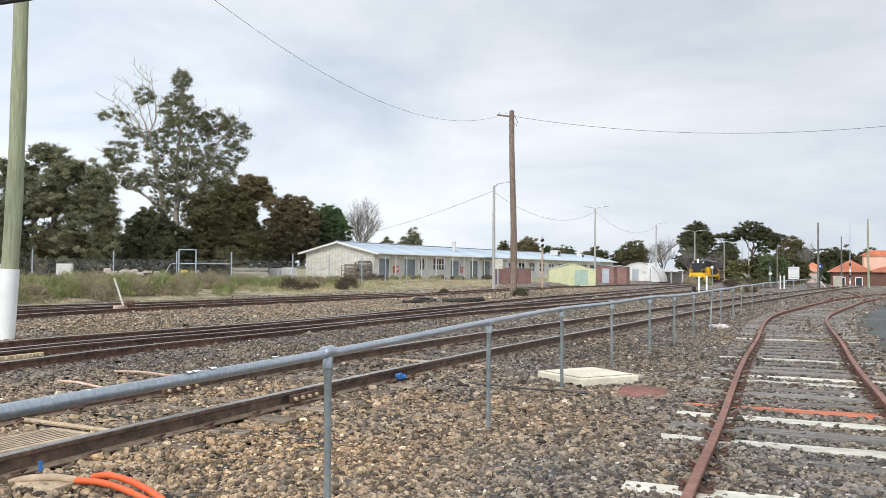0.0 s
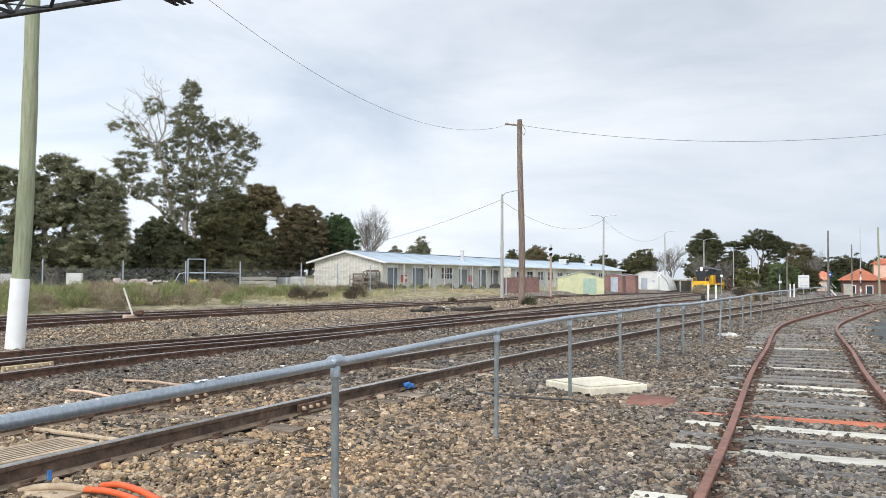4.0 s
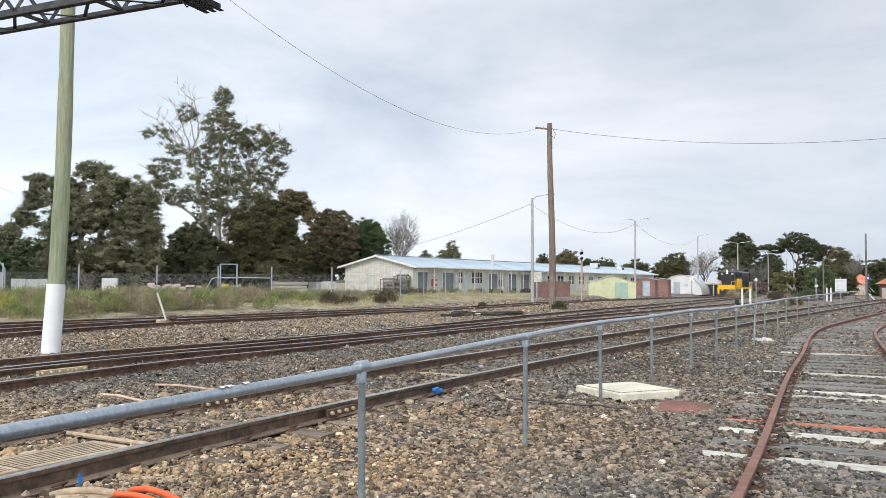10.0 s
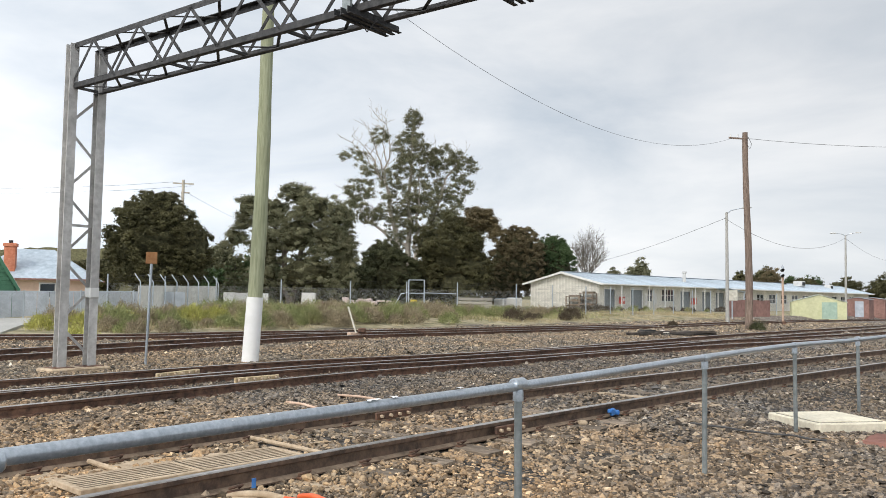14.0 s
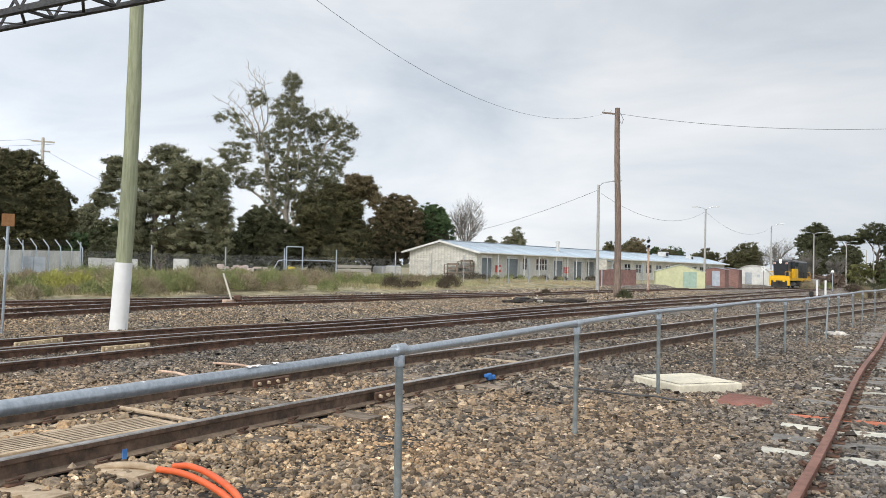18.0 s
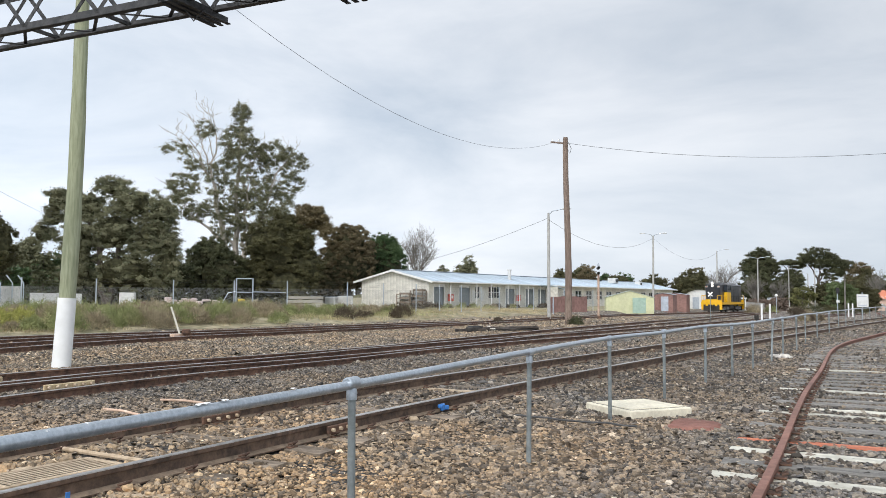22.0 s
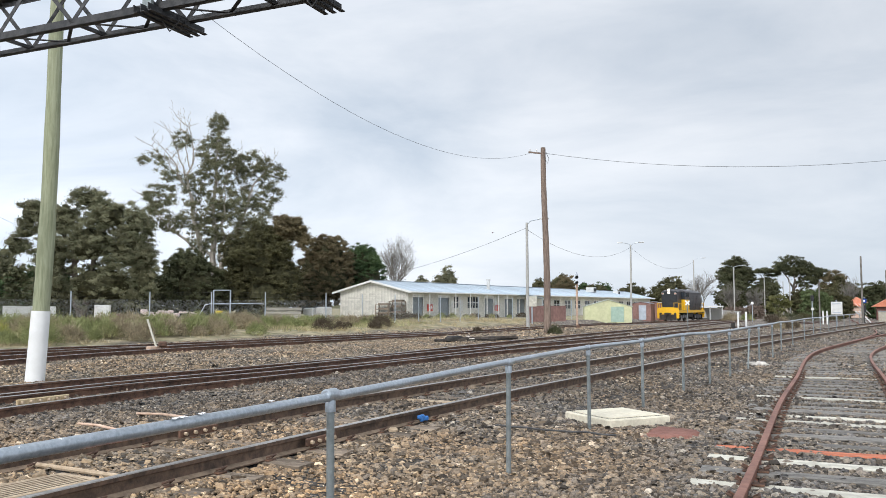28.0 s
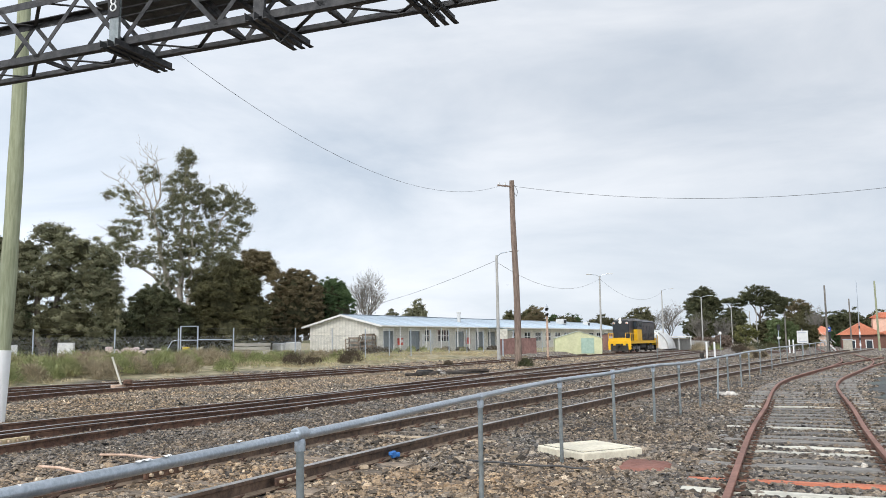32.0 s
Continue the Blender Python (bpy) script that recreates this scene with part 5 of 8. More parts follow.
            limbs = [((0, 0, -0.3), (0, 0, h * 0.7), trunk, trunk * 0.4), ((0, 0, h * 0.4), (-width * 0.28, 0, h * 0.68), trunk * 0.5, 0.05), ((0, 0, h * 0.38), (width * 0.28, 0, h * 0.66), trunk * 0.5, 0.05)]
        else:
            blobs = [(0, 0, h * 0.42, width * 0.48, width * 0.42, h * 0.42, 2), (width * 0.12, 0, h * 0.7, width * 0.34, width * 0.3, h * 0.28, 1.4), (-width * 0.22, 0, h * 0.55, width * 0.28, width * 0.26, h * 0.26, 1)]
            limbs = [((0, 0, -0.3), (0, 0, h * 0.6), trunk, trunk * 0.4)]
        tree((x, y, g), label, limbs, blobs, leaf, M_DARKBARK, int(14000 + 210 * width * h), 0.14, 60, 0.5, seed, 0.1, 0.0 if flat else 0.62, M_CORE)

    for k, (x, y, top, w, leaf, g) in enumerate(((14.8, 169, 7.4, 3.4, M_LEAF_DARK, 0.2), (18.8, 169, 8.2, 6.6, M_LEAF_OLIVE, 0.2), (24.0, 168, 6.6, 4.5, M_LEAF_GREEN, 0.2), (30.5, 187, 7.4, 7.5, M_LEAF_GREEN, 0), (37, 188, 7.0, 6, M_LEAF_OLIVE, 0), (-3.7, 150, 8.8, 4.4, M_LEAF_EUC, 0.3), (-8.5, 152, 7.2, 4.0, M_LEAF_EUC, 0.3),
            (40.5, 165, 7.6, 7.4, M_LEAF_OLIVE, -0.3), (44.5, 176, 7.4, 6, M_LEAF_OLIVE, -0.3), (91.0, 202, 9.4, 5.0, M_LEAF_OLIVE, -0.8), (19.6, 164, 8.2, 5.0, M_LEAF_BROWN, 0.2), (14.6, 164, 7.2, 3.4, M_LEAF_OLIVE, 0.2), (25.4, 163, 6.5, 5.4, M_LEAF_OLIVE, 0.2), (33, 164, 6.0, 6.6, M_LEAF_OLIVE, 0.1), (82, 190, 6.6, 10, M_LEAF_OLIVE, -0.8), (92, 198, 7.4, 8, M_LEAF_DARK, -0.8), (99, 196, 8.2, 8, M_LEAF_DARK, -0.8), (106, 196, 7.6, 8, M_LEAF_OLIVE, -0.8), (113, 190, 7.0, 8, M_LEAF_DARK, -0.8), (66, 204, 8.5, 9, M_LEAF_DARK, -0.8), (74, 203, 8.8, 8, M_LEAF_DARK, -0.8), (49, 200, 6.0, 10, M_LEAF_EUC, -0.6), (83, 204, 6.5, 9, M_LEAF_OLIVE, -0.8), (97, 210, 7.0, 7, M_LEAF_OLIVE, -0.8), (26, 205, 7.2, 12, M_LEAF_OLIVE, 0), (12, 210, 6.0, 12, M_LEAF_OLIVE, 0),
            (-47.8, 82, 7.6, 5.0, M_LEAF_EUC, 0.4), (-53.5, 84, 6.4, 6.0, M_LEAF_GREEN, 0.4), (-41, 78, 6.2, 5.6, M_LEAF_GREEN, 0.4), (-58, 74, 5.2, 6.5, M_LEAF_OLIVE, 0.3), (-30.8, 78, 5.2, 6.0, M_LEAF_DARK, 0.4), (-37, 75, 4.4, 6, M_LEAF_GREEN, 0.4), (-24.2, 88, 6.4, 6.5, M_LEAF_DARK, 0.4), (-33.5, 73, 3.6, 7, M_LEAF_OLIVE, 0.4), (-42.5, 72, 4.0, 6, M_LEAF_GREEN, 0.3))):
        simple(x, y, top, w, leaf, "distant evergreen tree in the line behind the yard", 30 + k, g=g)
    # two old pines: one dense and egg-shaped, one open umbrella, with a low spreading one between them
    tree((69.3, 210, -0.9), "large dense dark pine tree", [((0, 0, -0.3), (0, 0, 11), 0.5, 0.2), ((0, 0, 5), (3.2, 0, 9), 0.2, 0.06), ((0, 0, 5), (-3.2, 0, 9), 0.2, 0.06)],
        [(0, 0, 9.4, 4.4, 3.6, 4.0, 2.6), (-0.1, 0, 13.5, 2.6, 2.2, 1.9, 1.4), (-2.6, 0, 11.0, 2.5, 2.1, 2.3, 1.3), (2.5, 0, 10.8, 2.2, 1.9, 2.4, 1.3), (0.3, 0, 5.5, 4.0, 3.4, 3.2, 1.8)], M_LEAF_DARK, M_DARKBARK, 95000, 0.12, 70, 0.6, 71, 0.0, 0.6, M_CORE)
    tree((82.6, 207, -0.9), "tall umbrella-shaped pine with bare lower limbs", [((0, 0, -0.3), (-0.2, 0, 7.5), 0.5, 0.32), ((-0.2, 0, 7.4), (-3.0, 0, 12.0), 0.26, 0.08), ((-0.2, 0, 7.4), (0.2, 0, 13), 0.28, 0.08), ((-0.2, 0, 7.0), (3.2, 0, 11.2), 0.24, 0.08), ((-0.2, 0, 5.4), (4.6, 0, 9.6), 0.2, 0.06)],
        [(-0.6, 0, 13.5, 3.6, 3.0, 1.8, 2.2), (3.0, 0, 12.0, 2.7, 2.2, 1.4, 1.5), (-3.2, 0, 12.5, 1.9, 1.6, 1.0, 0.9), (4.8, 0, 10.7, 2.2, 1.8, 1.5, 1.3), (0.1, 0, 11.4, 2.8, 2.3, 1.0, 1.0), (6.7, 0, 10.9, 2.0, 1.6, 1.3, 1.0), (3.3, 0, 9.0, 2.6, 2.1, 1.4, 1.2)], M_LEAF_DARK, M_DARKBARK, 85000, 0.12, 60, 0.58, 73, 0.0)
    tree((76.4, 209, -0.9), "low spreading pine with level tiers", [((0, 0, -0.3), (0, 0, 9.5), 0.4, 0.16), ((0, 0, 8), (-2.0, 0, 11.6), 0.14, 0.05), ((0, 0, 7), (2.0, 0, 10.8), 0.14, 0.05)],
        [(0, 0, 8.4, 2.7, 2.3, 1.8, 1.5), (-0.4, 0, 11.8, 2.5, 2.0, 0.6, 1.1), (1.8, 0, 11.0, 2.0, 1.7, 0.7, 0.9), (-0.8, 0, 5.9, 3.0, 2.5, 2.5, 1.6), (0.5, 0, 3.0, 3.0, 2.5, 2.2, 1.4)], M_LEAF_DARK, M_DARKBARK, 60000, 0.12, 60, 0.5, 75, 0.0, 0.5, M_CORE)
    tree((90.2, 204, -0.9), "brownish open-crowned tree beyond the pines", [((0, 0, -0.3), (0.4, 0, 8), 0.35, 0.12), ((0.2, 0, 5), (1.8, 0, 10), 0.16, 0.05)],
        [(0, 0, 8.2, 2.2, 1.9, 2.2, 1.4), (1.5, 0, 10.2, 1.8, 1.5, 1.3, 1.0), (2.8, 0, 8.6, 1.3, 1.1, 1.4, 0.8), (-1.5, 0, 6.3, 1.9, 1.6, 2.0, 1.0), (1.2, 0, 5.0, 2.6, 2.0, 2.6, 1.3)], M_LEAF_BROWN, M_DARKBARK, 30000, 0.15, 40, 0.7, 77, 0.3)
    tree((63.6, 150, -0.8), "large soft mid-green weeping bush", [((0, 0, -0.3), (0, 0, 4), 0.25, 0.08)],
        [(0, 0, 3.6, 2.2, 1.9, 2.0, 2), (-1.2, 0, 4.5, 1.2, 1.0, 1.2, 0.9), (1.5, 0, 2.9, 1.8, 1.5, 1.8, 1.3), (-0.6, 0, 2.0, 2.2, 1.8, 1.8, 1.4)], M_LEAF_WILLOW, M_DARKBARK, 60000, 0.1, 60, 0.45, 79, 0.8, 0.6, M_CORE)
    tree((68.2, 150.5, -0.8), "dull green rounded bush", [((0, 0, -0.3), (0, 0, 3.5), 0.2, 0.08)],
        [(0, 0, 3.2, 2.0, 1.7, 1.6, 1.5), (-1.0, 0, 4.1, 1.3, 1.1, 1.2, 0.9), (1.3, 0, 2.7, 1.3, 1.1, 1.3, 0.9), (0, 0, 1.4, 2.3, 1.8, 1.6, 1.2)], M_LEAF_OLIVE, M_DARKBARK, 45000, 0.1, 60, 0.4, 81, 0.3, 0.6, M_CORE)
    tree((59.2, 156, -0.7), "yellowish-green loose bush with bare twigs", [((0, 0, -0.3), (0, 0, 4), 0.18, 0.06)],
        [(0, 0, 3.8, 1.6, 1.4, 1.0, 1.0), (1.2, 0, 3.0, 1.2, 1.1, 0.9, 0.8), (-0.6, 0, 2.3, 1.8, 1.5, 1.1, 1.0)], M_LEAF_LIME, M_DARKBARK, 9000, 0.11, 40, 0.5, 83, 0.2)
    tree((96.8, 196, -0.8), "dark spreading tree beyond the yard", [((0, 0, -0.3), (0.5, 0, 6), 0.35, 0.12)],
        [(0, 0, 6.6, 2.3, 2.0, 1.5, 1.4), (-1.2, 0, 5.8, 1.7, 1.4, 1.5, 1.0), (3.8, 0, 6.3, 1.9, 1.6, 1.1, 1.0), (2.0, 0, 5.4, 2.3, 2.0, 1.5, 1.2), (1.0, 0, 3.0, 3.6, 2.4, 2.2, 1.4)], M_LEAF_DARK, M_DARKBARK, 36000, 0.14, 50, 0.55, 85, 0.0, 0.5, M_CORE)
    tree((73.7, 150, -0.8), "low dark green bush by the steps", [((0, 0, -0.3), (0, 0, 2), 0.12, 0.05)], [(0, 0, 2.4, 1.4, 1.2, 1.1, 1.2), (0.2, 0, 1.2, 1.8, 1.4, 1.2, 1.0)], M_LEAF_GREEN, M_DARKBARK, 16000, 0.09, 50, 0.35, 87, 0.1, 0.6, M_CORE)
    for k, (x, y) in enumerate(((54.5, 157), (51.0, 158))):
        simple(x, y, 1.9 - 0.3 * k, 4.4, M_LEAF_PINK, "leafless pinkish scrub thicket", 80 + k, False, 0.1, -0.7)
    # small layered conifer between the gum trees
    root = thing("conifer", (-36.5, 65.6, 0.4), "small dark conifer with level tiers of branches", "tree")
    m = Mesh().tube([(0, 0, -0.2), (0, 0, 4.5)], [0.12, 0.02], 8)
    part("trunk", m, M_DARKBARK, root)
    rng = np.random.default_rng(5)
    pts = []
    for k in range(9):
        z, r = 0.8 + k * 0.42, 1.9 - k * 0.19
        a = rng.random(14) * 2 * math.pi
        rr = r * rng.random(14) ** 0.5
        pts.append(np.stack([rr * np.cos(a), rr * np.sin(a), z + 0.12 * rr], -1))
    v, f = leaf_arrays(rng, np.concatenate(pts), 5000, 0.28, 0.13)
    bulk("crown", v, f, M_LEAF_DARK, root)
    # far hills beyond the houses
    xs = np.linspace(-900, 500, 120)
    hz = (1 - smooth01(-650, -350, xs)) * (58) + 0.35 * (14 + 12 * np.sin(xs * 0.011 + 1) + 6 * np.sin(xs * 0.037) + 2.5 * np.sin(xs * 0.21) + 1.2 * np.sin(xs * 0.57))
    v = np.concatenate([np.stack([xs, 900 + 0 * xs, -8 + 0 * xs], -1), np.stack([xs, 930 + 0 * xs, hz], -1), np.stack([xs, 1100 + 0 * xs, hz * 0 - 8], -1)])
    k = len(xs)
    f = [(i + r * k, i + 1 + r * k, i + 1 + (r + 1) * k, i + (r + 1) * k) for r in (0, 1) for i in range(k - 1)]
    tagged(bulk("hills", v, f, M_LEAF_OLIVE), "low wooded hills on the horizon", "hills", "", "structure")


M_LEAF_WILLOW = mat("soft_green_foliage", (0.075, 0.105, 0.042), (0.165, 0.205, 0.095), 0.8, 0.65, 0, 0, 0.3, 0.25, island=0.35)
M_LEAF_LIME = mat("yellow_green_foliage", (0.11, 0.115, 0.04), (0.24, 0.235, 0.10), 0.8, 0.65, 0, 0, 0.3, 0.25, island=0.4)
M_BUSH = mat("dull_green_weed", (0.165, 0.19, 0.078), (0.38, 0.40, 0.185), 0.8, 0.8, 0, 0, 0.3, 0.3, island=0.35)
M_BUSHBROWN = mat("brownish_weed", (0.23, 0.19, 0.12), (0.43, 0.365, 0.25), 0.8, 0.85, 0, 0, 0.3, 0.3, island=0.35)
for _leaf in (M_LEAF_WILLOW, M_LEAF_LIME, M_BUSH, M_BUSHBROWN):
    _leaf.node_tree.nodes["Principled BSDF"].inputs["Specular IOR Level"].default_value = 0.15

# ---- grass and weeds on the bank ----


def tufts(name, pts, blades, height, lean, width, material, label, seed):
    rng = np.random.default_rng(seed)
    n = len(pts) * blades
    base = np.repeat(pts, blades, 0) + np.concatenate([rng.normal(scale=0.16, size=(n, 2)), np.zeros((n, 1))], 1)
    a = rng.random(n) * 2 * math.pi
    h = np.repeat(height, blades) * rng.uniform(0.55, 1.15, n)
    side = np.stack([np.cos(a), np.sin(a), 0 * a], -1) * width * rng.uniform(0.6, 1.4, (n, 1))
    tip = base + np.stack([lean * rng.normal(size=n) * h, lean * rng.normal(size=n) * h, h], -1)
    mid = (base + tip) / 2 + side * 0.0 + np.stack([0 * h, 0 * h, 0.06 * h], -1)
    v = np.stack([base - side, base + side, mid + side * 0.7, tip, mid - side * 0.7], 1).reshape(-1, 3)
    k = np.arange(n)[:, None] * 5
    f = np.concatenate([k + np.array([[0, 1, 2, 4]]), k + np.array([[4, 2, 3, 3]])])
    tri = np.concatenate([k + np.array([[0, 1, 2]]), k + np.array([[0, 2, 4]]), k + np.array([[4, 2, 3]])])
    return tagged(bulk(name, v, tri, material), label, "grass", "", "stuff")


def along_bank(rng, n, s0, s1, u0, u1, clump=0.35):
    """Random places by distance s behind the furthest track and u along it."""
    s, u = rng.uniform(s0, s1, n), rng.uniform(u0, u1, n)
    keep = (np.sin(u * 0.7 + s) + np.sin(u * 0.23 + 1.7) + np.sin(s * 1.1 + u * 1.9) * 0.6 + rng.normal(scale=0.7, size=n)) > clump
    s, u = s[keep], u[keep]
    x, y = -12.4 - 0.8958 * s + 0.4445 * u, 27.4 + 0.4445 * s + 0.8958 * u
    return np.stack([x, y, ground_z(x, y)], -1)


def spray(rng, r, count, bushy):
    """A weed plant: fine stems and narrow leaves fanning up and out from its foot."""
    d = rng.normal(size=(count, 3))
    d[:, 2] = np.abs(d[:, 2]) * 1.1 + 0.25
    d /= np.linalg.norm(d, axis=1)[:, None]
    lump = 1 + 0.22 * np.sin(d[:, :1] * 6 + r * 40) * np.sin(d[:, 1:2] * 7) + 0.1 * rng.normal(size=(count, 1))
    tip = d * np.array([r * 1.1, r * 1.1, r * 1.15]) * lump * rng.uniform(0.45, 1.0, (count, 1)) ** bushy
    length = rng.uniform(0.14, 0.34, (count, 1)) * (0.5 + r * 0.5)
    a = d + 0.5 * rng.normal(size=(count, 3)) + np.array([0, 0, 0.35])
    a /= np.linalg.norm(a, axis=1)[:, None]
    low = tip - a * length
    low[:, 2] = np.maximum(low[:, 2], -0.03)
    b = np.cross(a, rng.normal(size=(count, 3)))
    b /= np.linalg.norm(b, axis=1)[:, None] + 1e-9
    w = rng.uniform(0.005, 0.012, (count, 1))
    mid = (low + tip) / 2
    v = np.stack([low, mid + b * w, tip, mid - b * w], 1).reshape(-1, 3)
    return v, np.arange(count * 4).reshape(-1, 4)


def build_grass():
    rng = np.random.default_rng(21)

    def seen(p, low):
        """Keeps off the path and lawn at the left end, and the rails of the weedy track."""
        s = (p[:, 0] + 12.4) * -0.8958 + (p[:, 1] - 27.4) * 0.4445
        u = (p[:, 0] + 12.4) * 0.4445 + (p[:, 1] - 27.4) * 0.8958
        return p[(np.arctan2(p[:, 0], p[:, 1]) > radians(-39.5)) & (s > low + 0.42 * np.clip(-u, 0, 30))]

    p = seen(along_bank(rng, 4300, 6.2, 17, -12, 36, -0.1), 6.2)
    tufts("long_grass", p, 12, rng.uniform(0.14, 0.4, len(p)), 0.45, 0.011, M_GRASS, "long olive-green unmown grass on the bank", 1)
    p = seen(along_bank(rng, 4400, 5.0, 15, -12, 52, 0.0), 5.0)
    tufts("dry_grass", p, 12, rng.uniform(0.07, 0.26, len(p)), 0.5, 0.011, M_DRYGRASS, "dry straw-coloured grass on the bank", 2)
    p = along_bank(rng, 1900, 4, 24, 34, 62, 0.1)
    tufts("dry_grass", p, 12, rng.uniform(0.05, 0.18, len(p)), 0.6, 0.014, M_DRYGRASS, "short dry grass before the building", 3)
    p = along_bank(rng, 1200, 12, 22, 24, 56, 0.5)
    tufts("long_grass", p, 10, rng.uniform(0.2, 0.5, len(p)), 0.4, 0.014, M_GRASS, "green grass by the building", 8)
    p = seen(along_bank(rng, 2000, 3.6, 10, -14, -5, -0.3), 3.4)
    tufts("lime_weeds", p, 14, rng.uniform(0.15, 0.4, len(p)), 0.6, 0.014, M_LIMEGRASS, "low lime-yellow weeds on the bank", 4)
    # rounded weed bushes
    rng = np.random.default_rng(5)
    low, spec = random.Random(77), []
    for k in range(230):  # loose thicket of weeds along the bank
        u = low.uniform(-4, 31)
        spec.append((low.uniform(5.2 if u < 15 else 7.6, 14.0), u, low.uniform(0.35, 0.82 if u < 22 else 0.6), low.choice((M_BUSH, M_BUSH, M_BUSHBROWN, M_BUSHBROWN, M_GRASS))))
    spec += [(6.2, 21.2, 0.75, M_WEED), (6.4, 23.2, 0.45, M_WEED), (6.0, 26.6, 0.5, M_WEED), (6.3, 27.9, 0.85, M_WEED), (6.8, 24.6, 0.35, M_WEED), (9.5, -3.5, 0.7, M_LIMEGRASS), (9.0, -2.0, 0.6, M_LIMEGRASS), (8.0, 0.5, 0.7, M_LIMEGRASS), (8.6, 2.0, 0.6, M_LIMEGRASS), (10.2, -5.0, 0.6, M_LIMEGRASS)]
    spec += [(16.2, 46.2, 0.6, M_WEED), (16.2, 48.2, 0.7, M_WEED), (16.0, 49.6, 0.6, M_WEED), (16.5, 42.5, 0.5, M_GRASS), (15.2, 39.5, 0.5, M_WEED), (17.0, 53.5, 0.5, M_BUSH), (17.5, 57.5, 0.6, M_BUSH), (-0.6, 28.5, 0.35, M_WEED), (-4.5, 106, 1.2, M_BUSHBROWN), (-6.0, 112, 1.0, M_BUSH), (-5.0, 100, 0.9, M_BUSHBROWN)]
    pole_weed = bulk("weed_bush", *spray(rng, 0.5, 1500, 0.5), M_LEAF_DARK)
    pole_weed.matrix_basis = Matrix.Translation((5.35, 49.0, float(ground_z(5.35, 49.0))))
    tagged(pole_weed, "dark green weed clump at the foot of the tall pole", "bush", "weed bushes")
    places = [(s, u, r, mm) for s, u, r, mm in spec]
    for x, y, r, mm in ((23.4, 61.6, 0.5, M_BUSHBROWN), (24.2, 62.6, 0.55, M_WEED), (24.9, 63.8, 0.5, M_BUSHBROWN), (25.8, 65.0, 0.5, M_WEED), (26.9, 67.2, 0.42, M_BUSHBROWN), (31.5, 84.0, 0.8, M_WEED), (33.0, 86.0, 0.7, M_BUSHBROWN), (38.5, 104, 1.0, M_WEED), (41, 108, 1.1, M_LEAF_OLIVE), (44, 112, 1.2, M_LEAF_DARK), (47, 115, 1.1, M_LEAF_OLIVE), (50, 117, 1.2, M_LEAF_DARK), (53, 119, 1.1, M_LEAF_OLIVE)):
        places.append(((x + 12.4) * -0.8958 + (y - 27.4) * 0.4445, (x + 12.4) * 0.4445 + (y - 27.4) * 0.8958, r, mm))
    for k in range(22):  # low growth along the foot of the workshop
        p = B0 @ Vector((low.uniform(-1.5, 27), low.uniform(-3.4, -1.0), 0))
        places.append(((p.x + 12.4) * -0.8958 + (p.y - 27.4) * 0.4445, (p.x + 12.4) * 0.4445 + (p.y - 27.4) * 0.8958, low.uniform(0.3, 0.55), low.choice((M_WEED, M_BUSH, M_BUSHBROWN, M_GRASS))))
    for k, (s, u, r, mm) in enumerate(places):
        x, y = -12.4 - 0.8958 * s + 0.4445 * u, 27.4 + 0.4445 * s + 0.8958 * u
        v, f = spray(rng, r, int(2600 * r), 0.55 if mm is M_WEED else 0.42)
        ob = bulk("weed_bush", v, f, mm)
        ob.matrix_basis = Matrix.Translation((x, y, float(ground_z(x, y))))
        tagged(ob, "dark dead weed bush on the bank" if mm is M_WEED else "lime-yellow weed clump on the bank" if mm is M_LIMEGRASS else "dull green weed bush on the bank", "bush", "weed bushes")


# ---- loose ballast stones ----
ICO = np.array([(0, 1, 1.6), (0, -1, 1.6), (0, 1, -1.6), (0, -1, -1.6), (1, 1.6, 0), (-1, 1.6, 0), (1, -1.6, 0), (-1, -1.6, 0), (1.6, 0, 1), (-1.6, 0, 1), (1.6, 0, -1), (-1.6, 0, -1)]) / 1.88
ICO_F = np.array([(0, 1, 8), (0, 8, 4), (0, 4, 5), (0, 5, 9), (0, 9, 1), (1, 6, 8), (8, 6, 10), (8, 10, 4), (4, 10, 2), (4, 2, 5), (5, 2, 11), (5, 11, 9), (9, 11, 7), (9, 7, 1), (1, 7, 6), (3, 6, 7), (3, 7, 11), (3, 11, 2), (3, 2, 10), (3, 10, 6)])
OCT = np.array([(1, 0, 0), (-1, 0, 0), (0, 1, 0), (0, -1, 0), (0, 0, 1), (0, 0, -1.0)])


CAP_F = np.array([(0, 2, 4), (2, 1, 4), (1, 3, 4), (3, 0, 4)])
# flat-topped chips with four and with three sides
CHIP4 = np.array([(0.6, 0.5, 0.7), (-0.5, 0.65, 0.6), (-0.65, -0.5, 0.75), (0.5, -0.6, 0.55), (1.0, 0.85, -0.4), (-0.9, 1.0, -0.4), (-1.0, -0.85, -0.4), (0.85, -1.0, -0.4)])
CHIP4_F = np.array([(0, 1, 2), (0, 2, 3), (0, 4, 5), (0, 5, 1), (1, 5, 6), (1, 6, 2), (2, 6, 7), (2, 7, 3), (3, 7, 4), (3, 4, 0)])
CHIP3 = np.array([(0.65, 0.1, 0.65), (-0.45, 0.6, 0.55), (-0.4, -0.6, 0.7), (1.1, 0.1, -0.4), (-0.7, 0.95, -0.4), (-0.65, -0.95, -0.4)])
CHIP3_F = np.array([(0, 1, 2), (0, 3, 4), (0, 4, 1), (1, 4, 5), (1, 5, 2), (2, 5, 3), (2, 3, 0)])


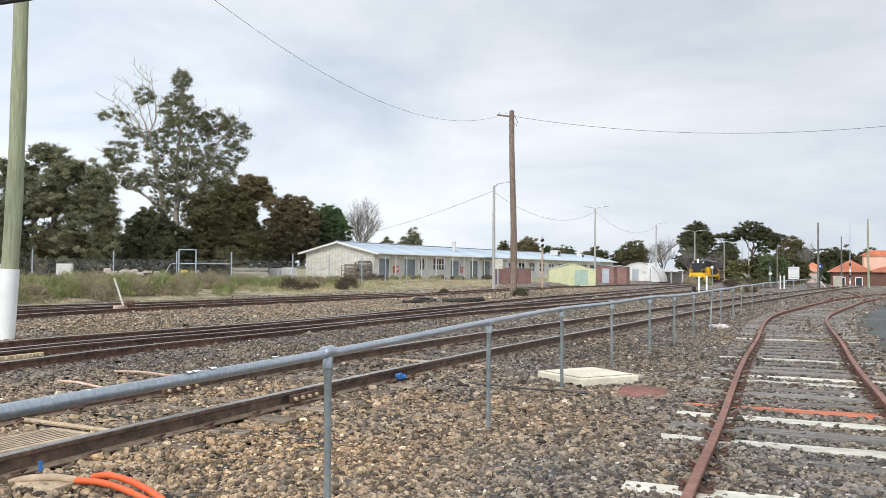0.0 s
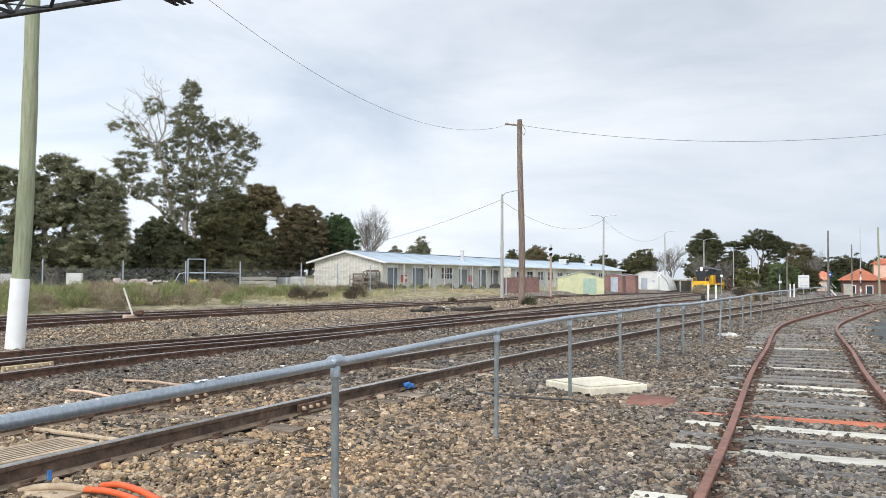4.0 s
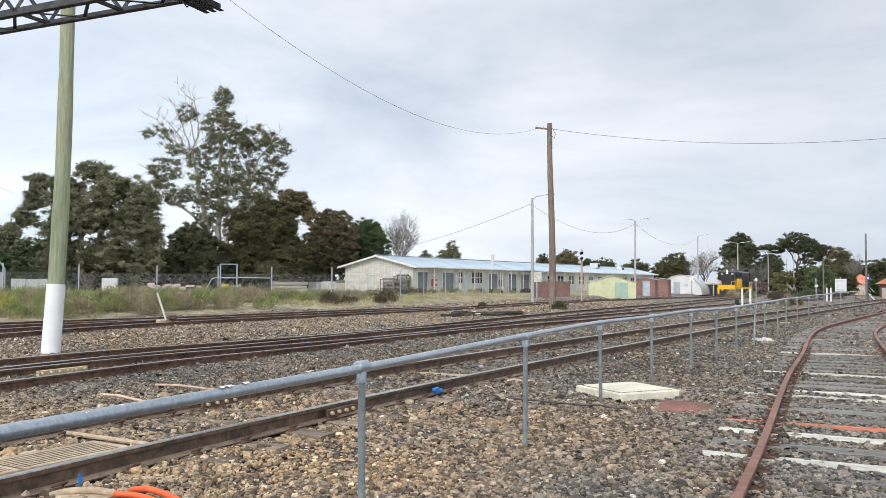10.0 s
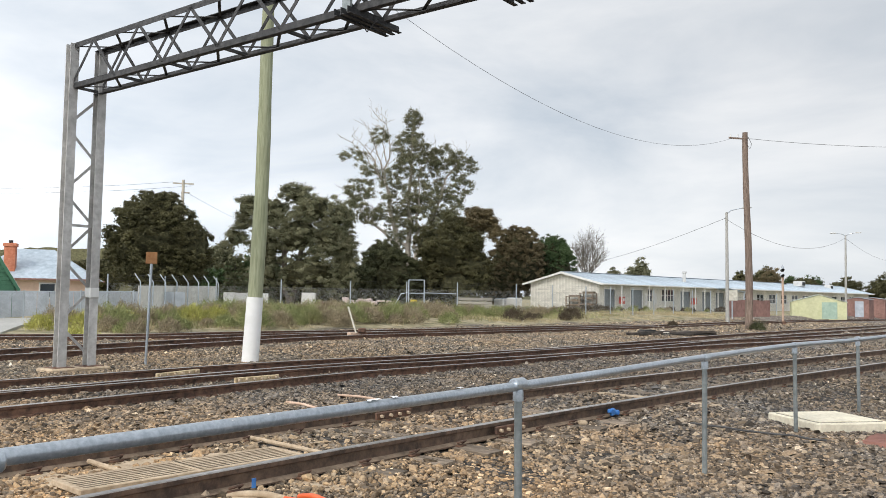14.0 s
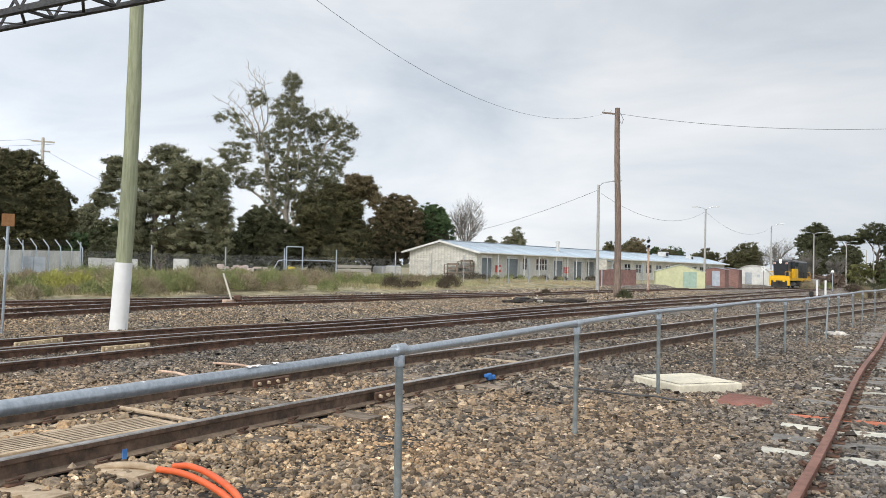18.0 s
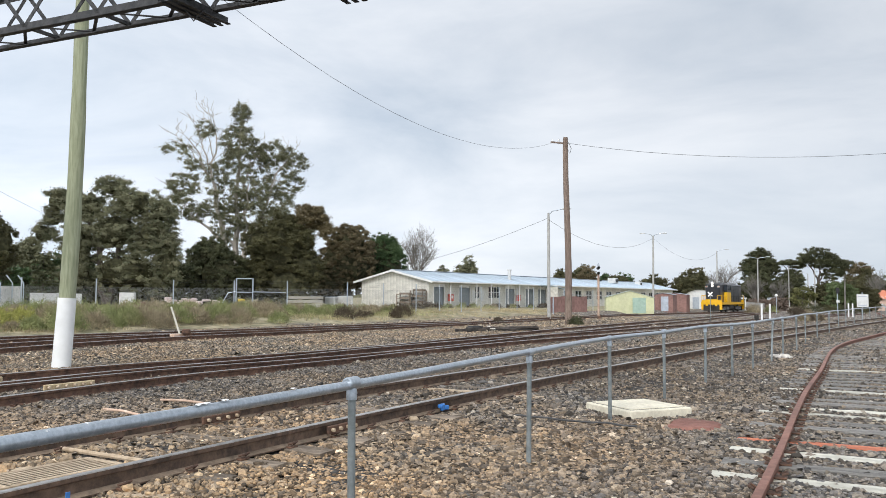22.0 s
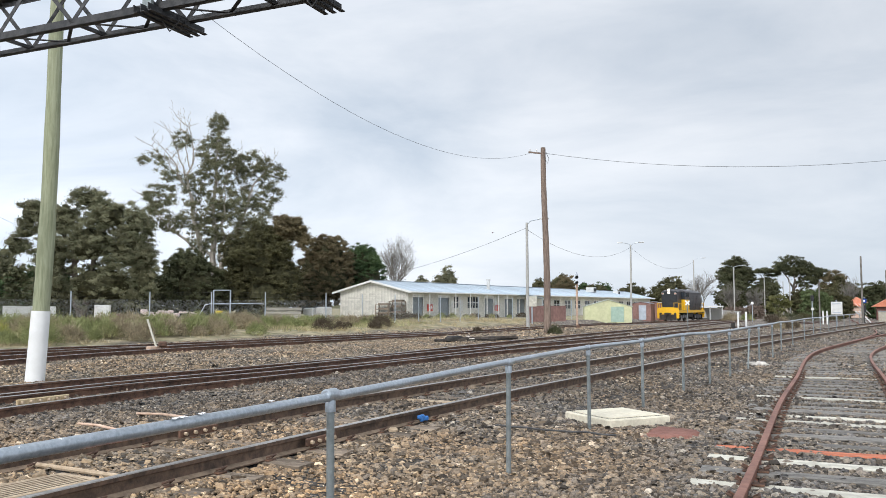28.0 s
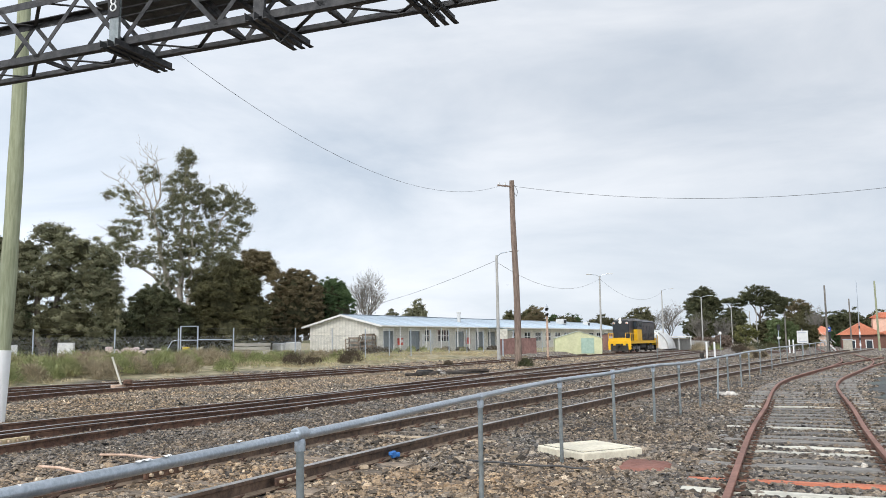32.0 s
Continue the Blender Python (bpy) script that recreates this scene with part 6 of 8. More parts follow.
def stones(r0, r1, density, size, shape, faces, seed):
    rng = np.random.default_rng(seed)
    a0, a1 = radians(-48), radians(33)
    n = int(density * (a1 - a0) / 2 * (r1 * r1 - r0 * r0))
    r = np.sqrt(rng.uniform(r0 * r0, r1 * r1, n))
    a = rng.uniform(a0, a1, n)
    x, y = r * np.sin(a), r * np.cos(a)
    s = (x + 12.4) * -0.8958 + (y - 27.4) * 0.4445
    keep = s < 4.4 + 0.42 * np.clip(-((x + 12.4) * 0.4445 + (y - 27.4) * 0.8958), 0, 30)
    # the sealed yard and the ground kept clear along the sleepers
    for px, py, h, clear in SLEEPER_BOXES:
        if math.hypot(px, py) > r1 + 3:
            continue
        dx, dy = x - px, y - py
        u, w = dx * math.cos(h) + dy * math.sin(h), -dx * math.sin(h) + dy * math.cos(h)
        keep &= ~((np.abs(u) < 0.14) & (np.abs(w) < 1.36) & (rng.random(n) < clear))
    for ctrl, half in ((TRACK_A, 0.835), (TRACK_B, 0.835), (TRACK_B2, 0.835), (TRACK_C, 0.835), (TRACK_D, 0.835), (TRACK_R, 0.835)):
        for side in (-half, half):
            for p in offset(spline(ctrl, 0.3), side):
                if math.hypot(p.x, p.y) < r1 + 1:
                    keep &= (x - p.x) ** 2 + (y - p.y) ** 2 > 0.095**2
    line = spline(TRACK_R, 0.8)
    for a_, b_ in zip(line, line[1:]):
        d = b_ - a_
        al = ((x - a_.x) * d.x + (y - a_.y) * d.y) / d.length
        ri = ((x - a_.x) * d.y - (y - a_.y) * d.x) / d.length
        keep &= ~((al >= 0) & (al <= d.length) & (ri > 1.8 + 0.2 * np.sin(y * 2)))
    x, y = x[keep], y[keep]
    n = len(x)
    k = len(shape)
    v = shape[None] * (1 + rng.uniform(-0.3, 0.3, (n, k, 1)))
    if k == 12:  # broken stone has flat faces
        lim = rng.uniform(0.5, 0.95, (n, 1, 3))
        v = np.clip(v, -lim, lim) * 1.16
    sc = size * rng.lognormal(0, 0.33, (n, 1)) * np.stack([rng.uniform(0.8, 1.5, n), rng.uniform(0.7, 1.1, n), rng.uniform(0.45, 0.85, n)], -1)
    v = v * sc[:, None]
    tilt, turn = rng.normal(scale=0.45, size=n), rng.random(n) * 2 * math.pi
    ct, st, cz, sz = np.cos(tilt), np.sin(tilt), np.cos(turn), np.sin(turn)
    vx, vy, vz = v[..., 0], v[..., 1], v[..., 2]
    vx, vz = vx * ct[:, None] + vz * st[:, None], -vx * st[:, None] + vz * ct[:, None]
    vx, vy = vx * cz[:, None] - vy * sz[:, None], vx * sz[:, None] + vy * cz[:, None]
    z = ground_z(x, y) + sc[:, 2] * rng.uniform(0.05, 0.75, n)
    v = np.stack([vx + x[:, None], vy + y[:, None], vz + z[:, None]], -1).reshape(-1, 3)
    f = (np.arange(n)[:, None, None] * k + faces[None]).reshape(-1, 3)
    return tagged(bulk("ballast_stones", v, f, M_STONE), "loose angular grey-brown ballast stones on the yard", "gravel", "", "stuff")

# ---- long low workshop building ----
BX = Vector((0.518, 0.8554, 0))  # along the front wall
BY = Vector((-0.8554, 0.518, 0))  # from the front to the back
BM = Matrix((BX, BY, Vector((0, 0, 1)))).transposed().to_4x4()
B0 = Matrix.Translation((-5.81, 83.87, 0.3)) @ BM
B_LEN, B_WID, B_EAVE, B_RIDGE = 76.0, 9.0, 3.04, 4.1


def wall_with_holes(length, height, thick, holes, axis_m, material, name, parent):
    """A wall along x with rectangular openings (x0, x1, z0, z1) cut through it."""
    xs = sorted({0.0, length, *[a for h in holes for a in h[:2]]})
    for a, b in zip(xs, xs[1:]):
        zs = [(0.0, height)]
        for h in holes:
            if h[0] <= a + 1e-6 and h[1] >= b - 1e-6:
                zs = [q for z0, z1 in zs for q in ((z0, min(z1, h[2])), (max(z0, h[3]), z1)) if q[1] - q[0] > 0.01]
        for z0, z1 in zs:
            m = Mesh().box(((a + b) / 2, thick / 2, (z0 + z1) / 2), (b - a, thick, z1 - z0))
            m.v = [tuple(axis_m @ Vector(p)) for p in m.v]
            part(name, m, material, parent)


def window(parent, x, z, w, h, at, cols=2, rows=2, open_pane=False):
    m = Mesh()
    t = 0.06
    for i in range(cols + 1):
        m.box((x + w * i / cols, 0.02, z + h / 2), (t, 0.08, h + t))
    for j in range(rows + 1):
        m.box((x + w / 2, 0.02, z + h * j / rows), (w + t, 0.075, t))
    m.v = [tuple(at @ Vector(p)) for p in m.v]
    win = part("window_frame", m, M_FASCIA, parent)
    g = Mesh().box((x + w / 2, 0.06, z + h / 2), (w, 0.012, h))
    g.v = [tuple(at @ Vector(p)) for p in g.v]
    part("pane", g, M_GLASS, win)
    return win


def workshop():
    base = thing("workshop_building", B0, "long low cream blockwork workshop with a pale metal roof", "building")
    doors = [(0.86, 2.72), (5.68, 7.88), (15.8, 17.9), (20.8, 22.9), (24.1, 26.2)]
    wins = [(8.95, 9.95, 1.2, 2.5), (11.85, 14.4, 1.2, 2.5)] + [(28.0 + 3.6 * k, 30.0 + 3.6 * k, 1.1, 2.3) for k in range(12)]
    holes = [(a, b, 0.0, 2.35) for a, b in doors] + wins
    eye = Matrix()
    wall_with_holes(B_LEN, B_EAVE, 0.2, holes, eye, M_BLOCK, "front_wall", base)
    back = Matrix.Translation((0, B_WID - 0.2, 0))
    wall_with_holes(B_LEN, B_EAVE, 0.2, [], back, M_BLOCK, "back_wall", base)
    for name, x in (("gable_wall", 0.1), ("end_wall", B_LEN - 0.1)):
        poly = [(0.2, 0), (B_WID - 0.2, 0), (B_WID - 0.2, B_EAVE), (B_WID / 2, B_RIDGE - 0.12), (0.2, B_EAVE)]
        m = Mesh().prism(poly, 0.2, Matrix.Translation((x, 0, 0)) @ Matrix.Rotation(math.pi / 2, 4, "Z"))
        gable = part(name, m, M_BLOCK, base)
        if name == "gable_wall":
            for j in range(1, 20):  # block courses stand a hair proud, their joints recessed
                z = j * 0.2
                half = (B_WID / 2 - 0.25) if z < B_EAVE else max(0.0, (B_RIDGE - 0.15 - z) / (B_RIDGE - B_EAVE) * (B_WID / 2 - 0.2))
                if half > 0.3:
                    n = int(half * 2 / 0.4)
                    for i in range(n):
                        y = B_WID / 2 - half + (i + 0.5) * half * 2 / n
                        ob = new("block", BLOCKS[j % 2])
                        ob.parent = gable
                        ob.matrix_basis = Matrix.Translation((-0.004, y, z - 0.1)) @ Matrix.Diagonal((1, half * 2 / n / 0.4, 1, 1))
    for a, b in doors:
        d = part("door", Mesh().box(((a + b) / 2, 0.12, 1.175), (b - a, 0.05, 2.35)), M_DOOR, base)
        for k in range(1, 10):
            part("door_slat", Mesh().box(((a + b) / 2, 0.088, 0.22 * k), (b - a - 0.02, 0.016, 0.17), bev=0.006), M_DOOR, d)
        part("door_frame", Mesh().box((a - 0.04, 0.06, 1.12), (0.08, 0.16, 2.4)).box((b + 0.04, 0.06, 1.12), (0.08, 0.16, 2.4)).box(((a + b) / 2, 0.06, 2.5), (b - a + 0.16, 0.16, 0.3)), M_FASCIA, d)
    for x0, x1, z0, z1 in wins:
        window(base, x0, z0, x1 - x0, z1 - z0, Matrix.Translation((0, 0.05, 0)), 4 if x1 - x0 > 2 else 2, 2)
    part("wall_panel", Mesh().box((8.6, -0.012, 1.4), (0.5, 0.03, 1.3), bev=0.005).box((10.5, -0.012, 1.5), (0.5, 0.03, 1.2), bev=0.005), M_WHITESHEET, base, "white wall panels")
    # roof in long metal sheets
    over = 0.75
    slope = math.atan2(B_RIDGE - B_EAVE, B_WID / 2)
    run = (B_WID / 2 + over) / math.cos(slope)
    roof = part("roof", Mesh().box((B_LEN / 2, B_WID / 2, B_RIDGE - 0.02), (B_LEN + 1.0, 0.3, 0.08), bev=0.02), M_ROOFMETAL, base, "pale blue-grey metal roof")
    sheet = Mesh()
    prof = [(-0.4, 0.0)]
    for k in range(4):
        x = k * 0.2 - 0.3
        prof += [(x - 0.03, 0.0), (x - 0.015, 0.035), (x + 0.015, 0.035), (x + 0.03, 0.0)]
    prof += [(0.398, 0.0), (0.398, -0.012), (-0.4, -0.012)]
    sheet.prism(prof[::-1], run)
    data = sheet.data("roof_sheet", M_ROOFMETAL)
    for face in (1, -1):
        for k in range(int((B_LEN + 0.9) / 0.8)):
            ob = new("roof_sheet", data)
            ob.parent = roof
            mid = Vector((k * 0.8 + 0.0, B_WID / 2 - face * (B_WID / 2 + over) / 2, B_RIDGE - (B_WID / 2 + over) / 2 * math.tan(slope) + 0.02))
            ob.matrix_basis = Matrix.Translation(mid) @ Matrix.Rotation(face * slope, 4, "X")
    ze = B_RIDGE - (B_WID / 2 + over) * math.tan(slope)
    part("gutter", Mesh().box((B_LEN / 2, -over - 0.02, ze - 0.02), (B_LEN + 0.9, 0.1, 0.14), bev=0.02), M_FASCIA, base)
    for face in (1, -1):
        p = Vector((-0.5, B_WID / 2, B_RIDGE - 0.05))
        q = Vector((-0.5, B_WID / 2 - face * (B_WID / 2 + over), ze - 0.04))
        part("barge_board", Mesh().beam(p, q, 0.05, 0.2), M_FASCIA, base)
    part("soffit", Mesh().box((B_LEN / 2, -over / 2, ze + 0.02), (B_LEN + 0.4, over - 0.1, 0.02)), M_FASCIA, base)
    # ridge vent, flue and roof coolers
    part("flue", Mesh().tube([(20.2, 2.0, B_RIDGE - 1.0), (20.2, 2.0, B_RIDGE + 0.55)], 0.22, 12).tube([(20.2, 2.0, B_RIDGE + 0.5), (20.2, 2.0, B_RIDGE + 0.7)], 0.28, 12), M_WHITESHEET, base, "pale metal flue", smooth=True)
    for x, w, dz in ((54.8, 1.3, 0.0), (66.0, 1.0, -0.35)):
        c = part("roof_cooler", Mesh().box((x, 2.6, B_RIDGE + dz), (w, w, 0.8), bev=0.06), M_WHITESHEET, base, "white rooftop air cooler")
        part("grille", Mesh().box((x, 2.6 - w / 2 - 0.01, B_RIDGE + dz), (w * 0.75, 0.03, 0.5)), M_DARK, c)
        part("plinth", Mesh().box((x, 2.6, B_RIDGE - 0.6), (w * 0.8, w * 0.8, 0.45)), M_GALV, c)
    part("ridge_cap", Mesh().box((B_LEN / 2, B_WID / 2, B_RIDGE + 0.07), (B_LEN + 1.0, 0.5, 0.05), bev=0.02), M_GREYSHEET, base)
    # small porch at the fifth door
    part("porch_roof", Mesh().beam((22.6, -1.4, 2.86), (27.4, -1.4, 2.45), 2.0, 0.06), M_ROOFMETAL, base, "small sloping porch roof")
    for x in (24.0, 27.0):
        part("porch_post", Mesh().box((x, -2.1, 1.2), (0.08, 0.08, 2.4)), M_FASCIA, base)
    for x in (3.0, 8.2, 11.4, 15.2, 18.0, 20.2, 23.4):
        part("eave_post", Mesh().box((x, -over + 0.08, ze / 2), (0.09, 0.09, ze)), M_FASCIA, base, "slim white eave post")
    return base


def block_shape(k):
    return Mesh().box((0, 0, 0), (0.012, 0.397, 0.197)).data("block", M_BLOCK)


BLOCKS = [block_shape(0), block_shape(1)]


def at_building(x, y, z):
    return B0 @ Matrix.Translation((x, y, z))


def building_things():
    for x in (3.8, 18.6):
        b = thing("red_wall_box", at_building(x, -0.15, 1.25), "red metal box fixed to the blockwork wall", "wall box", "red wall boxes")
        part("body", Mesh().box((0, 0, 0), (0.75, 0.28, 0.75), bev=0.03), M_REDBOX, b)
        part("label_plate", Mesh().box((0.08, -0.15, 0.05), (0.3, 0.012, 0.3)), M_WHITESHEET, b, "pale label plate")
    for k, (y, h) in enumerate(((0.95, 1.95), (2.7, 1.6))):
        rack = thing("timber_rack", at_building(-0.6, y, 0), "weathered open timber rack holding boards", "rack", "racks by the gable wall")
        for yy in (-0.8, 0.8):
            for xx in (-0.3, 0.3):
                part("upright", Mesh().box((xx, yy, h / 2), (0.09, 0.09, h)), M_SLEEPER, rack)
        for j in range(4):
            z = 0.15 + j * (h - 0.2) / 3
            s = part("shelf", Mesh().box((0, 0, z), (0.6, 1.74, 0.07), bev=0.01), M_SLEEPER, rack)
            part("stacked_boards", Mesh().box((0.02, -0.1, z + 0.1), (0.46, 1.3, 0.16), bev=0.01), M_SLEEPER, s)
    for k, (x, y, sx, sy, h) in enumerate(((-2.0, 9.6, 1.0, 1.5, 1.3), (-2.2, 11.3, 0.9, 1.4, 1.2))):
        w = thing("white_tank", at_building(x, y, 0), "pale metal tank standing by the fence", "tank", "pale tanks")
        part("body", Mesh().box((0, 0, h / 2), (sx, sy, h), bev=0.08), M_WHITESHEET, w)
        part("lid", Mesh().box((0, 0, h + 0.03), (sx * 0.8, sy * 0.8, 0.06), bev=0.02), M_GREYSHEET, w)


# ---- sheds ----


def gable_shed(name, at, w, d, h, ridge, wall, roof, label, door=None, stripe=None):
    """A small sheet-metal shed; x is its width, y its depth, the door on the front at -y."""
    base = thing(name, at, label, "shed")
    t = 0.05
    for sx in (-1, 1):
        part("side_wall", Mesh().box((sx * (w / 2 - t / 2), 0, h / 2 - 0.25), (t, d - 2 * t, h + 0.5)), wall, base)
    for sy in (-1, 1):
        poly = [(-w / 2, -0.5), (w / 2, -0.5), (w / 2, h), (0, ridge), (-w / 2, h)]
        part("end_wall", Mesh().prism(poly, t, Matrix.Translation((0, sy * (d / 2 - t / 2), 0))), wall, base)
    sl = math.atan2(ridge - h, w / 2)
    for sx in (-1, 1):
        m = Mesh()
        run = (w / 2 + 0.12) / math.cos(sl)
        rot = Matrix.Rotation(sx * sl, 3, "Y")
        m.box((sx * (w / 4 + 0.03), 0, (h + ridge) / 2 + 0.03), (run, d + 0.2, 0.03), m=rot)
        part("roof_sheet", m, roof, base)
    n = int(w / 0.3)
    for k in range(n):
        part("rib", Mesh().box((-w / 2 + (k + 0.5) * w / n, -d / 2 - 0.012, h / 2 - 0.2), (0.035, 0.025, h + 0.38)), stripe or wall, base)
    if door:
        dd = part("door", Mesh().box((door[0], -d / 2 - 0.03, door[2] / 2), (door[1], 0.03, door[2])), door[3], base)
        part("handle", Mesh().box((door[0] + door[1] * 0.4, -d / 2 - 0.06, door[2] * 0.5), (0.04, 0.04, 0.15)), M_GALV, dd)
    return base


def build_sheds():
    face = Matrix.Rotation(radians(-22), 4, "Z")
    gable_shed("garden_shed", Matrix.Translation((15.3, 88.6, 0.06)) @ Matrix.Rotation(radians(-6), 4, "Z"), 4.9, 4.2, 1.6, 2.3, M_YELLOWSHED, M_SHEDROOF, "pale yellow and green sheet-metal garden shed", (0.95, 1.35, 1.6, M_SHEDGREEN))
    gable_shed("lean_to_shed", Matrix.Translation((22.4, 103.5, 0.05)) @ face, 2.4, 3.0, 2.0, 2.2, M_REDFENCE, M_GREYSHEET, "red-brown metal shed behind the yellow one", (0.2, 0.9, 1.8, M_GREYSHEET))
    gable_shed("lean_to_shed", Matrix.Translation((25.4, 110.5, 0.02)) @ face, 3.0, 3.0, 2.1, 2.3, M_REDFENCE, M_GREYSHEET, "red-brown metal shed beside the arched store", None)
    # arched store
    base = thing("arched_store", Matrix.Translation((35.6, 135.5, -0.15)) @ Matrix.Rotation(radians(-25), 4, "Z"), "white half-round metal storage shed", "shed")
    r, d = 3.15, 7.5
    arc = [(r * 1.08 * math.cos(a), r * math.sin(a)) for a in [math.pi * k / 18 for k in range(19)]]
    inner = [(x * 0.985, z * 0.985) for x, z in arc[::-1]]
    for k in range(7):
        part("arched_sheet", Mesh().prism(arc + inner, d / 7 - 0.03, Matrix.Translation((0, -d / 2 + (k + 0.5) * d / 7, 0))), M_WHITESHEET, base)
    end = part("end_wall", Mesh().prism([(x * 0.98, z * 0.98) for x, z in arc], 0.06, Matrix.Translation((0, -d / 2 + 0.1, 0))), M_WHITESHEET, base)
    part("rim", Mesh().prism([(x * 1.015, z * 1.015) for x, z in arc] + [(x * 0.97, z * 0.97) for x, z in arc[::-1]], 0.16, Matrix.Translation((0, -d / 2 + 0.02, 0))), M_GREYCONC, end, "dark weathered edge of the arch")
    part("door", Mesh().box((-0.6, -d / 2 + 0.03, 1.0), (1.0, 0.05, 2.0)), M_GREYSHEET, end)
    part("vent", Mesh().box((0.9, -d / 2 + 0.03, 1.5), (0.5, 0.05, 0.4)), M_GREYSHEET, end)
    part("back_wall", Mesh().prism([(x * 0.98, z * 0.98) for x, z in arc], 0.06, Matrix.Translation((0, d / 2 - 0.1, 0))), M_WHITESHEET, base)
    # low flat-roofed carport and fence beyond
    base = thing("carport", Matrix.Translation((41.2, 138.5, -0.5)) @ Matrix.Rotation(radians(-18), 4, "Z"), "low pale flat-roofed carport", "carport")
    part("roof", Mesh().box((0, 0, 2.25), (4.2, 4.0, 0.22), bev=0.03), M_WHITESHEET, base)
    for x in (-1.9, 0, 1.9):
        for y in (-1.8, 1.8):
            part("post", Mesh().box((x, y, 1.08), (0.12, 0.12, 2.16)), M_WHITESHEET, base)
    part("back_panel", Mesh().box((0, 1.86, 1.0), (3.6, 0.05, 1.9)), M_GREYCONC, base)
    fence = thing("paling_fence", (0, 0, 0), "grey weathered paling fence beyond the carport", "fence")
    for k in range(70):
        p = Vector((43.8, 141.5, -0.6)).lerp(Vector((56.0, 163.0, -0.9)), k / 69)
        part("paling", Mesh().box(p + Vector((0, 0, 0.85)), (0.3, 0.03, 1.7 + 0.05 * math.sin(k * 1.7)), radians(50)), M_GREYCONC, fence)


# ---- fences on the bank ----


def chain_fence():
    base = thing("chain_link_fence", (0, 0, 0), "chain-link fence on thin grey posts with barbed strands", "fence")
    run = [(-29.5, 39.0), (-26.4, 45.2), (-23.5, 48.2), (-19.6, 50.4), (-16.1, 51.6), (-12.9, 52.6), (-9.4, 55.2), (-5.2, 61.0), (-2.0, 67.0), (1.2, 73.0), (4.6, 79.0), (8.0, 84.0), (11.5, 88.5)]
    for i, (x, y) in enumerate(run):
        g = float(ground_z(x, y))
        part("post", Mesh().tube([(x, y, g - 0.2), (x, y, g + 2.15)], 0.042, 8), M_GALV, base, smooth=True)
        if i:
            p, q = Vector((*run[i - 1], float(ground_z(*run[i - 1])))), Vector((x, y, g))
            n = max(1, int((q - p).length / 3.2))
            for k in range(1, n):
                c = p.lerp(q, k / n)
                part("post", Mesh().tube([c + Vector((0, 0, -0.2)), c + Vector((0, 0, 2.15))], 0.034, 8), M_GALV, base, smooth=True)
            d = (q - p)
            ang = math.atan2(d.y, d.x)
            part("netting", Mesh().add([(0, 0, 0.05), (d.length, 0, 0.05), (d.length, 0, 1.65), (0, 0, 1.65)], [(0, 1, 2, 3)]), M_NET, base, at=Matrix.Translation(p) @ Matrix.Rotation(ang, 4, "Z"))
            for z in (1.66, 1.82, 1.98, 2.12):
                part("wire", Mesh().tube([p + Vector((0, 0, z)), q + Vector((0, 0, z))], 0.0032, 4), M_WIRE, base)
    # gate
    gate = thing("pipe_gate", (-15.95, 51.55, 0.55), "tall pipe-framed gate in the chain-link fence", "gate")
    for x in (0.0, 1.0):
        part("gate_post", Mesh().tube([(x, 0.25 * x, -0.5), (x, 0.25 * x, 2.15)], 0.045, 10), M_GALV, gate, smooth=True)
    for z in (2.12, 1.25):
        part("gate_bar", Mesh().tube([(0, 0, z), (1.0, 0.25, z)], 0.03, 8), M_GALV, gate, smooth=True)
    part("long_bar", Mesh().tube([(1.0, 0.25, 1.28), (3.0, 0.85, 1.25)], 0.03, 8), M_GALV, gate, smooth=True)
    part("brace", Mesh().tube([(0, 0, 1.3), (-0.5, -0.1, 1.2), (-1.0, -0.2, 0.2)], 0.028, 8), M_GALV, gate, smooth=True)
    part("notice", Mesh().box((0.35, 0.05, 0.62), (0.42, 0.02, 0.42), 0.24), M_YSIGN, gate, "small yellow notice")
    return base


def sheet_fence():
    base = thing("sheet_metal_fence", (0, 0, 0), "white corrugated sheet fence with cranked barbed-wire posts", "fence")
    a, b = Vector((-27.68, 39.2, 0.3)), Vector((-27.85, 47.7, 0.4))
    n = 14
    for k in range(n):
        p, q = a.lerp(b, k / n), a.lerp(b, (k + 1) / n)
        part("sheet", Mesh().beam(p + Vector((0, 0, 0.85)), q + Vector((0, 0, 0.85)), 0.03 + 0.01 * (k % 2), 1.6), M_WHITESHEET, base)
    for k in range(8):
        p = a.lerp(b, k / 7)
        part("post", Mesh().tube([p + Vector((0.12, 0, -0.2)), p + Vector((0.12, 0, 1.85)), p + Vector((-0.25, 0, 2.3))], 0.035, 8), M_GALV, base, smooth=True)
    for j in range(3):
        o = Vector((0.02 - 0.1 * j, 0, 1.95 + 0.13 * j))
        part("wire", Mesh().tube([a + o, b + o], 0.008, 4), M_WIRE, base)
    low = thing("low_wall", (0, 0, 0), "low pale concrete panel wall beyond the sheet fence", "wall")
    for k in range(4):
        p, q = Vector((-27.6, 48.2, 0.4)).lerp(Vector((-26.0, 51.4, 0.4)), k / 4), Vector((-27.6, 48.2, 0.4)).lerp(Vector((-26.0, 51.4, 0.4)), (k + 0.97) / 4)
        part("wall_panel", Mesh().beam(p + Vector((0, 0, 0.62)), q + Vector((0, 0, 0.62)), 0.06, 1.3 - 0.05 * (k % 2)), M_FASCIA, low)
    return base


# ---- houses at the left end ----


M_LAWN = mat("mown_lawn", (0.13, 0.21, 0.05), (0.24, 0.33, 0.10), 9, 0.9, 0.5, 0, 0.8, 0.2)


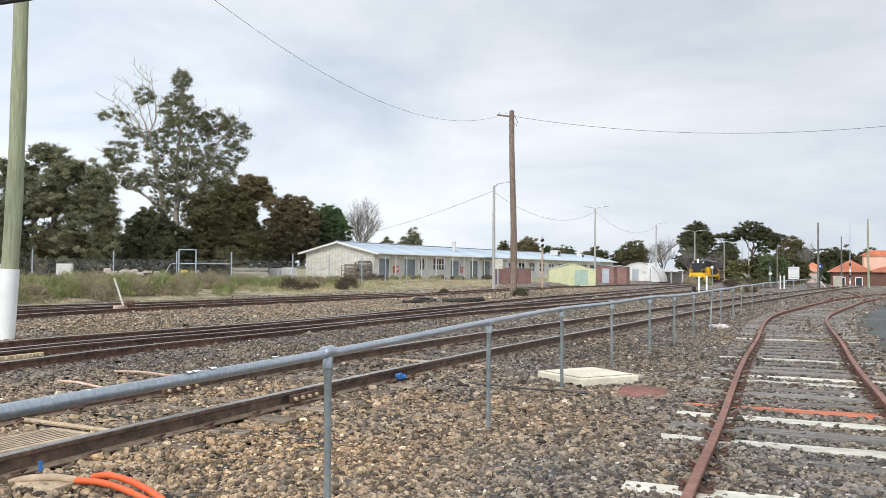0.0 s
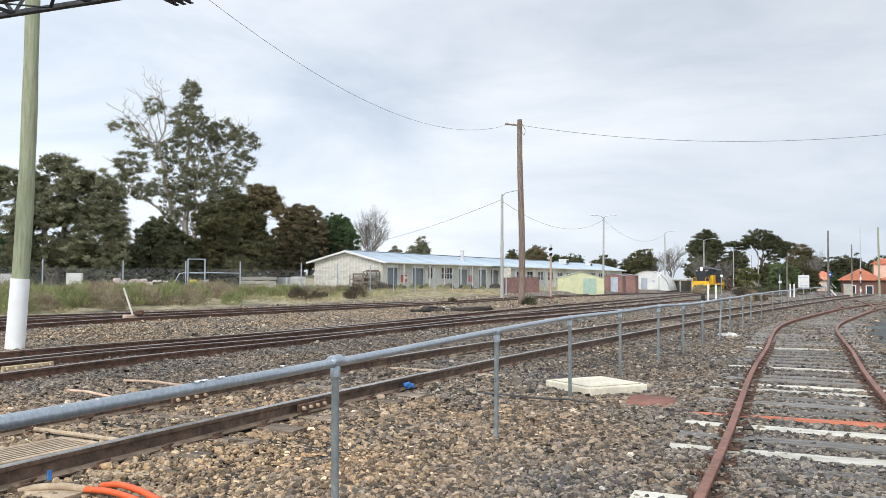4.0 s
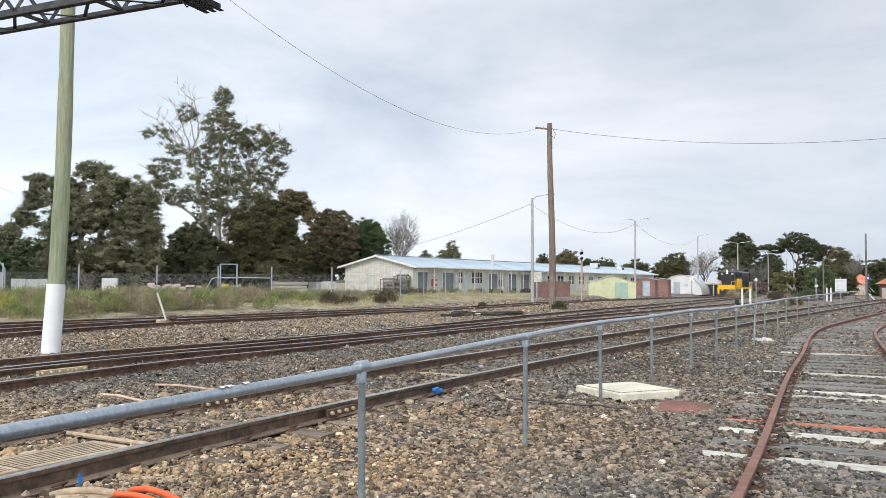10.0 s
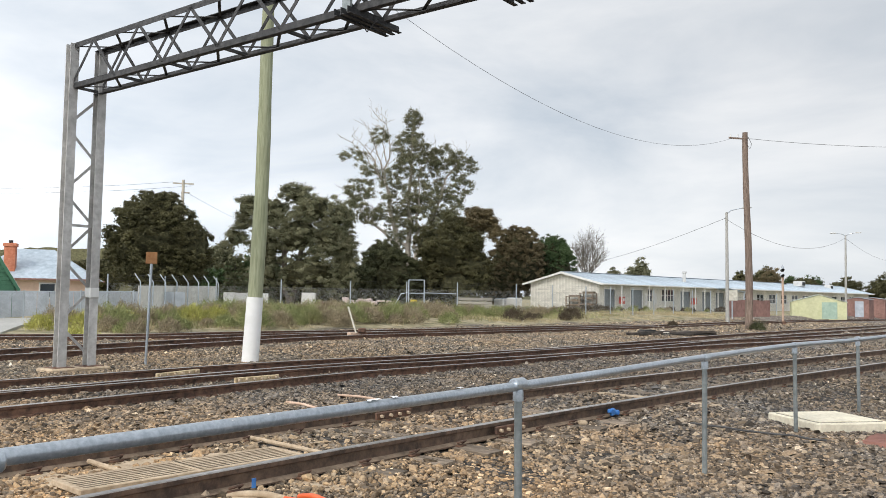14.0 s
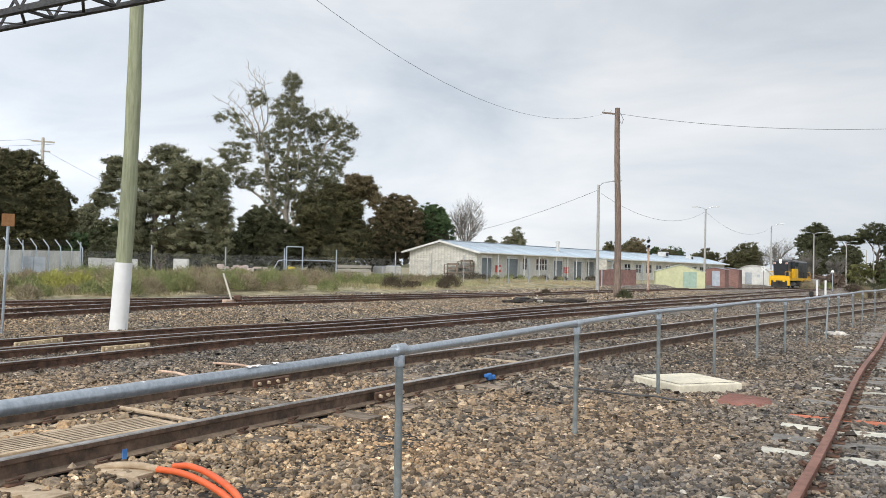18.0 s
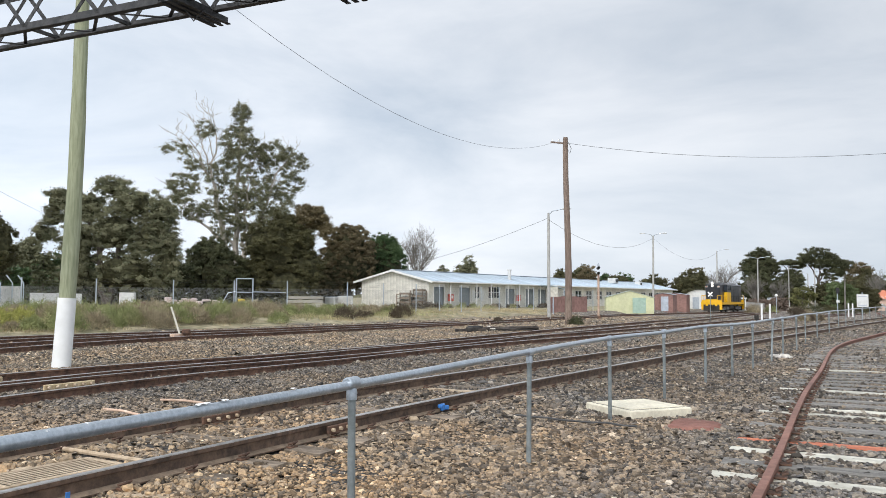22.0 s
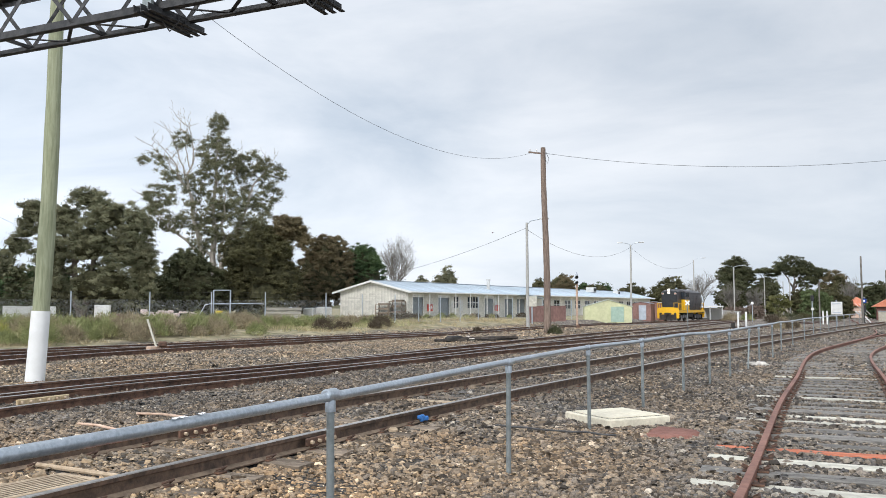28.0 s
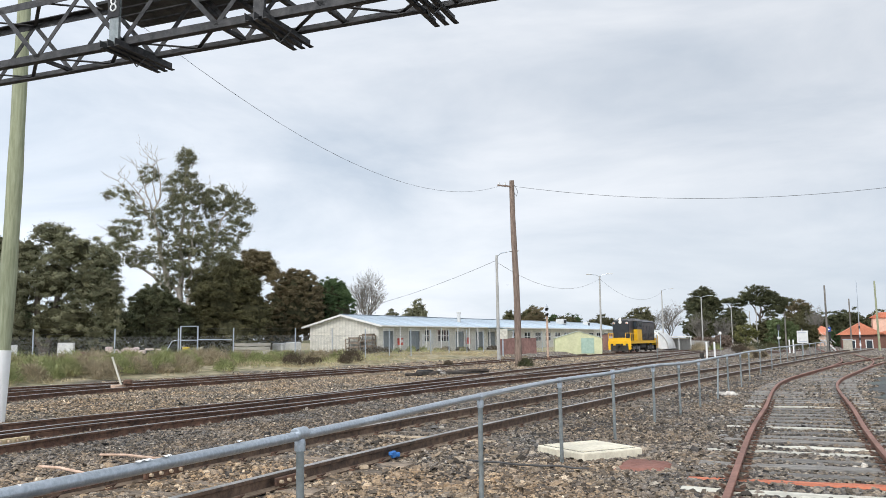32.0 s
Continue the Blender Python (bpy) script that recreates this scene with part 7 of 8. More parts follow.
def left_houses():
    rot = Matrix.Rotation(radians(35), 4, "Z")
    h = thing("green_shed", Matrix.Translation((-36.78, 38.12, -0.1)) @ Matrix.Rotation(radians(42), 4, "Z"), "dark green weatherboard shed with a steep gable", "building")
    w, d, e, r = 2.92, 7.0, 1.78, 4.5
    for k in range(26):
        z = 0.1 + 0.2 * k
        half = w / 2 if z < e else max(0, (r - z) / (r - e) * w / 2)
        if half > 0.1:
            part("weatherboard", Mesh().box((0, -d / 2 + 0.05, z), (half * 2, 0.06, 0.19), bev=0.01), M_GREENBOARD, h)
    for sx in (-1, 1):
        part("side_wall", Mesh().box((sx * w / 2, 0.05, e / 2), (0.08, d - 0.1, e)), M_GREENBOARD, h)
        part("roof", Mesh().beam((0, 0, r + 0.05), (sx * (w / 2 + 0.25), 0, e - 0.1), d + 0.3, 0.08), M_WHITESHEET, h, "pale metal roof slope")
        part("barge_board", Mesh().beam((0, -d / 2 - 0.17, r + 0.02), (sx * (w / 2 + 0.2), -d / 2 - 0.17, e - 0.12), 0.04, 0.16), M_GREENBOARD, h)
    part("back_wall", Mesh().prism([(-w / 2, 0), (w / 2, 0), (w / 2, e), (0, r), (-w / 2, e)], 0.08, Matrix.Translation((0, d / 2, 0))), M_GREENBOARD, h)
    win = part("shutter", Mesh().box((0.73, -d / 2 - 0.02, 1.02), (0.47, 0.06, 0.95)), M_SLEEPER, h, "brown timber shutter")
    for k in range(6):
        part("louvre", Mesh().box((0.73, -d / 2 - 0.06, 0.62 + 0.16 * k), (0.43, 0.03, 0.12)), M_SLEEPER, win)
    part("doorway", Mesh().box((0.0, -d / 2 - 0.01, 1.0), (0.72, 0.05, 2.0)), M_DOOR, h)
    sign = part("signboard", Mesh().box((0.0, -d / 2 - 0.04, 2.45), (1.0, 0.04, 0.66)), M_WHITESHEET, h, "white signboard with unreadable lines")
    for k in range(3):
        part("sign_line", Mesh().box((0.0, -d / 2 - 0.065, 2.29 + 0.16 * k), (0.8 - 0.16 * k, 0.01, 0.05)), M_GREYSHEET, sign)
    vent = part("gable_vent", Mesh().box((-0.1, -d / 2 - 0.02, 3.1), (0.36, 0.06, 0.7)), M_DARK, h, "dark louvred gable vent")
    for k in range(5):
        part("louvre", Mesh().box((-0.1, -d / 2 - 0.06, 2.84 + 0.13 * k), (0.32, 0.03, 0.08)), M_SLEEPER, vent)
    # house
    h = thing("house", Matrix.Translation((-44.0, 50.0, 0.1)) @ rot, "pink rendered house with a pale metal hip roof", "house")
    part("wall", Mesh().box((0, 0, 1.15), (8.0, 7.0, 2.3)), M_PINKWALL, h)
    roof = Mesh()
    roof.add([(-4.5, -4, 2.25), (4.5, -4, 2.25), (4.5, 4, 2.25), (-4.5, 4, 2.25), (-1.2, 0, 4.5), (1.2, 0, 4.5)], [(0, 1, 5, 4), (1, 2, 5), (2, 3, 4, 5), (3, 0, 4), (3, 2, 1, 0)])
    roofp = part("roof", roof, M_ROOFMETAL, h)
    part("gutter", Mesh().box((0, -4.02, 2.27), (9.1, 0.1, 0.12)).box((0, 4.02, 2.27), (9.1, 0.1, 0.12)), M_REDFENCE, roofp)
    ch = part("chimney", Mesh().box((-1.3, -2.7, 3.5), (0.72, 0.72, 2.4), bev=0.03).box((-1.3, -2.7, 4.62), (0.86, 0.86, 0.24), bev=0.03), M_TERRACOTTA, h, "orange brick chimney")
    part("chimney_pot", Mesh().tube([(-1.3, -2.7, 4.7), (-1.3, -2.7, 4.95)], 0.14, 10), M_DARK, ch)
    for x in (-2, 1.2):
        wd = part("window", Mesh().box((x, -3.52, 1.5), (1.1, 0.06, 1.1)), M_FASCIA, h)
        part("pane", Mesh().box((x, -3.56, 1.5), (0.9, 0.03, 0.9)), M_GLASS, wd)
    # pipe-topped netting fence along the verge
    nf = thing("netting_fence", (0, 0, 0), "low chain-link fence with a pipe top rail along the verge", "fence")
    run = [Vector((-27.75, 38.9, 0.2)), Vector((-29.6, 37.0, 0.15)), Vector((-31.4, 35.0, 0.1)), Vector((-31.9, 33.3, 0.05)), Vector((-33.8, 31.4, 0.0))]
    for p in run:
        part("post", Mesh().tube([p + Vector((0, 0, -0.2)), p + Vector((0, 0, 1.5))], 0.035, 8), M_GALV, nf, smooth=True)
    for p, q in zip(run, run[1:]):
        part("top_pipe", Mesh().tube([p + Vector((0, 0, 1.42)), q + Vector((0, 0, 1.42))], 0.025, 8), M_GALV, nf, smooth=True)
        v = q - p
        part("netting", Mesh().add([(0, 0, 0.05), (v.length, 0, 0.05), (v.length, 0, 1.4), (0, 0, 1.4)], [(0, 1, 2, 3)]), M_NET, nf, at=Matrix.Translation(p) @ Matrix.Rotation(math.atan2(v.y, v.x), 4, "Z"))
    # sheet fence, path and verge before them
    f = thing("sheet_fence", (0, 0, 0), "grey-blue corrugated steel fence before the house", "fence")
    a, b = Vector((-33.5, 35.6, 0.1)), Vector((-26.9, 42.6, 0.2))
    for k in range(16):
        p, q = a.lerp(b, k / 16), a.lerp(b, (k + 0.96) / 16)
        part("fence_sheet", Mesh().beam(p + Vector((0, 0, 0.7)), q + Vector((0, 0, 0.7)), 0.03 + 0.015 * (k % 2), 1.5), M_GREYSHEET, f)
    solid("path", Mesh().beam((-24.0, 24.4, -0.04), (-31.5, 35.0, 0.1), 1.8, 0.16), M_GREYCONC, "grey concrete path before the green shed", "path", "", "structure")
    solid("lawn", Mesh().beam((-26.4, 24.6, 0.0), (-33.0, 33.4, 0.14), 1.4, 0.2), M_LAWN, "strip of mown lawn along the path", "lawn", "", "structure")


# ---- station at the right end ----


def station():
    h = thing("station_building", Matrix.Translation((75.4, 134.0, -1.6)) @ Matrix.Rotation(radians(-25), 4, "Z"), "brick station building with terracotta roofs", "building")
    part("wall", Mesh().box((0, 0, 1.7), (16, 8, 3.4)), M_BRICK, h)
    for x, w, r in ((-5.2, 6.2, 2.0), (2.5, 11.0, 1.7)):
        poly = [(-w / 2 - 0.4, 3.3), (w / 2 + 0.4, 3.3), (0, 3.3 + r)]
        part("roof", Mesh().prism(poly, 9.0, Matrix.Translation((x, 0, 0))), M_TERRACOTTA, h)
    up = part("upper_storey", Mesh().box((1.5, 3.5, 4.9), (9, 4, 2.4)), M_PINKWALL, h)
    part("upper_roof", Mesh().prism([(-5, 0), (5, 0), (3.4, 0.9), (-3.4, 0.9)], 4.6, Matrix.Translation((1.5, 3.5, 6.1))), M_TERRACOTTA, up)
    for x in (-6.5, -4.0, 0.5, 3.5, 6.0):
        w = part("window", Mesh().box((x, -4.03, 1.7), (1.1, 0.1, 1.6)), M_FASCIA, h)
        part("pane", Mesh().box((x, -4.09, 1.7), (0.85, 0.04, 1.35)), M_GLASS, w)
    part("verandah", Mesh().box((6.0, -5.6, 3.0), (10, 3, 0.15)), M_DARK, h)
    for x in (1.5, 4.5, 7.5, 10.5):
        part("verandah_post", Mesh().box((x, -6.9, 1.5), (0.14, 0.14, 3.0)), M_SLEEPER, h)
    g = thing("small_house", Matrix.Translation((79.0, 167.0, -0.9)), "small cream house with an orange tiled roof", "house")
    part("wall", Mesh().box((0, 0, 1.4), (4.2, 4.2, 2.8)), M_PINKWALL, g)
    part("roof", Mesh().add([(-2.6, -2.6, 2.7), (2.6, -2.6, 2.7), (2.6, 2.6, 2.7), (-2.6, 2.6, 2.7), (0, 0, 4.6)], [(0, 1, 4), (1, 2, 4), (2, 3, 4), (3, 0, 4), (3, 2, 1, 0)]), M_TERRACOTTA, g)
    w = part("window", Mesh().box((0.4, -2.13, 1.6), (1.2, 0.08, 1.0)), M_FASCIA, g)
    part("pane", Mesh().box((0.4, -2.18, 1.6), (1.0, 0.03, 0.8)), M_GLASS, w)


# ---- yard signals, signs, posts ----


def yard_signs():
    s = thing("disc_signal", (8.5, 62.2, 0.0), "white rusty signal post with dark lamp heads", "railway signal")
    part("mast", Mesh().tube([(0, 0, -0.2), (0, 0, 3.4)], 0.085, 10), M_COPPER, s, "white paint streaked with rust", smooth=True)
    for z, r in ((3.85, 0.11), (3.45, 0.1)):
        hd = part("lamp_head", Mesh().tube([(-0.02, -0.22, z), (-0.02, 0.2, z)], r, 12), M_DARK, s)
        part("hood", Mesh().tube([(-0.02, -0.45, z + 0.03), (-0.02, -0.22, z)], [r * 0.9, r], 12, caps=False), M_DARK, hd)
    part("cap", Mesh().tube([(0, 0, 4.0), (0, 0, 4.25)], [0.1, 0.03], 8), M_GREYSHEET, s)
    part("ladder_rung", Mesh().box((0.12, 0, 2.9), (0.25, 0.05, 0.1)), M_DARK, s)
    part("foot_box", Mesh().box((0.05, 0, 0.1), (0.26, 0.26, 0.3), bev=0.02), M_RUST, s)
    # plate on a leaning stake beside the gantry
    s = thing("stake_sign", (-10.82, 15.7, 0.0), "rusty corroded square plate on a thin stake", "sign")
    part("stake", Mesh().tube([(0, 0, -0.2), (0.05, 0.02, 2.25)], 0.028, 8), M_GALV, s, smooth=True)
    part("plate", Mesh().box((0.06, 0.0, 2.33), (0.24, 0.025, 0.26), radians(38), 0.01), M_CORRODED, s)
    # white notice on posts
    s = thing("trackside_notice", (30.7, 68.45, 0.0), "white trackside notice board on a steel post", "sign")
    part("post", Mesh().tube([(0, 0, -0.2), (0, 0, 2.2)], 0.05, 8), M_GALV, s, smooth=True)
    part("board", Mesh().box((0, -0.06, 1.52), (0.86, 0.03, 1.05), radians(-24), 0.02), M_WHITESHEET, s)
    for z in (1.16, 1.88):
        part("sign_bar", Mesh().box((-0.01, -0.085, z), (0.62, 0.012, 0.07), radians(-24)), M_GREYSHEET, s)
    x = thing("crossbuck_sign", Matrix.Translation((17.22, 63.75, 0.0)) @ Matrix.Rotation(radians(-15), 4, "Z"), "small white crossed-board sign on a thin grey post", "sign")
    part("post", Mesh().tube([(0, 0, -0.2), (0, 0, 2.0)], 0.03, 8), M_POST, x, smooth=True)
    for s, y in ((45, -0.06), (-45, -0.075)):
        part("board", Mesh().box((0, y, 1.94), (0.46, 0.015, 0.1), m=Matrix.Rotation(radians(s), 3, "Y")), M_WHITE, x)
    # paired white stakes
    for x, y in ((20.1, 60.8), (20.62, 60.6), (35.45, 82.0), (35.8, 81.9)):
        w = solid("white_stake", Mesh().box((0, 0, 0.58), (0.11, 0.11, 1.34), 0.3, 0.015), M_WHITE, "white-painted timber marker stake", "marker post", "white marker stakes", at=(x, y, 0.0))
    solid("cable_box", Mesh().box((0, 0, 0.24), (0.26, 0.26, 0.6), 0.3, 0.04), M_UNDER, "dark rusty trackside cable box", "cable box", at=(19.82, 61.1, -0.1))
    # signal with a blue board
    s = thing("shunt_signal", (41.1, 85.4, -0.05), "slim signal mast with a blue square board", "railway signal")
    part("mast", Mesh().tube([(0, 0, -0.2), (0, 0, 2.6)], 0.06, 8), M_DARK, s)
    part("board", Mesh().box((0, -0.1, 2.3), (0.42, 0.05, 0.46), radians(-26)), M_BLUESIGN, s, "blue board with a white centre")
    part("white_mark", Mesh().box((-0.02, -0.14, 2.3), (0.14, 0.03, 0.14), radians(-26)), M_WHITE, s)
    part("lamp_box", Mesh().box((0, -0.05, 1.5), (0.3, 0.25, 0.7), bev=0.03), M_DARK, s)
    s = thing("mast_signal", (42.6, 101.5, -0.2), "slim white-striped signal mast by the bushes", "railway signal")
    part("mast", Mesh().tube([(0, 0, -0.2), (0, 0, 3.0)], 0.06, 8), M_GALV, s)
    part("head", Mesh().box((0, -0.1, 2.9), (0.35, 0.25, 0.7), bev=0.04), M_DARK, s)
    part("plate", Mesh().box((0, -0.1, 1.6), (0.4, 0.05, 0.3)), M_WHITESHEET, s)
    a = thing("radio_mast", (50.6, 97.4, -0.2), "thin radio mast with a banded lower half", "mast")
    part("tube", Mesh().tube([(0, 0, -0.2), (0, 0, 8.4)], [0.07, 0.03], 8), M_GALV, a)
    for k in range(4):
        part("band", Mesh().tube([(0, 0, 0.5 + k * 0.7), (0, 0, 0.85 + k * 0.7)], 0.1, 8), M_DARK if k % 2 else M_WHITE, a)
    # low white hut and steps at the far end of the yard
    c = thing("relay_hut", (45.0, 89.3, -0.1), "pale low relay cabinet in the yard", "cabinet")
    part("body", Mesh().box((0, 0, 0.6), (0.9, 0.6, 1.3), radians(-25), 0.04), M_PALLET, c)
    part("lid", Mesh().box((0, 0, 1.28), (1.0, 0.7, 0.07), radians(-25), 0.02), M_GREYSHEET, c)
    st = thing("access_steps", (41.9, 87.5, -0.1), "small white metal access stair", "steps")
    for k in range(4):
        part("tread", Mesh().box((0.3 * k - 0.4, 0, 1.2 - 0.28 * k), (0.32, 0.8, 0.05)), M_WHITESHEET, st)
    for y in (-0.4, 0.4):
        part("stringer", Mesh().beam((-0.5, y, 1.3), (0.7, y, 0.1), 0.05, 0.14), M_WHITESHEET, st)
        part("handrail", Mesh().tube([(-0.5, y, 2.1), (0.7, y, 0.9)], 0.025, 6), M_WHITESHEET, st)
    lamp = thing("yard_lantern", (39.4, 113.2, -0.3), "small white lantern on a short post", "lamp")
    part("post", Mesh().tube([(0, 0, -0.2), (0, 0, 2.3)], 0.05, 8), M_GALV, lamp)
    part("lantern", Mesh().tube([(0, 0, 2.25), (0, 0, 2.4), (0, 0, 2.65)], [0.1, 0.22, 0.12], 10), M_WHITE, lamp)
    # red-brown sheet screen behind the tall pole
    f = thing("red_screen_fence", (0, 0, 0), "red-brown sheet screen fence behind the tall pole", "fence")
    for k in range(7):
        p = Vector((5.6, 68.0, 0.3)).lerp(Vector((9.0, 71.8, 0.3)), k / 7)
        part("screen_sheet", Mesh().box(p + Vector((0, 0, 0.75)), (0.78, 0.04, 1.35 - 0.05 * (k % 2)), radians(47)), M_REDFENCE, f)
    b = thing("meter_box", (5.3, 64.6, 0.3), "pale yellow meter cabinet on a post", "cabinet")
    part("post", Mesh().box((0, 0, 0.7), (0.1, 0.1, 1.4)), M_GALV, b)
    part("cabinet", Mesh().box((0, 0, 1.75), (0.75, 0.4, 0.8), bev=0.03), M_CREAM, b)

# ---- locomotive ----


def locomotive():
    """Nose towards +x, rails at z = 0, nose beam at x = 0."""
    lo = thing("locomotive", (0, 0, 0), "yellow and black diesel shunting locomotive with a lit headlight", "locomotive")
    part("underframe", Mesh().box((-6.3, 0, 1.12), (12.2, 2.55, 0.3), bev=0.03), M_UNDER, lo)
    part("sill", Mesh().box((-6.3, 1.32, 1.2), (12.3, 0.08, 0.34), bev=0.01).box((-6.3, -1.32, 1.2), (12.3, 0.08, 0.34), bev=0.01), M_LOCOYELLOW, lo, "yellow side sill")
    for x, s in ((-0.12, 1), (-12.5, -1)):
        beam = part("buffer_beam", Mesh().box((x, 0, 1.08), (0.16, 2.75, 0.62), bev=0.03), M_LOCOYELLOW, lo, "yellow buffer beam")
        part("coupler", Mesh().box((x + s * 0.3, 0, 0.88), (0.5, 0.28, 0.3), bev=0.06), M_UNDER, beam)
        for y in (-1.2, 1.2):
            part("corner_plate", Mesh().box((x, y, 0.68), (0.14, 0.3, 0.7), bev=0.02), M_LOCOYELLOW, beam, "yellow corner plate")
        for k in range(7):
            y = -0.9 + 0.3 * k
            plow = Mesh().prism([(-0.04, 0.14 + 0.03 * (k % 2)), (0.2, 0.14), (0.12, 1.02 - 0.2 * (k % 2)), (-0.04, 1.06 - 0.2 * (k % 2))] if s > 0 else [(0.04, 0.14), (0.04, 1.0), (-0.1, 0.9), (-0.2, 0.14)], 0.28, Matrix.Translation((x, y, 0)))
            part("pilot_plate", plow, M_UNDER, beam)
        for y in (-1.25, 1.25):
            part("step", Mesh().box((x - s * 0.25, y, 0.5), (0.4, 0.22, 0.06)).box((x - s * 0.25, y, 0.82), (0.4, 0.22, 0.06)).box((x - s * 0.05, y + 0.1, 0.75), (0.03, 0.03, 0.7)), M_LOCOYELLOW, beam)
        for y in (-0.85, -0.35, 0.35, 0.85):
            part("hose", Mesh().tube([(x + s * 0.1, y, 1.0), (x + s * 0.2, y, 0.7), (x + s * 0.15, y * 0.95, 0.45)], 0.03, 6), M_UNDER, beam)
        rail = Mesh()
        for y in (-1.3, -0.75, 0.75, 1.3):
            rail.tube([(x, y, 1.35), (x, y, 2.25)], 0.03, 6)
        rail.tube([(x, -1.3, 2.25), (x, -0.75, 2.25)], 0.03, 6).tube([(x, 0.75, 2.25), (x, 1.3, 2.25)], 0.03, 6)
        rail.box((x + s * 0.01, 1.02, 1.5), (0.03, 0.5, 0.32)).box((x + s * 0.01, -1.02, 1.5), (0.03, 0.5, 0.32)).box((x + s * 0.01, 0, 1.55), (0.03, 1.5, 0.34))
        part("end_handrail", rail, M_LOCOYELLOW, beam, "yellow end handrail and panels")
    for y in (-1.28, 1.28):
        m = Mesh().tube([(-0.2, y, 2.2), (-2.6, y, 2.2)], 0.025, 6)
        for x in (-0.9, -1.7, -2.5):
            m.tube([(x, y, 1.3), (x, y, 2.2)], 0.025, 6)
        part("side_handrail", m, M_LOCOYELLOW, lo, "thin yellow side handrail")
        m = Mesh().tube([(-5.4, y, 2.15), (-12.4, y, 2.15)], 0.02, 6)
        for k in range(8):
            m.tube([(-5.5 - 0.98 * k, y, 1.3), (-5.5 - 0.98 * k, y, 2.15)], 0.02, 6)
        part("side_handrail", m, M_UNDER, lo, "thin black side handrail")
    nose = part("short_hood", Mesh().box((-1.75, 0, 2.5), (2.1, 1.95, 2.5), bev=0.12), M_LOCOBLACK, lo, "black nose hood")
    part("nose_panel", Mesh().box((-0.69, 0, 1.5), (0.03, 1.9, 0.34), bev=0.01), M_LOCOYELLOW, nose, "yellow lower nose panel")
    box = part("headlight_box", Mesh().box((-0.72, 0, 3.7), (0.3, 0.4, 0.72), bev=0.05), M_LOCOROOF, lo)
    for z in (3.55, 3.86):
        part("headlight", Mesh().tube([(-0.57, 0, z), (-0.54, 0, z)], 0.15, 14), M_LAMPLENS, box, "lit round headlight")
    for y in (-0.78, 0.78):
        mk = part("marker_light", Mesh().box((-0.68, y, 3.42), (0.12, 0.3, 0.22), bev=0.03), M_CREAM, lo, "pale marker light")
        part("lens", Mesh().tube([(-0.62, y, 3.42), (-0.6, y, 3.42)], 0.07, 10), M_REDBOX, mk)
    cab = part("cab", Mesh().box((-3.95, 0, 1.98), (2.3, 2.75, 1.42), bev=0.04), M_LOCOYELLOW, lo, "yellow cab side")
    part("cab_upper", Mesh().box((-3.95, 0, 3.2), (2.3, 2.74, 1.04), bev=0.04), M_LOCOBLACK, cab, "black window band")
    part("cab_roof", Mesh().tube([(-2.7, 0, 2.55), (-5.2, 0, 2.55)], 1.5, 24).box((-3.95, 0, 3.6), (2.5, 2.8, 0.1)), M_LOCOROOF, cab, smooth=True) if False else part("cab_roof", Mesh().prism([(-1.42, 0), (1.42, 0), (1.25, 0.16), (0.7, 0.3), (-0.7, 0.3), (-1.25, 0.16)], 2.6, Matrix.Translation((-3.95, 0, 3.7)) @ Matrix.Rotation(math.pi / 2, 4, "Z")), M_LOCOROOF, cab, "grey cab roof")
    for y in (-1.39, 1.39):
        for x in (-3.45, -4.45):
            part("cab_window", Mesh().box((x, y, 3.3), (0.75, 0.03, 0.55), bev=0.01), M_GLASS, cab)
        part("cab_door_line", Mesh().box((-4.9, y, 2.2), (0.05, 0.03, 1.5)), M_LOCOBLACK, cab)
    for y in (-1.08, 1.08):
        part("front_window", Mesh().box((-2.79, y, 3.3), (0.03, 0.45, 0.55)), M_GLASS, cab)
    hood = part("long_hood", Mesh().box((-8.7, 0, 2.48), (7.1, 2.0, 2.35), bev=0.1), M_LOCOBLACK, lo, "black engine hood")
    part("hood_roof", Mesh().prism([(-1.02, 0), (1.02, 0), (0.8, 0.2), (-0.8, 0.2)], 7.0, Matrix.Translation((-8.7, 0, 3.64)) @ Matrix.Rotation(math.pi / 2, 4, "Z")), M_LOCOROOF, hood, "dusty grey hood roof")
    for y in (-1.01, 1.01):
        for k in range(8):
            part("hood_door", Mesh().box((-5.9 - 0.72 * k, y, 2.35), (0.64, 0.03, 1.7), bev=0.008), M_LOCOBLACK, hood)
        for k in range(6):
            part("louvre", Mesh().box((-11.3, y * 1.03, 2.7 + 0.12 * k), (1.2, 0.03, 0.07)), M_LOCOROOF, hood)
    for x in (-6.4, -9.4, -11.2):
        part("roof_fan", Mesh().tube([(x, 0, 3.82), (x, 0, 3.98)], 0.5, 16), M_LOCOROOF, hood)
    part("exhaust_stack", Mesh().tube([(-7.8, 0, 3.8), (-7.8, 0, 4.12)], 0.2, 12), M_UNDER, hood)
    part("horn", Mesh().tube([(-2.9, 0.4, 4.08), (-2.5, 0.4, 4.1)], [0.04, 0.1], 10), M_GALV, cab)
    part("fuel_tank", Mesh().box((-6.3, 0, 0.72), (2.4, 2.3, 0.62), bev=0.12), M_UNDER, lo, "black fuel tank")
    wheels = []
    part("air_tank", Mesh().tube([(-5.2, 1.0, 1.0), (-7.4, 1.0, 1.0)], 0.2, 10).tube([(-5.2, -1.0, 1.0), (-7.4, -1.0, 1.0)], 0.2, 10), M_UNDER, lo)
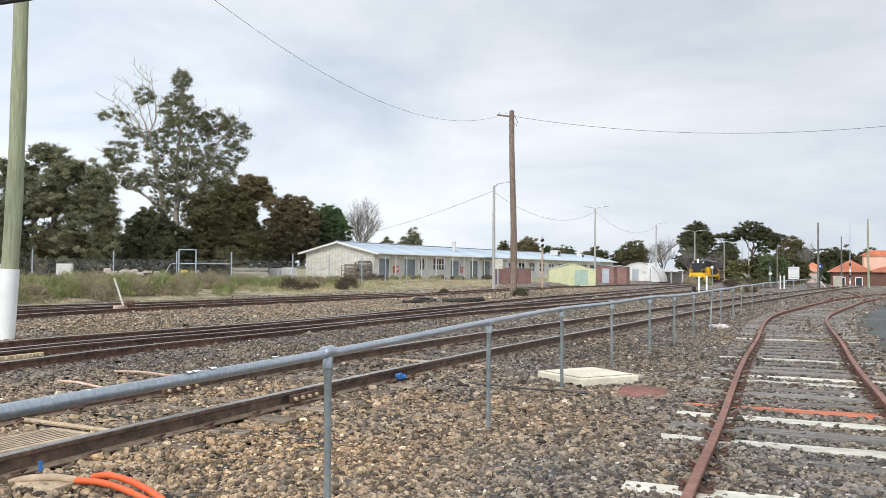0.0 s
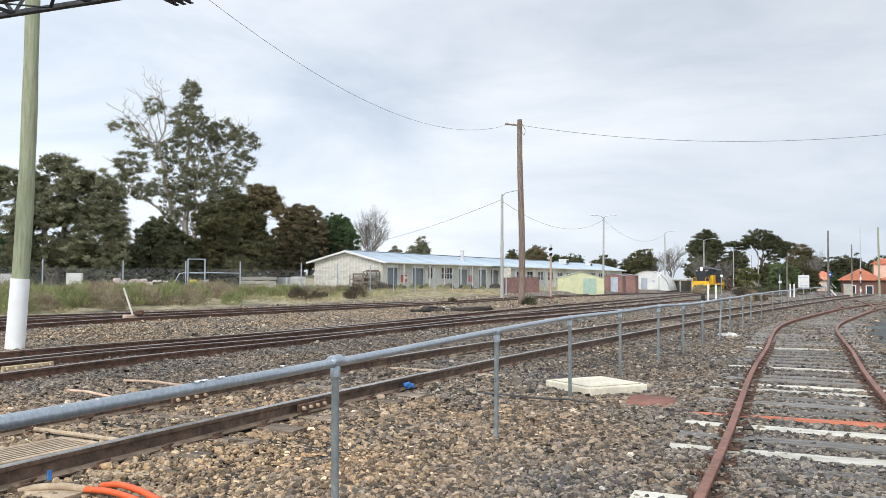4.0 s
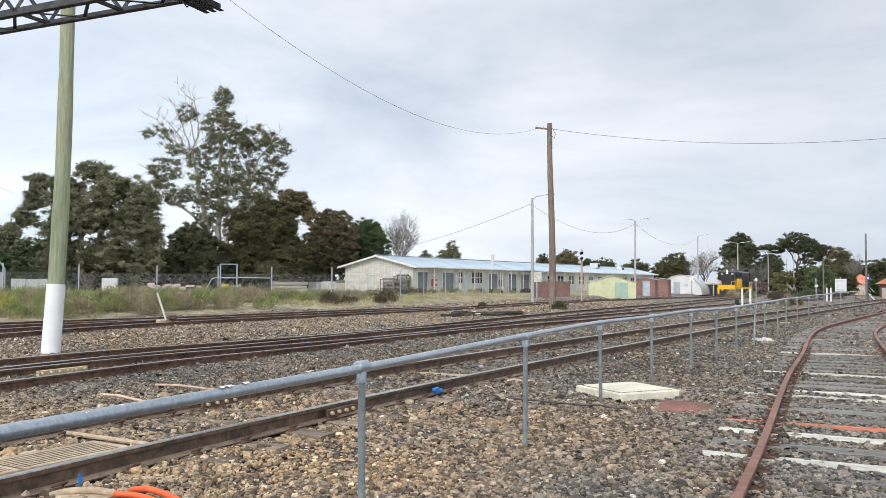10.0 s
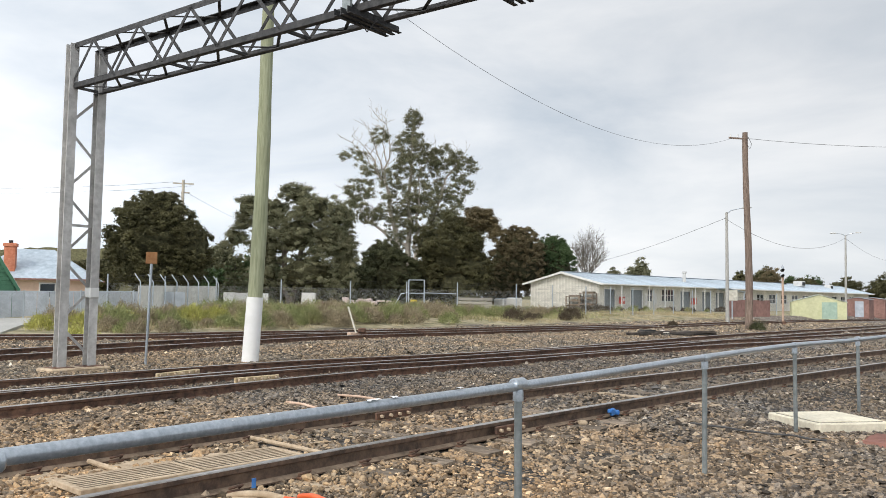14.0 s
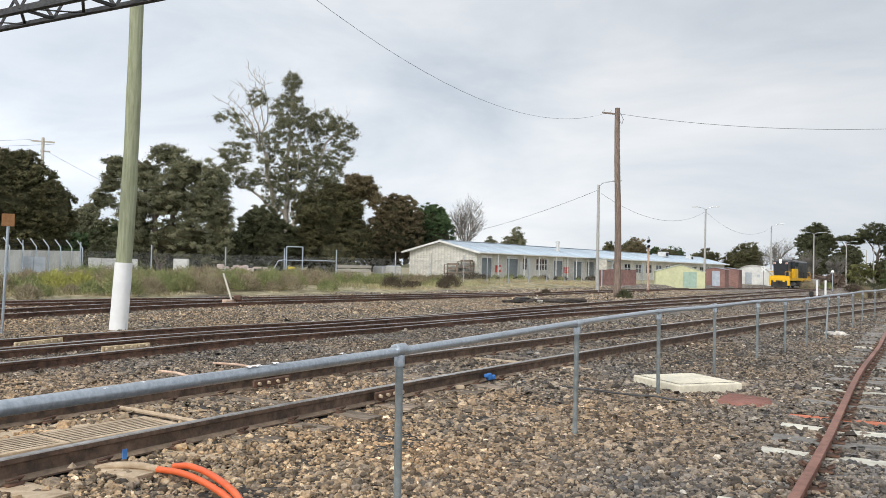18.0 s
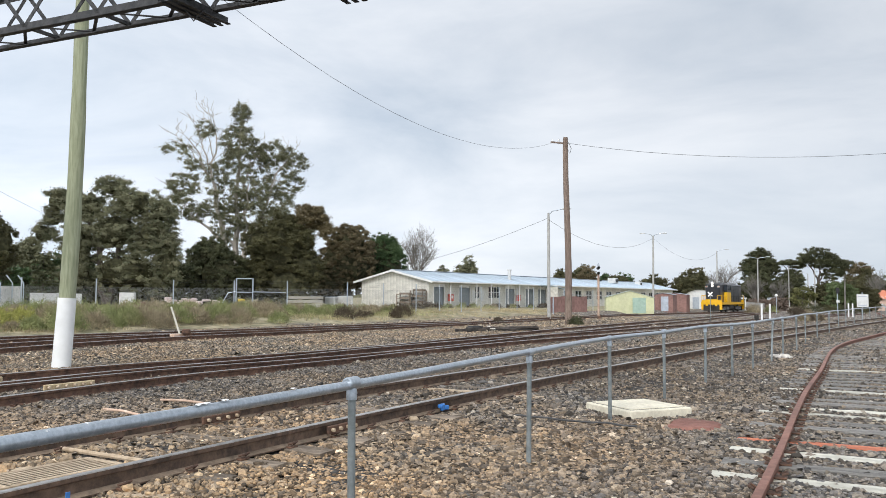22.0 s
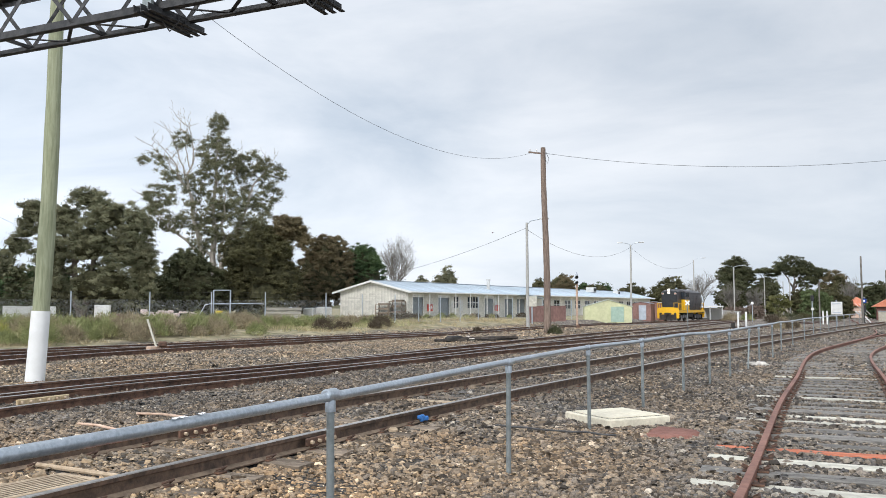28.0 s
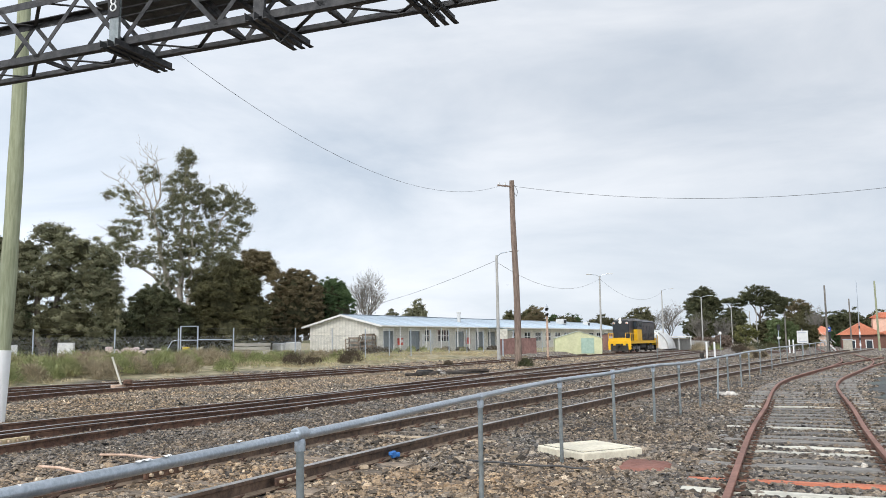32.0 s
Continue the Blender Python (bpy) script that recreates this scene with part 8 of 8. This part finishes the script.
    for bx in (-3.0, -9.6):
        bog = part("bogie", Mesh().box((bx, 1.08, 0.62), (3.3, 0.16, 0.3), bev=0.05).box((bx, -1.08, 0.62), (3.3, 0.16, 0.3), bev=0.05).box((bx, 0, 0.7), (0.7, 2.2, 0.3)), M_UNDER, lo, "black bogie frame")
        for y in (-1.18, 1.18):
            for x in (bx - 1.2, bx + 1.2):
                part("axle_box", Mesh().box((x, y, 0.5), (0.4, 0.12, 0.36), bev=0.04), M_LOCOROOF, bog)
            for x in (bx - 0.45, bx + 0.45):
                part("spring", Mesh().tube([(x, y, 0.35), (x, y, 0.75)], 0.1, 8), M_LOCOROOF, bog)
        for x in (bx - 1.2, bx + 1.2):
            m = Mesh()
            for y in (-0.83, 0.83):
                m.tube([(0, y - 0.07, 0), (0, y + 0.07, 0)], 0.5, 24)
            m.tube([(0, -0.9, 0), (0, 0.9, 0)], 0.09, 10)
            w = part("wheelset", m, M_UNDER, lo, smooth=True)
            w.matrix_basis = Matrix.Translation((x, 0, 0.5))
            wheels.append((w, x))
    return lo, wheels


# ---- bird ----


def bird():
    b = thing("bird", (0, 0, 0), "dark grey bird in flapping flight with a rosy breast", "bird")
    part("body", Mesh().tube([(-0.2, 0, 0), (-0.12, 0, -0.01), (0.0, 0, -0.015), (0.1, 0, 0), (0.15, 0, 0.015), (0.19, 0, 0.015)], [0.015, 0.045, 0.06, 0.05, 0.035, 0.01], 10), M_BIRD, b, smooth=True)
    part("tail", Mesh().prism([(-0.36, -0.005), (-0.18, -0.01), (-0.18, 0.01), (-0.36, 0.005)], 0.09), M_BIRDWING, b)
    wings = []
    for s in (1, -1):
        m = Mesh()
        m.add([(0.06, 0, 0), (0.09, s * 0.2, 0.0), (0.03, s * 0.42, 0), (-0.05, s * 0.4, 0), (-0.09, s * 0.2, 0), (-0.1, 0, 0), (0.06, 0, 0.012), (0.09, s * 0.2, 0.01), (0.03, s * 0.42, 0.004), (-0.05, s * 0.4, 0.004), (-0.09, s * 0.2, 0.008), (-0.1, 0, 0.01)],
              [(0, 1, 2, 3, 4, 5), (11, 10, 9, 8, 7, 6), (0, 6, 7, 1), (1, 7, 8, 2), (2, 8, 9, 3), (3, 9, 10, 4), (4, 10, 11, 5)])
        w = part("wing", m, M_BIRDWING, b)
        wings.append((w, s))
    return b, wings


M_JOINT = mat("flaking_cream_joint_plate", (0.42, 0.30, 0.17), (0.68, 0.56, 0.36), 14, 0.85, 0.2, 0, 2.0, 0.2)
M_OILY = mat("oil_soaked_timber", (0.03, 0.024, 0.02), (0.09, 0.072, 0.058), 6, 0.7, 0.5, 0, 1.5, 0.3)
M_SACK = mat("dirty_pale_sacking", (0.42, 0.38, 0.34), (0.68, 0.64, 0.58), 9, 0.9, 0.4, 0, 4.0, 0.3)
M_BIRD = mat("rosy_plumage", (0.16, 0.055, 0.06), (0.25, 0.10, 0.105), 20, 0.8, 0)
M_BIRDWING = mat("grey_plumage", (0.045, 0.047, 0.055), (0.13, 0.135, 0.15), 20, 0.8, 0)

# ---- small things by the near track ----


def near_things():
    pad = thing("concrete_pit_cover", Matrix.Translation((2.14, 11.72, -0.02)) @ Matrix.Rotation(radians(28), 4, "Z"), "pale square concrete pit surround with two lids", "pit cover")
    part("surround", Mesh().box((0, 0, 0.03), (1.04, 1.04, 0.15), bev=0.015), M_CONC, pad)
    part("seam", Mesh().box((0, 0, 0.104), (0.92, 0.88, 0.008)), M_DARK, pad, "dark seam round the lids")
    for x in (-0.228, 0.228):
        part("lid", Mesh().box((x, 0, 0.112), (0.444, 0.862, 0.018), bev=0.004), M_CONC, pad)
    ang = math.atan2(0.88, 0.46)
    rg, earth, n = random.Random(12), Mesh(), 40
    earth.v.append((0, 0, 0.03))
    for ring, z in ((0.55, 0.03), (0.85, 0.024), (1.0, -0.01)):
        for k in range(n):
            a = 2 * math.pi * k / n
            f = ring * (1 + 0.09 * math.sin(3 * a + 1) + 0.06 * math.sin(7 * a) + rg.uniform(-0.05, 0.05)) / max(abs(math.cos(a)), abs(math.sin(a))) ** 0.7
            earth.v.append((0.31 * f * math.cos(a), 0.42 * f * math.sin(a), z + rg.uniform(-0.006, 0.006)))
    for k in range(n):
        k2 = (k + 1) % n
        earth.f.append((0, 1 + k, 1 + k2))
        for r in (0, 1):
            earth.f.append((1 + r * n + k, 1 + (r + 1) * n + k, 1 + (r + 1) * n + k2, 1 + r * n + k2))
    earth.m = [0] * len(earth.f)
    solid("red_earth_patch", earth, M_REDPATCH, "flat patch of red earth on the ballast", "soil patch", "", at=Matrix.Translation((2.6, 10.45, 0.004)) @ Matrix.Rotation(radians(-25), 4, "Z"))
    # slotted cable trough covers between the rails
    for k in range(2):
        c = Vector((-4.1, 5.1, 0)).lerp(Vector((-3.2, 6.82, 0)), 0.26 + 0.5 * k)
        g = thing("slotted_grate", Matrix.Translation((c.x - 0.02, c.y, 0.172)) @ Matrix.Rotation(math.atan2(1.72, 0.9), 4, "Z"), "tan dust-covered slotted steel grate between the rails", "grate", "grates between the rails")
        for j in range(8):
            part("bar", Mesh().box((0, -0.203 + 0.058 * j, 0.004), (0.93, 0.03, 0.005), bev=0.0015), M_CLAY, g)
        for x in (-0.475, 0.475):
            part("end_bar", Mesh().box((x, 0, -0.012), (0.05, 0.47, 0.045), bev=0.006), M_CLAY, g)
        for y in (-0.238, 0.238):
            part("side_skirt", Mesh().box((0, y, -0.022), (0.99, 0.02, 0.06), bev=0.004), M_CLAY, g)
        # no real pit: a near-black plate paints the shade seen through the slots
        part("slot_shade_plate", Mesh().box((0, 0, -0.046), (0.93, 0.44, 0.012)), M_DARK, g, "near-black plate standing for the shade under the bars")
    # bed of tan sandy dust between the rails, and thin rods across it
    near = [p for p in spline(TRACK_A, 0.12) if 2.4 < p.y < 7.9]
    rg, bed, cols = random.Random(31), Mesh(), 13
    for i, p in enumerate(near):
        d = (near[min(i + 1, len(near) - 1)] - near[max(i - 1, 0)]).normalized()
        r = Vector((d.y, -d.x, 0))
        fade = min(1.0, (len(near) - 1 - i) / 10)
        for j in range(cols):
            q = p + r * (1.5 * (j / (cols - 1) - 0.5))
            edge = 1 - abs(j / (cols - 1) - 0.5) * 2
            bed.v.append((q.x, q.y, 0.06 + 0.042 * fade * min(1, edge * 5) + rg.uniform(-0.014, 0.014)))
    for i in range(len(near) - 1):
        for j in range(cols - 1):
            k = i * cols + j
            bed.f.append((k, k + 1, k + cols + 1, k + cols))
            bed.m.append(0)
    solid("sand_bed", bed, M_CLAY, "trodden tan sandy dust between the rails", "sand", "", "stuff")
    for y0 in (4.7, 5.75, 7.25):
        p = min(near, key=lambda v: abs(v.y - y0))
        solid("tan_rod", Mesh().tube([(p.x - 0.68, p.y + 0.3, 0.135), (p.x + 0.62, p.y - 0.36, 0.135)], 0.022, 8), M_CLAY, "dusty tan rod lying across between the rails", "rod", "rods between the rails", smooth=True)
    # pale bars lying on the ballast
    for p, q in (((-4.66, 11.62), (-3.62, 11.28)), ((-5.01, 10.60), (-4.14, 10.08))):
        z = 0.075
        solid("steel_bar", Mesh().tube([(p[0], p[1], z), (p[0] * 0.6 + q[0] * 0.4, p[1] * 0.6 + q[1] * 0.4, z + 0.01), (q[0], q[1], z - 0.03)], 0.017, 8), M_COPPER, "pale rusted steel bar lying on the ballast", "steel bar", "loose bars", smooth=True)
    # bolted joint plates on the far rails
    for p, q in (((-8.45, 12.6), (-8.28, 13.69)), ((-6.86, 12.46), (-6.48, 13.33))):
        a, b = Vector((*p, 0.12)), Vector((*q, 0.12))
        j = thing("joint_plate", (0, 0, 0), "pale cream bolted rail joint plate", "rail joint", "joint plates")
        part("bar", Mesh().beam(a, b, 0.05, 0.09, bev=0.01), M_JOINT, j)
        for k in range(6):
            c = a.lerp(b, (k + 0.5) / 6) + Vector((0.03, -0.03, 0))
            part("bolt", Mesh().tube([c, c + Vector((0.04, -0.02, 0))], 0.026, 8), M_CLAY, j)
    for p, q in (((-3.17, 9.02), (-2.92, 9.58)), ((-1.67, 8.51), (-1.44, 8.98))):
        a, b = Vector((*p, 0.185)), Vector((*q, 0.185))
        a, b = a + Vector((0.035, -0.016, 0)), b + Vector((0.035, -0.016, 0))
        j = thing("joint_plate", (0, 0, 0), "brown bolted fishplate on the running rail", "rail joint", "joint plates")
        part("bar", Mesh().beam(a, b, 0.03, 0.085, bev=0.008), M_RUST, j)
        for k in range(4):
            c = a.lerp(b, (k + 0.5) / 4)
            part("bolt", Mesh().tube([c, c + Vector((0.045, -0.02, 0))], 0.02, 6), M_CLAY, j)
    # orange conduits emerging beside the rail
    for k, pts in enumerate(([(-2.60, 5.52, 0.1), (-2.38, 5.42, 0.11), (-2.11, 5.22, 0.1), (-1.81, 4.89, 0.08), (-1.6, 4.5, 0.0)], [(-2.52, 5.62, 0.1), (-2.34, 5.49, 0.14), (-2.06, 5.24, 0.14), (-1.76, 4.88, 0.11), (-1.55, 4.48, 0.02)])):
        solid("orange_conduit", Mesh().tube(spline(pts, 0.06), 0.0225, 10), M_ORANGEPIPE, "bright orange plastic conduit curving over the ballast", "conduit", "orange conduits", smooth=True)
    solid("dusty_pipe", Mesh().tube(spline([(-3.08, 5.50, 0.07), (-2.96, 5.54, 0.1), (-2.78, 5.56, 0.11), (-2.59, 5.52, 0.1)], 0.06), 0.026, 10), M_CLAY, "dusty tan pipe end joining the orange conduits", "pipe", smooth=True)
    solid("blue_bag", Mesh().box((0, 0, 0.06), (0.09, 0.05, 0.09), 1.1, 0.015).box((0.045, 0.05, 0.05), (0.08, 0.05, 0.06), 0.6, 0.015).box((-0.03, -0.05, 0.075), (0.05, 0.06, 0.05), 1.7, 0.012), M_BLUEBAG, "scrap of bright blue plastic beside the rail", "litter", at=(-0.55, 10.62, 0.1))
    solid("blue_mark", Mesh().box((0, 0, 0), (0.035, 0.006, 0.07), math.atan2(0.9, 0.42)), M_BLUEBAG, "blue paint mark on the rail web", "paint mark", at=(-2.86, 5.56, 0.185))
    solid("pale_clod", Mesh().box((0, 0, 0.04), (0.11, 0.09, 0.06), 0.4, 0.02), M_CLAY, "pale crumbling block beside the rail", "debris", at=(-0.86, 9.9, 0.07))
    bag = Mesh()
    rg = random.Random(4)
    for k in range(9):
        bag.box((rg.uniform(-0.3, 0.3), rg.uniform(-0.14, 0.14), rg.uniform(0.0, 0.07)), (rg.uniform(0.15, 0.34), rg.uniform(0.1, 0.22), rg.uniform(0.05, 0.13)), rg.uniform(0, 3), 0.04)
    solid("white_sack", bag, M_SACK, "crumpled pale sack on the ballast by the posts", "sack", at=(8.0, 22.6, 0.0))
    solid("black_hose", Mesh().tube(spline([(0.3, 10.8, 0.03), (0.43, 10.71, 0.06), (0.6, 10.64, 0.05), (0.78, 10.51, 0.06), (0.95, 10.4, 0.05), (1.10, 10.27, 0.06), (1.3, 10.24, 0.05), (1.49, 10.15, 0.06), (1.65, 10.03, 0.05), (1.81, 9.98, 0.05)], 0.06), 0.012, 8), M_WIRE, "thin black hose lying on the ballast", "hose", smooth=True)
    solid("black_rod", Mesh().tube([(-0.35, 10.75, 0.08), (0.1, 10.9, 0.07)], 0.018, 6), M_WIRE, "short black rod on the ballast", "rod")
    # hand lever of the far points
    lv = thing("points_lever", (-11.25, 29.4, 0.05), "cream points lever with a rusty stand", "points lever")
    part("lever", Mesh().tube([(0.1, 0, 0.1), (-0.25, 0, 1.1)], 0.038, 8), M_CREAM, lv)
    part("stand", Mesh().box((0, 0, 0.06), (0.5, 0.25, 0.14), radians(60), 0.03), M_COPPER, lv)
    part("weight", Mesh().box((0.3, 0.1, 0.2), (0.3, 0.25, 0.2), 0.3, 0.04), M_RUST, lv)
    # switch machine heap between the tracks
    sw = thing("point_machine", (-0.5, 38.2, 0.0), "dark oily point machine with rods between the tracks", "point machine")
    part("case", Mesh().box((0, 0, 0.1), (0.9, 0.45, 0.22), radians(50), 0.05), M_UNDER, sw)
    part("lid", Mesh().box((0.02, 0.02, 0.22), (0.7, 0.4, 0.05), radians(47), 0.02), M_DARK, sw)
    rg = random.Random(6)
    for k in range(7):
        p = Vector((-0.9 + 0.5 * k, -0.35 + 0.28 * k, 0.06 + 0.04 * (k % 3)))
        q = p + Vector((rg.uniform(0.9, 1.5), rg.uniform(-0.1, 0.5), rg.uniform(-0.03, 0.05)))
        part("oily_timber", Mesh().beam(p, q, rg.uniform(0.18, 0.26), 0.12, bev=0.02), M_OILY, sw, "black oil-soaked timber")
    for k in range(2):
        part("rod", Mesh().tube([(0.6 + 0.2 * k, 0.3 * k, 0.1), (2.6 + 0.2 * k, 1.0 + 0.3 * k, 0.06)], 0.02, 6), M_UNDER, sw)
    solid("white_rag", Mesh().box((0, 0, 0.1), (0.28, 0.22, 0.16), 0.4, 0.06).box((0.14, -0.05, 0.06), (0.22, 0.16, 0.12), 1.1, 0.04).box((-0.1, 0.04, 0.16), (0.16, 0.14, 0.14), 0.9, 0.04), M_SACK, "pale rag on the ballast by the point machine", "rag", at=(0.25, 38.6, 0.02))
    # timber stacks and rubble behind the fence
    pl = thing("pallet_stack", Matrix.Translation((-12.2, 54.4, 0.55)) @ Matrix.Rotation(radians(15), 4, "Z"), "stack of bleached grey timber baulks behind the fence", "timber stack")
    for j in range(4):
        part("baulk", Mesh().box((0.03 * j, 0, 0.14 + 0.26 * j), (2.3, 0.9, 0.2), 0.02 * j, 0.02), M_PALLET, pl)
    for j in range(2):
        part("bearer", Mesh().box((-0.8 + 1.6 * j, 0, 0.02), (0.15, 0.9, 0.1)), M_SLEEPER, pl)
    rb = thing("rubble_heap", (-21.0, 56.2, 0.6), "low heap of pale pinkish broken concrete", "rubble heap")
    rng = random.Random(9)
    for k in range(60):
        part("lump", Mesh().box((rng.gauss(0, 0.9), rng.gauss(0, 0.4), rng.uniform(0.1, 0.9) * 0.8), (rng.uniform(0.2, 0.5), rng.uniform(0.2, 0.4), rng.uniform(0.12, 0.3)), rng.uniform(0, 3), 0.03), M_RUBBLE, rb)
    bx = thing("site_hut", (-25.4, 56.8, 0.45), "small white site hut over a rusty skip", "hut")
    part("hut_body", Mesh().box((0, 0, 0.85), (1.0, 0.9, 0.9), 0.3, 0.03), M_WHITESHEET, bx)
    part("skip", Mesh().box((0.75, 0.3, 0.35), (1.0, 0.8, 0.6), 0.3, 0.05), M_BRICK, bx)


M_RUBBLE = mat("pale_pink_rubble", (0.52, 0.40, 0.37), (0.70, 0.60, 0.56), 6, 0.9, 0.3, 0, 1.0, 0.15, rand=0.2)

# ---- put it all in place ----
handrail()
build_poles()
gantry()
workshop()
building_things()
build_sheds()
chain_fence()
sheet_fence()
left_houses()
station()
yard_signs()
near_things()
build_trees()
build_grass()
LOCO, WHEELS = locomotive()
BIRD, WINGS = bird()
FAR_BIRD, FAR_WINGS = bird()

track(TRACK_A, "main running track of worn brown rails on part-buried sleepers", steel=M_DUSTYRAIL, foot=M_FOOTDUST, sleepers=lambda p, r: "clay" if p.y < 7.0 or r.random() < 0.08 else "dark", span=(2, 75), clips=(3, 26), clear=0.72, depth=0.165)
track(TRACK_B, "straight track of brown rails behind the first one", sleepers=lambda p, r: "dark", span=(5, 60), clips=(8, 26), clear=0.3, depth=0.17)
track(TRACK_B2, "diverging track of worn rails through the points", sleepers=lambda p, r: "dark", span=(30, 62), clear=0.3, depth=0.17)
track(TRACK_C, "rusty track at the foot of the grassy bank", sleepers=lambda p, r: "dark", span=(10, 60), clear=0.3, depth=0.17)
track(TRACK_D, "disused weedy track of thin rusty rails", sleepers=lambda p, r: "dark", span=(14, 45), clear=0.3, depth=0.18)
track(TRACK_R, "curving siding of orange-rusted rails with some cream-painted sleepers", steel=M_REDRUST, head=M_REDHEAD, foot=M_REDRUST, sleepers=siding_sleepers, span=(1, 48), clips=(3, 20), clear=0.45, depth=0.115)
track(TRACK_R2, "siding branch of orange-rusted rails", steel=M_REDRUST, head=M_REDHEAD, foot=M_REDRUST, sleepers=lambda p, r: "grey", span=(36, 70), clear=0.5, depth=0.13)

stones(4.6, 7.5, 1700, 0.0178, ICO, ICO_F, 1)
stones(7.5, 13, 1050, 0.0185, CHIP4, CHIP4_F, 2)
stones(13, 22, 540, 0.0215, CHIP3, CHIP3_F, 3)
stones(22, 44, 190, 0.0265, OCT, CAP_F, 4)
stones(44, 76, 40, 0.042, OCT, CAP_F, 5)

# ---- what moves ----
LOCO_ROWS = [(0, 136.7), (2, 134.4), (4, 133.0), (6, 131.6), (8, 130.0), (10, 127.9), (12, 125.3), (14, 122.6), (16, 119.9), (18, 117.0), (20, 113.5), (22, 110.7), (24, 108.0), (26, 105.3), (28, 102.4), (30, 99.1), (32, 95.6)]
BIRD_ROWS = [(0, -14.00, -40.00, 9.00, -8, 79.1), (23, -9.00, -14.00, 6.00, -8, 72.9), (24, -2.30, -2.00, 4.20, -8, 66.3), (24.3, -0.80, 4.63, 3.32, -8, 79.7), (24.4, -0.64, 7.16, 3.77, -8, 83.1), (24.5, -0.31, 8.72, 3.86, -8, 77.3), (24.6, 0.05, 10.22, 4.06, -8, 76.9), (24.7, 0.40, 11.74, 4.11, -8, 79.0), (24.8, 0.64, 13.26, 4.16, -8, 81.8), (24.9, 0.83, 14.75, 4.30, -8, 82.6), (25, 1.03, 16.27, 4.23, -8, 83.5), (25.2, 1.51, 20.76, 4.58, -8, 85.3), (25.4, 1.89, 26.74, 5.07, -8, 88.6), (28, 3.27, 94.56, 10.25, -8, 84.7), (32, 18.27, 204.56, 15.25, -8, 82.2)]

FAR_BIRD_ROWS = [(0, 60, 90, 40, -136.8), (22, 28, 60, 28, -145.3), (23.4, 4.5, 51.5, 21.5, -160.3), (24, -6.74, 47.54, 18.96, -162.5), (24.2, -9.78, 47.01, 18.05, -168.4), (24.4, -12.62, 46.33, 17.21, -165), (24.6, -15.21, 45.55, 16.34, -161.6), (24.8, -17.68, 44.65, 15.63, -158.5), (25, -19.98, 43.67, 14.82, -155.5), (25.2, -22.03, 42.67, 14.04, -152.2), (25.5, -24.92, 41.06, 12.95, -167.8), (27, -62, 34, 11, -166.1), (32, -150, 10, 16, -164.7)]


def motions():
    heading = math.degrees(math.atan2(44.35, 25.54))
    line = spline(TRACK_C, 0.5)

    def on_track(y):
        for a, b in zip(line, line[1:]):
            if a.y <= y <= b.y:
                return a.lerp(b, (y - a.y) / (b.y - a.y))
        return line[-1]

    def turn_at(y):
        a, b = on_track(y), on_track(y + 10)
        return math.degrees(math.atan2(b.y - a.y, b.x - a.x))

    rows = []
    for t, y in LOCO_ROWS:
        p = on_track(y)
        rows.append((t, pose(p.x, p.y, p.z, 0, 0, turn_at(y) + 180)))
    walk(LOCO, rows)
    ts, ys = [r[0] for r in LOCO_ROWS], [r[1] for r in LOCO_ROWS]
    for w, x in WHEELS:
        spin = []
        for k in range(0, 321):
            t = k / 10
            gone = (ys[0] - float(np.interp(t, ts, ys))) * 1.155
            spin.append((t, pose(x, 0, 0.5, 0, math.degrees(gone / 0.5), 0)))
        walk(w, spin[::2])
    walk(BIRD, [(t, pose(x, y, z, 0, pitch, yaw)) for t, x, y, z, pitch, yaw in BIRD_ROWS])
    walk(FAR_BIRD, [(t, pose(x, y, z, 0, 0, yaw)) for t, x, y, z, yaw in FAR_BIRD_ROWS])
    for w, s in FAR_WINGS:
        walk(w, [(k * 0.12, pose(0.02, s * 0.04, 0.01, s * (35 if k % 2 else -30) if 22.5 < k * 0.12 < 27 else 0, 0, 0)) for k in range(268)])
    for w, s in WINGS:
        beat = [(0.0, 10), (24.0, 10), (24.2, 30), (24.3, 20), (24.4, 12), (24.5, -58), (24.6, 50), (24.7, 5), (24.8, -30), (24.9, 55), (25.0, -12), (25.1, -40), (25.2, 45), (25.3, 0), (25.4, -10), (25.6, 40), (25.8, -30), (26.0, 40), (26.3, -30), (26.6, 40), (26.9, -30), (27.2, 40), (27.5, -30), (27.8, 35), (28.1, -30), (28.4, 40), (28.8, -30), (29.2, 30), (32.0, 10)]
        walk(w, [(t, pose(0.02, s * 0.04, 0.01, s * a, 0, 0)) for t, a in beat])


motions()
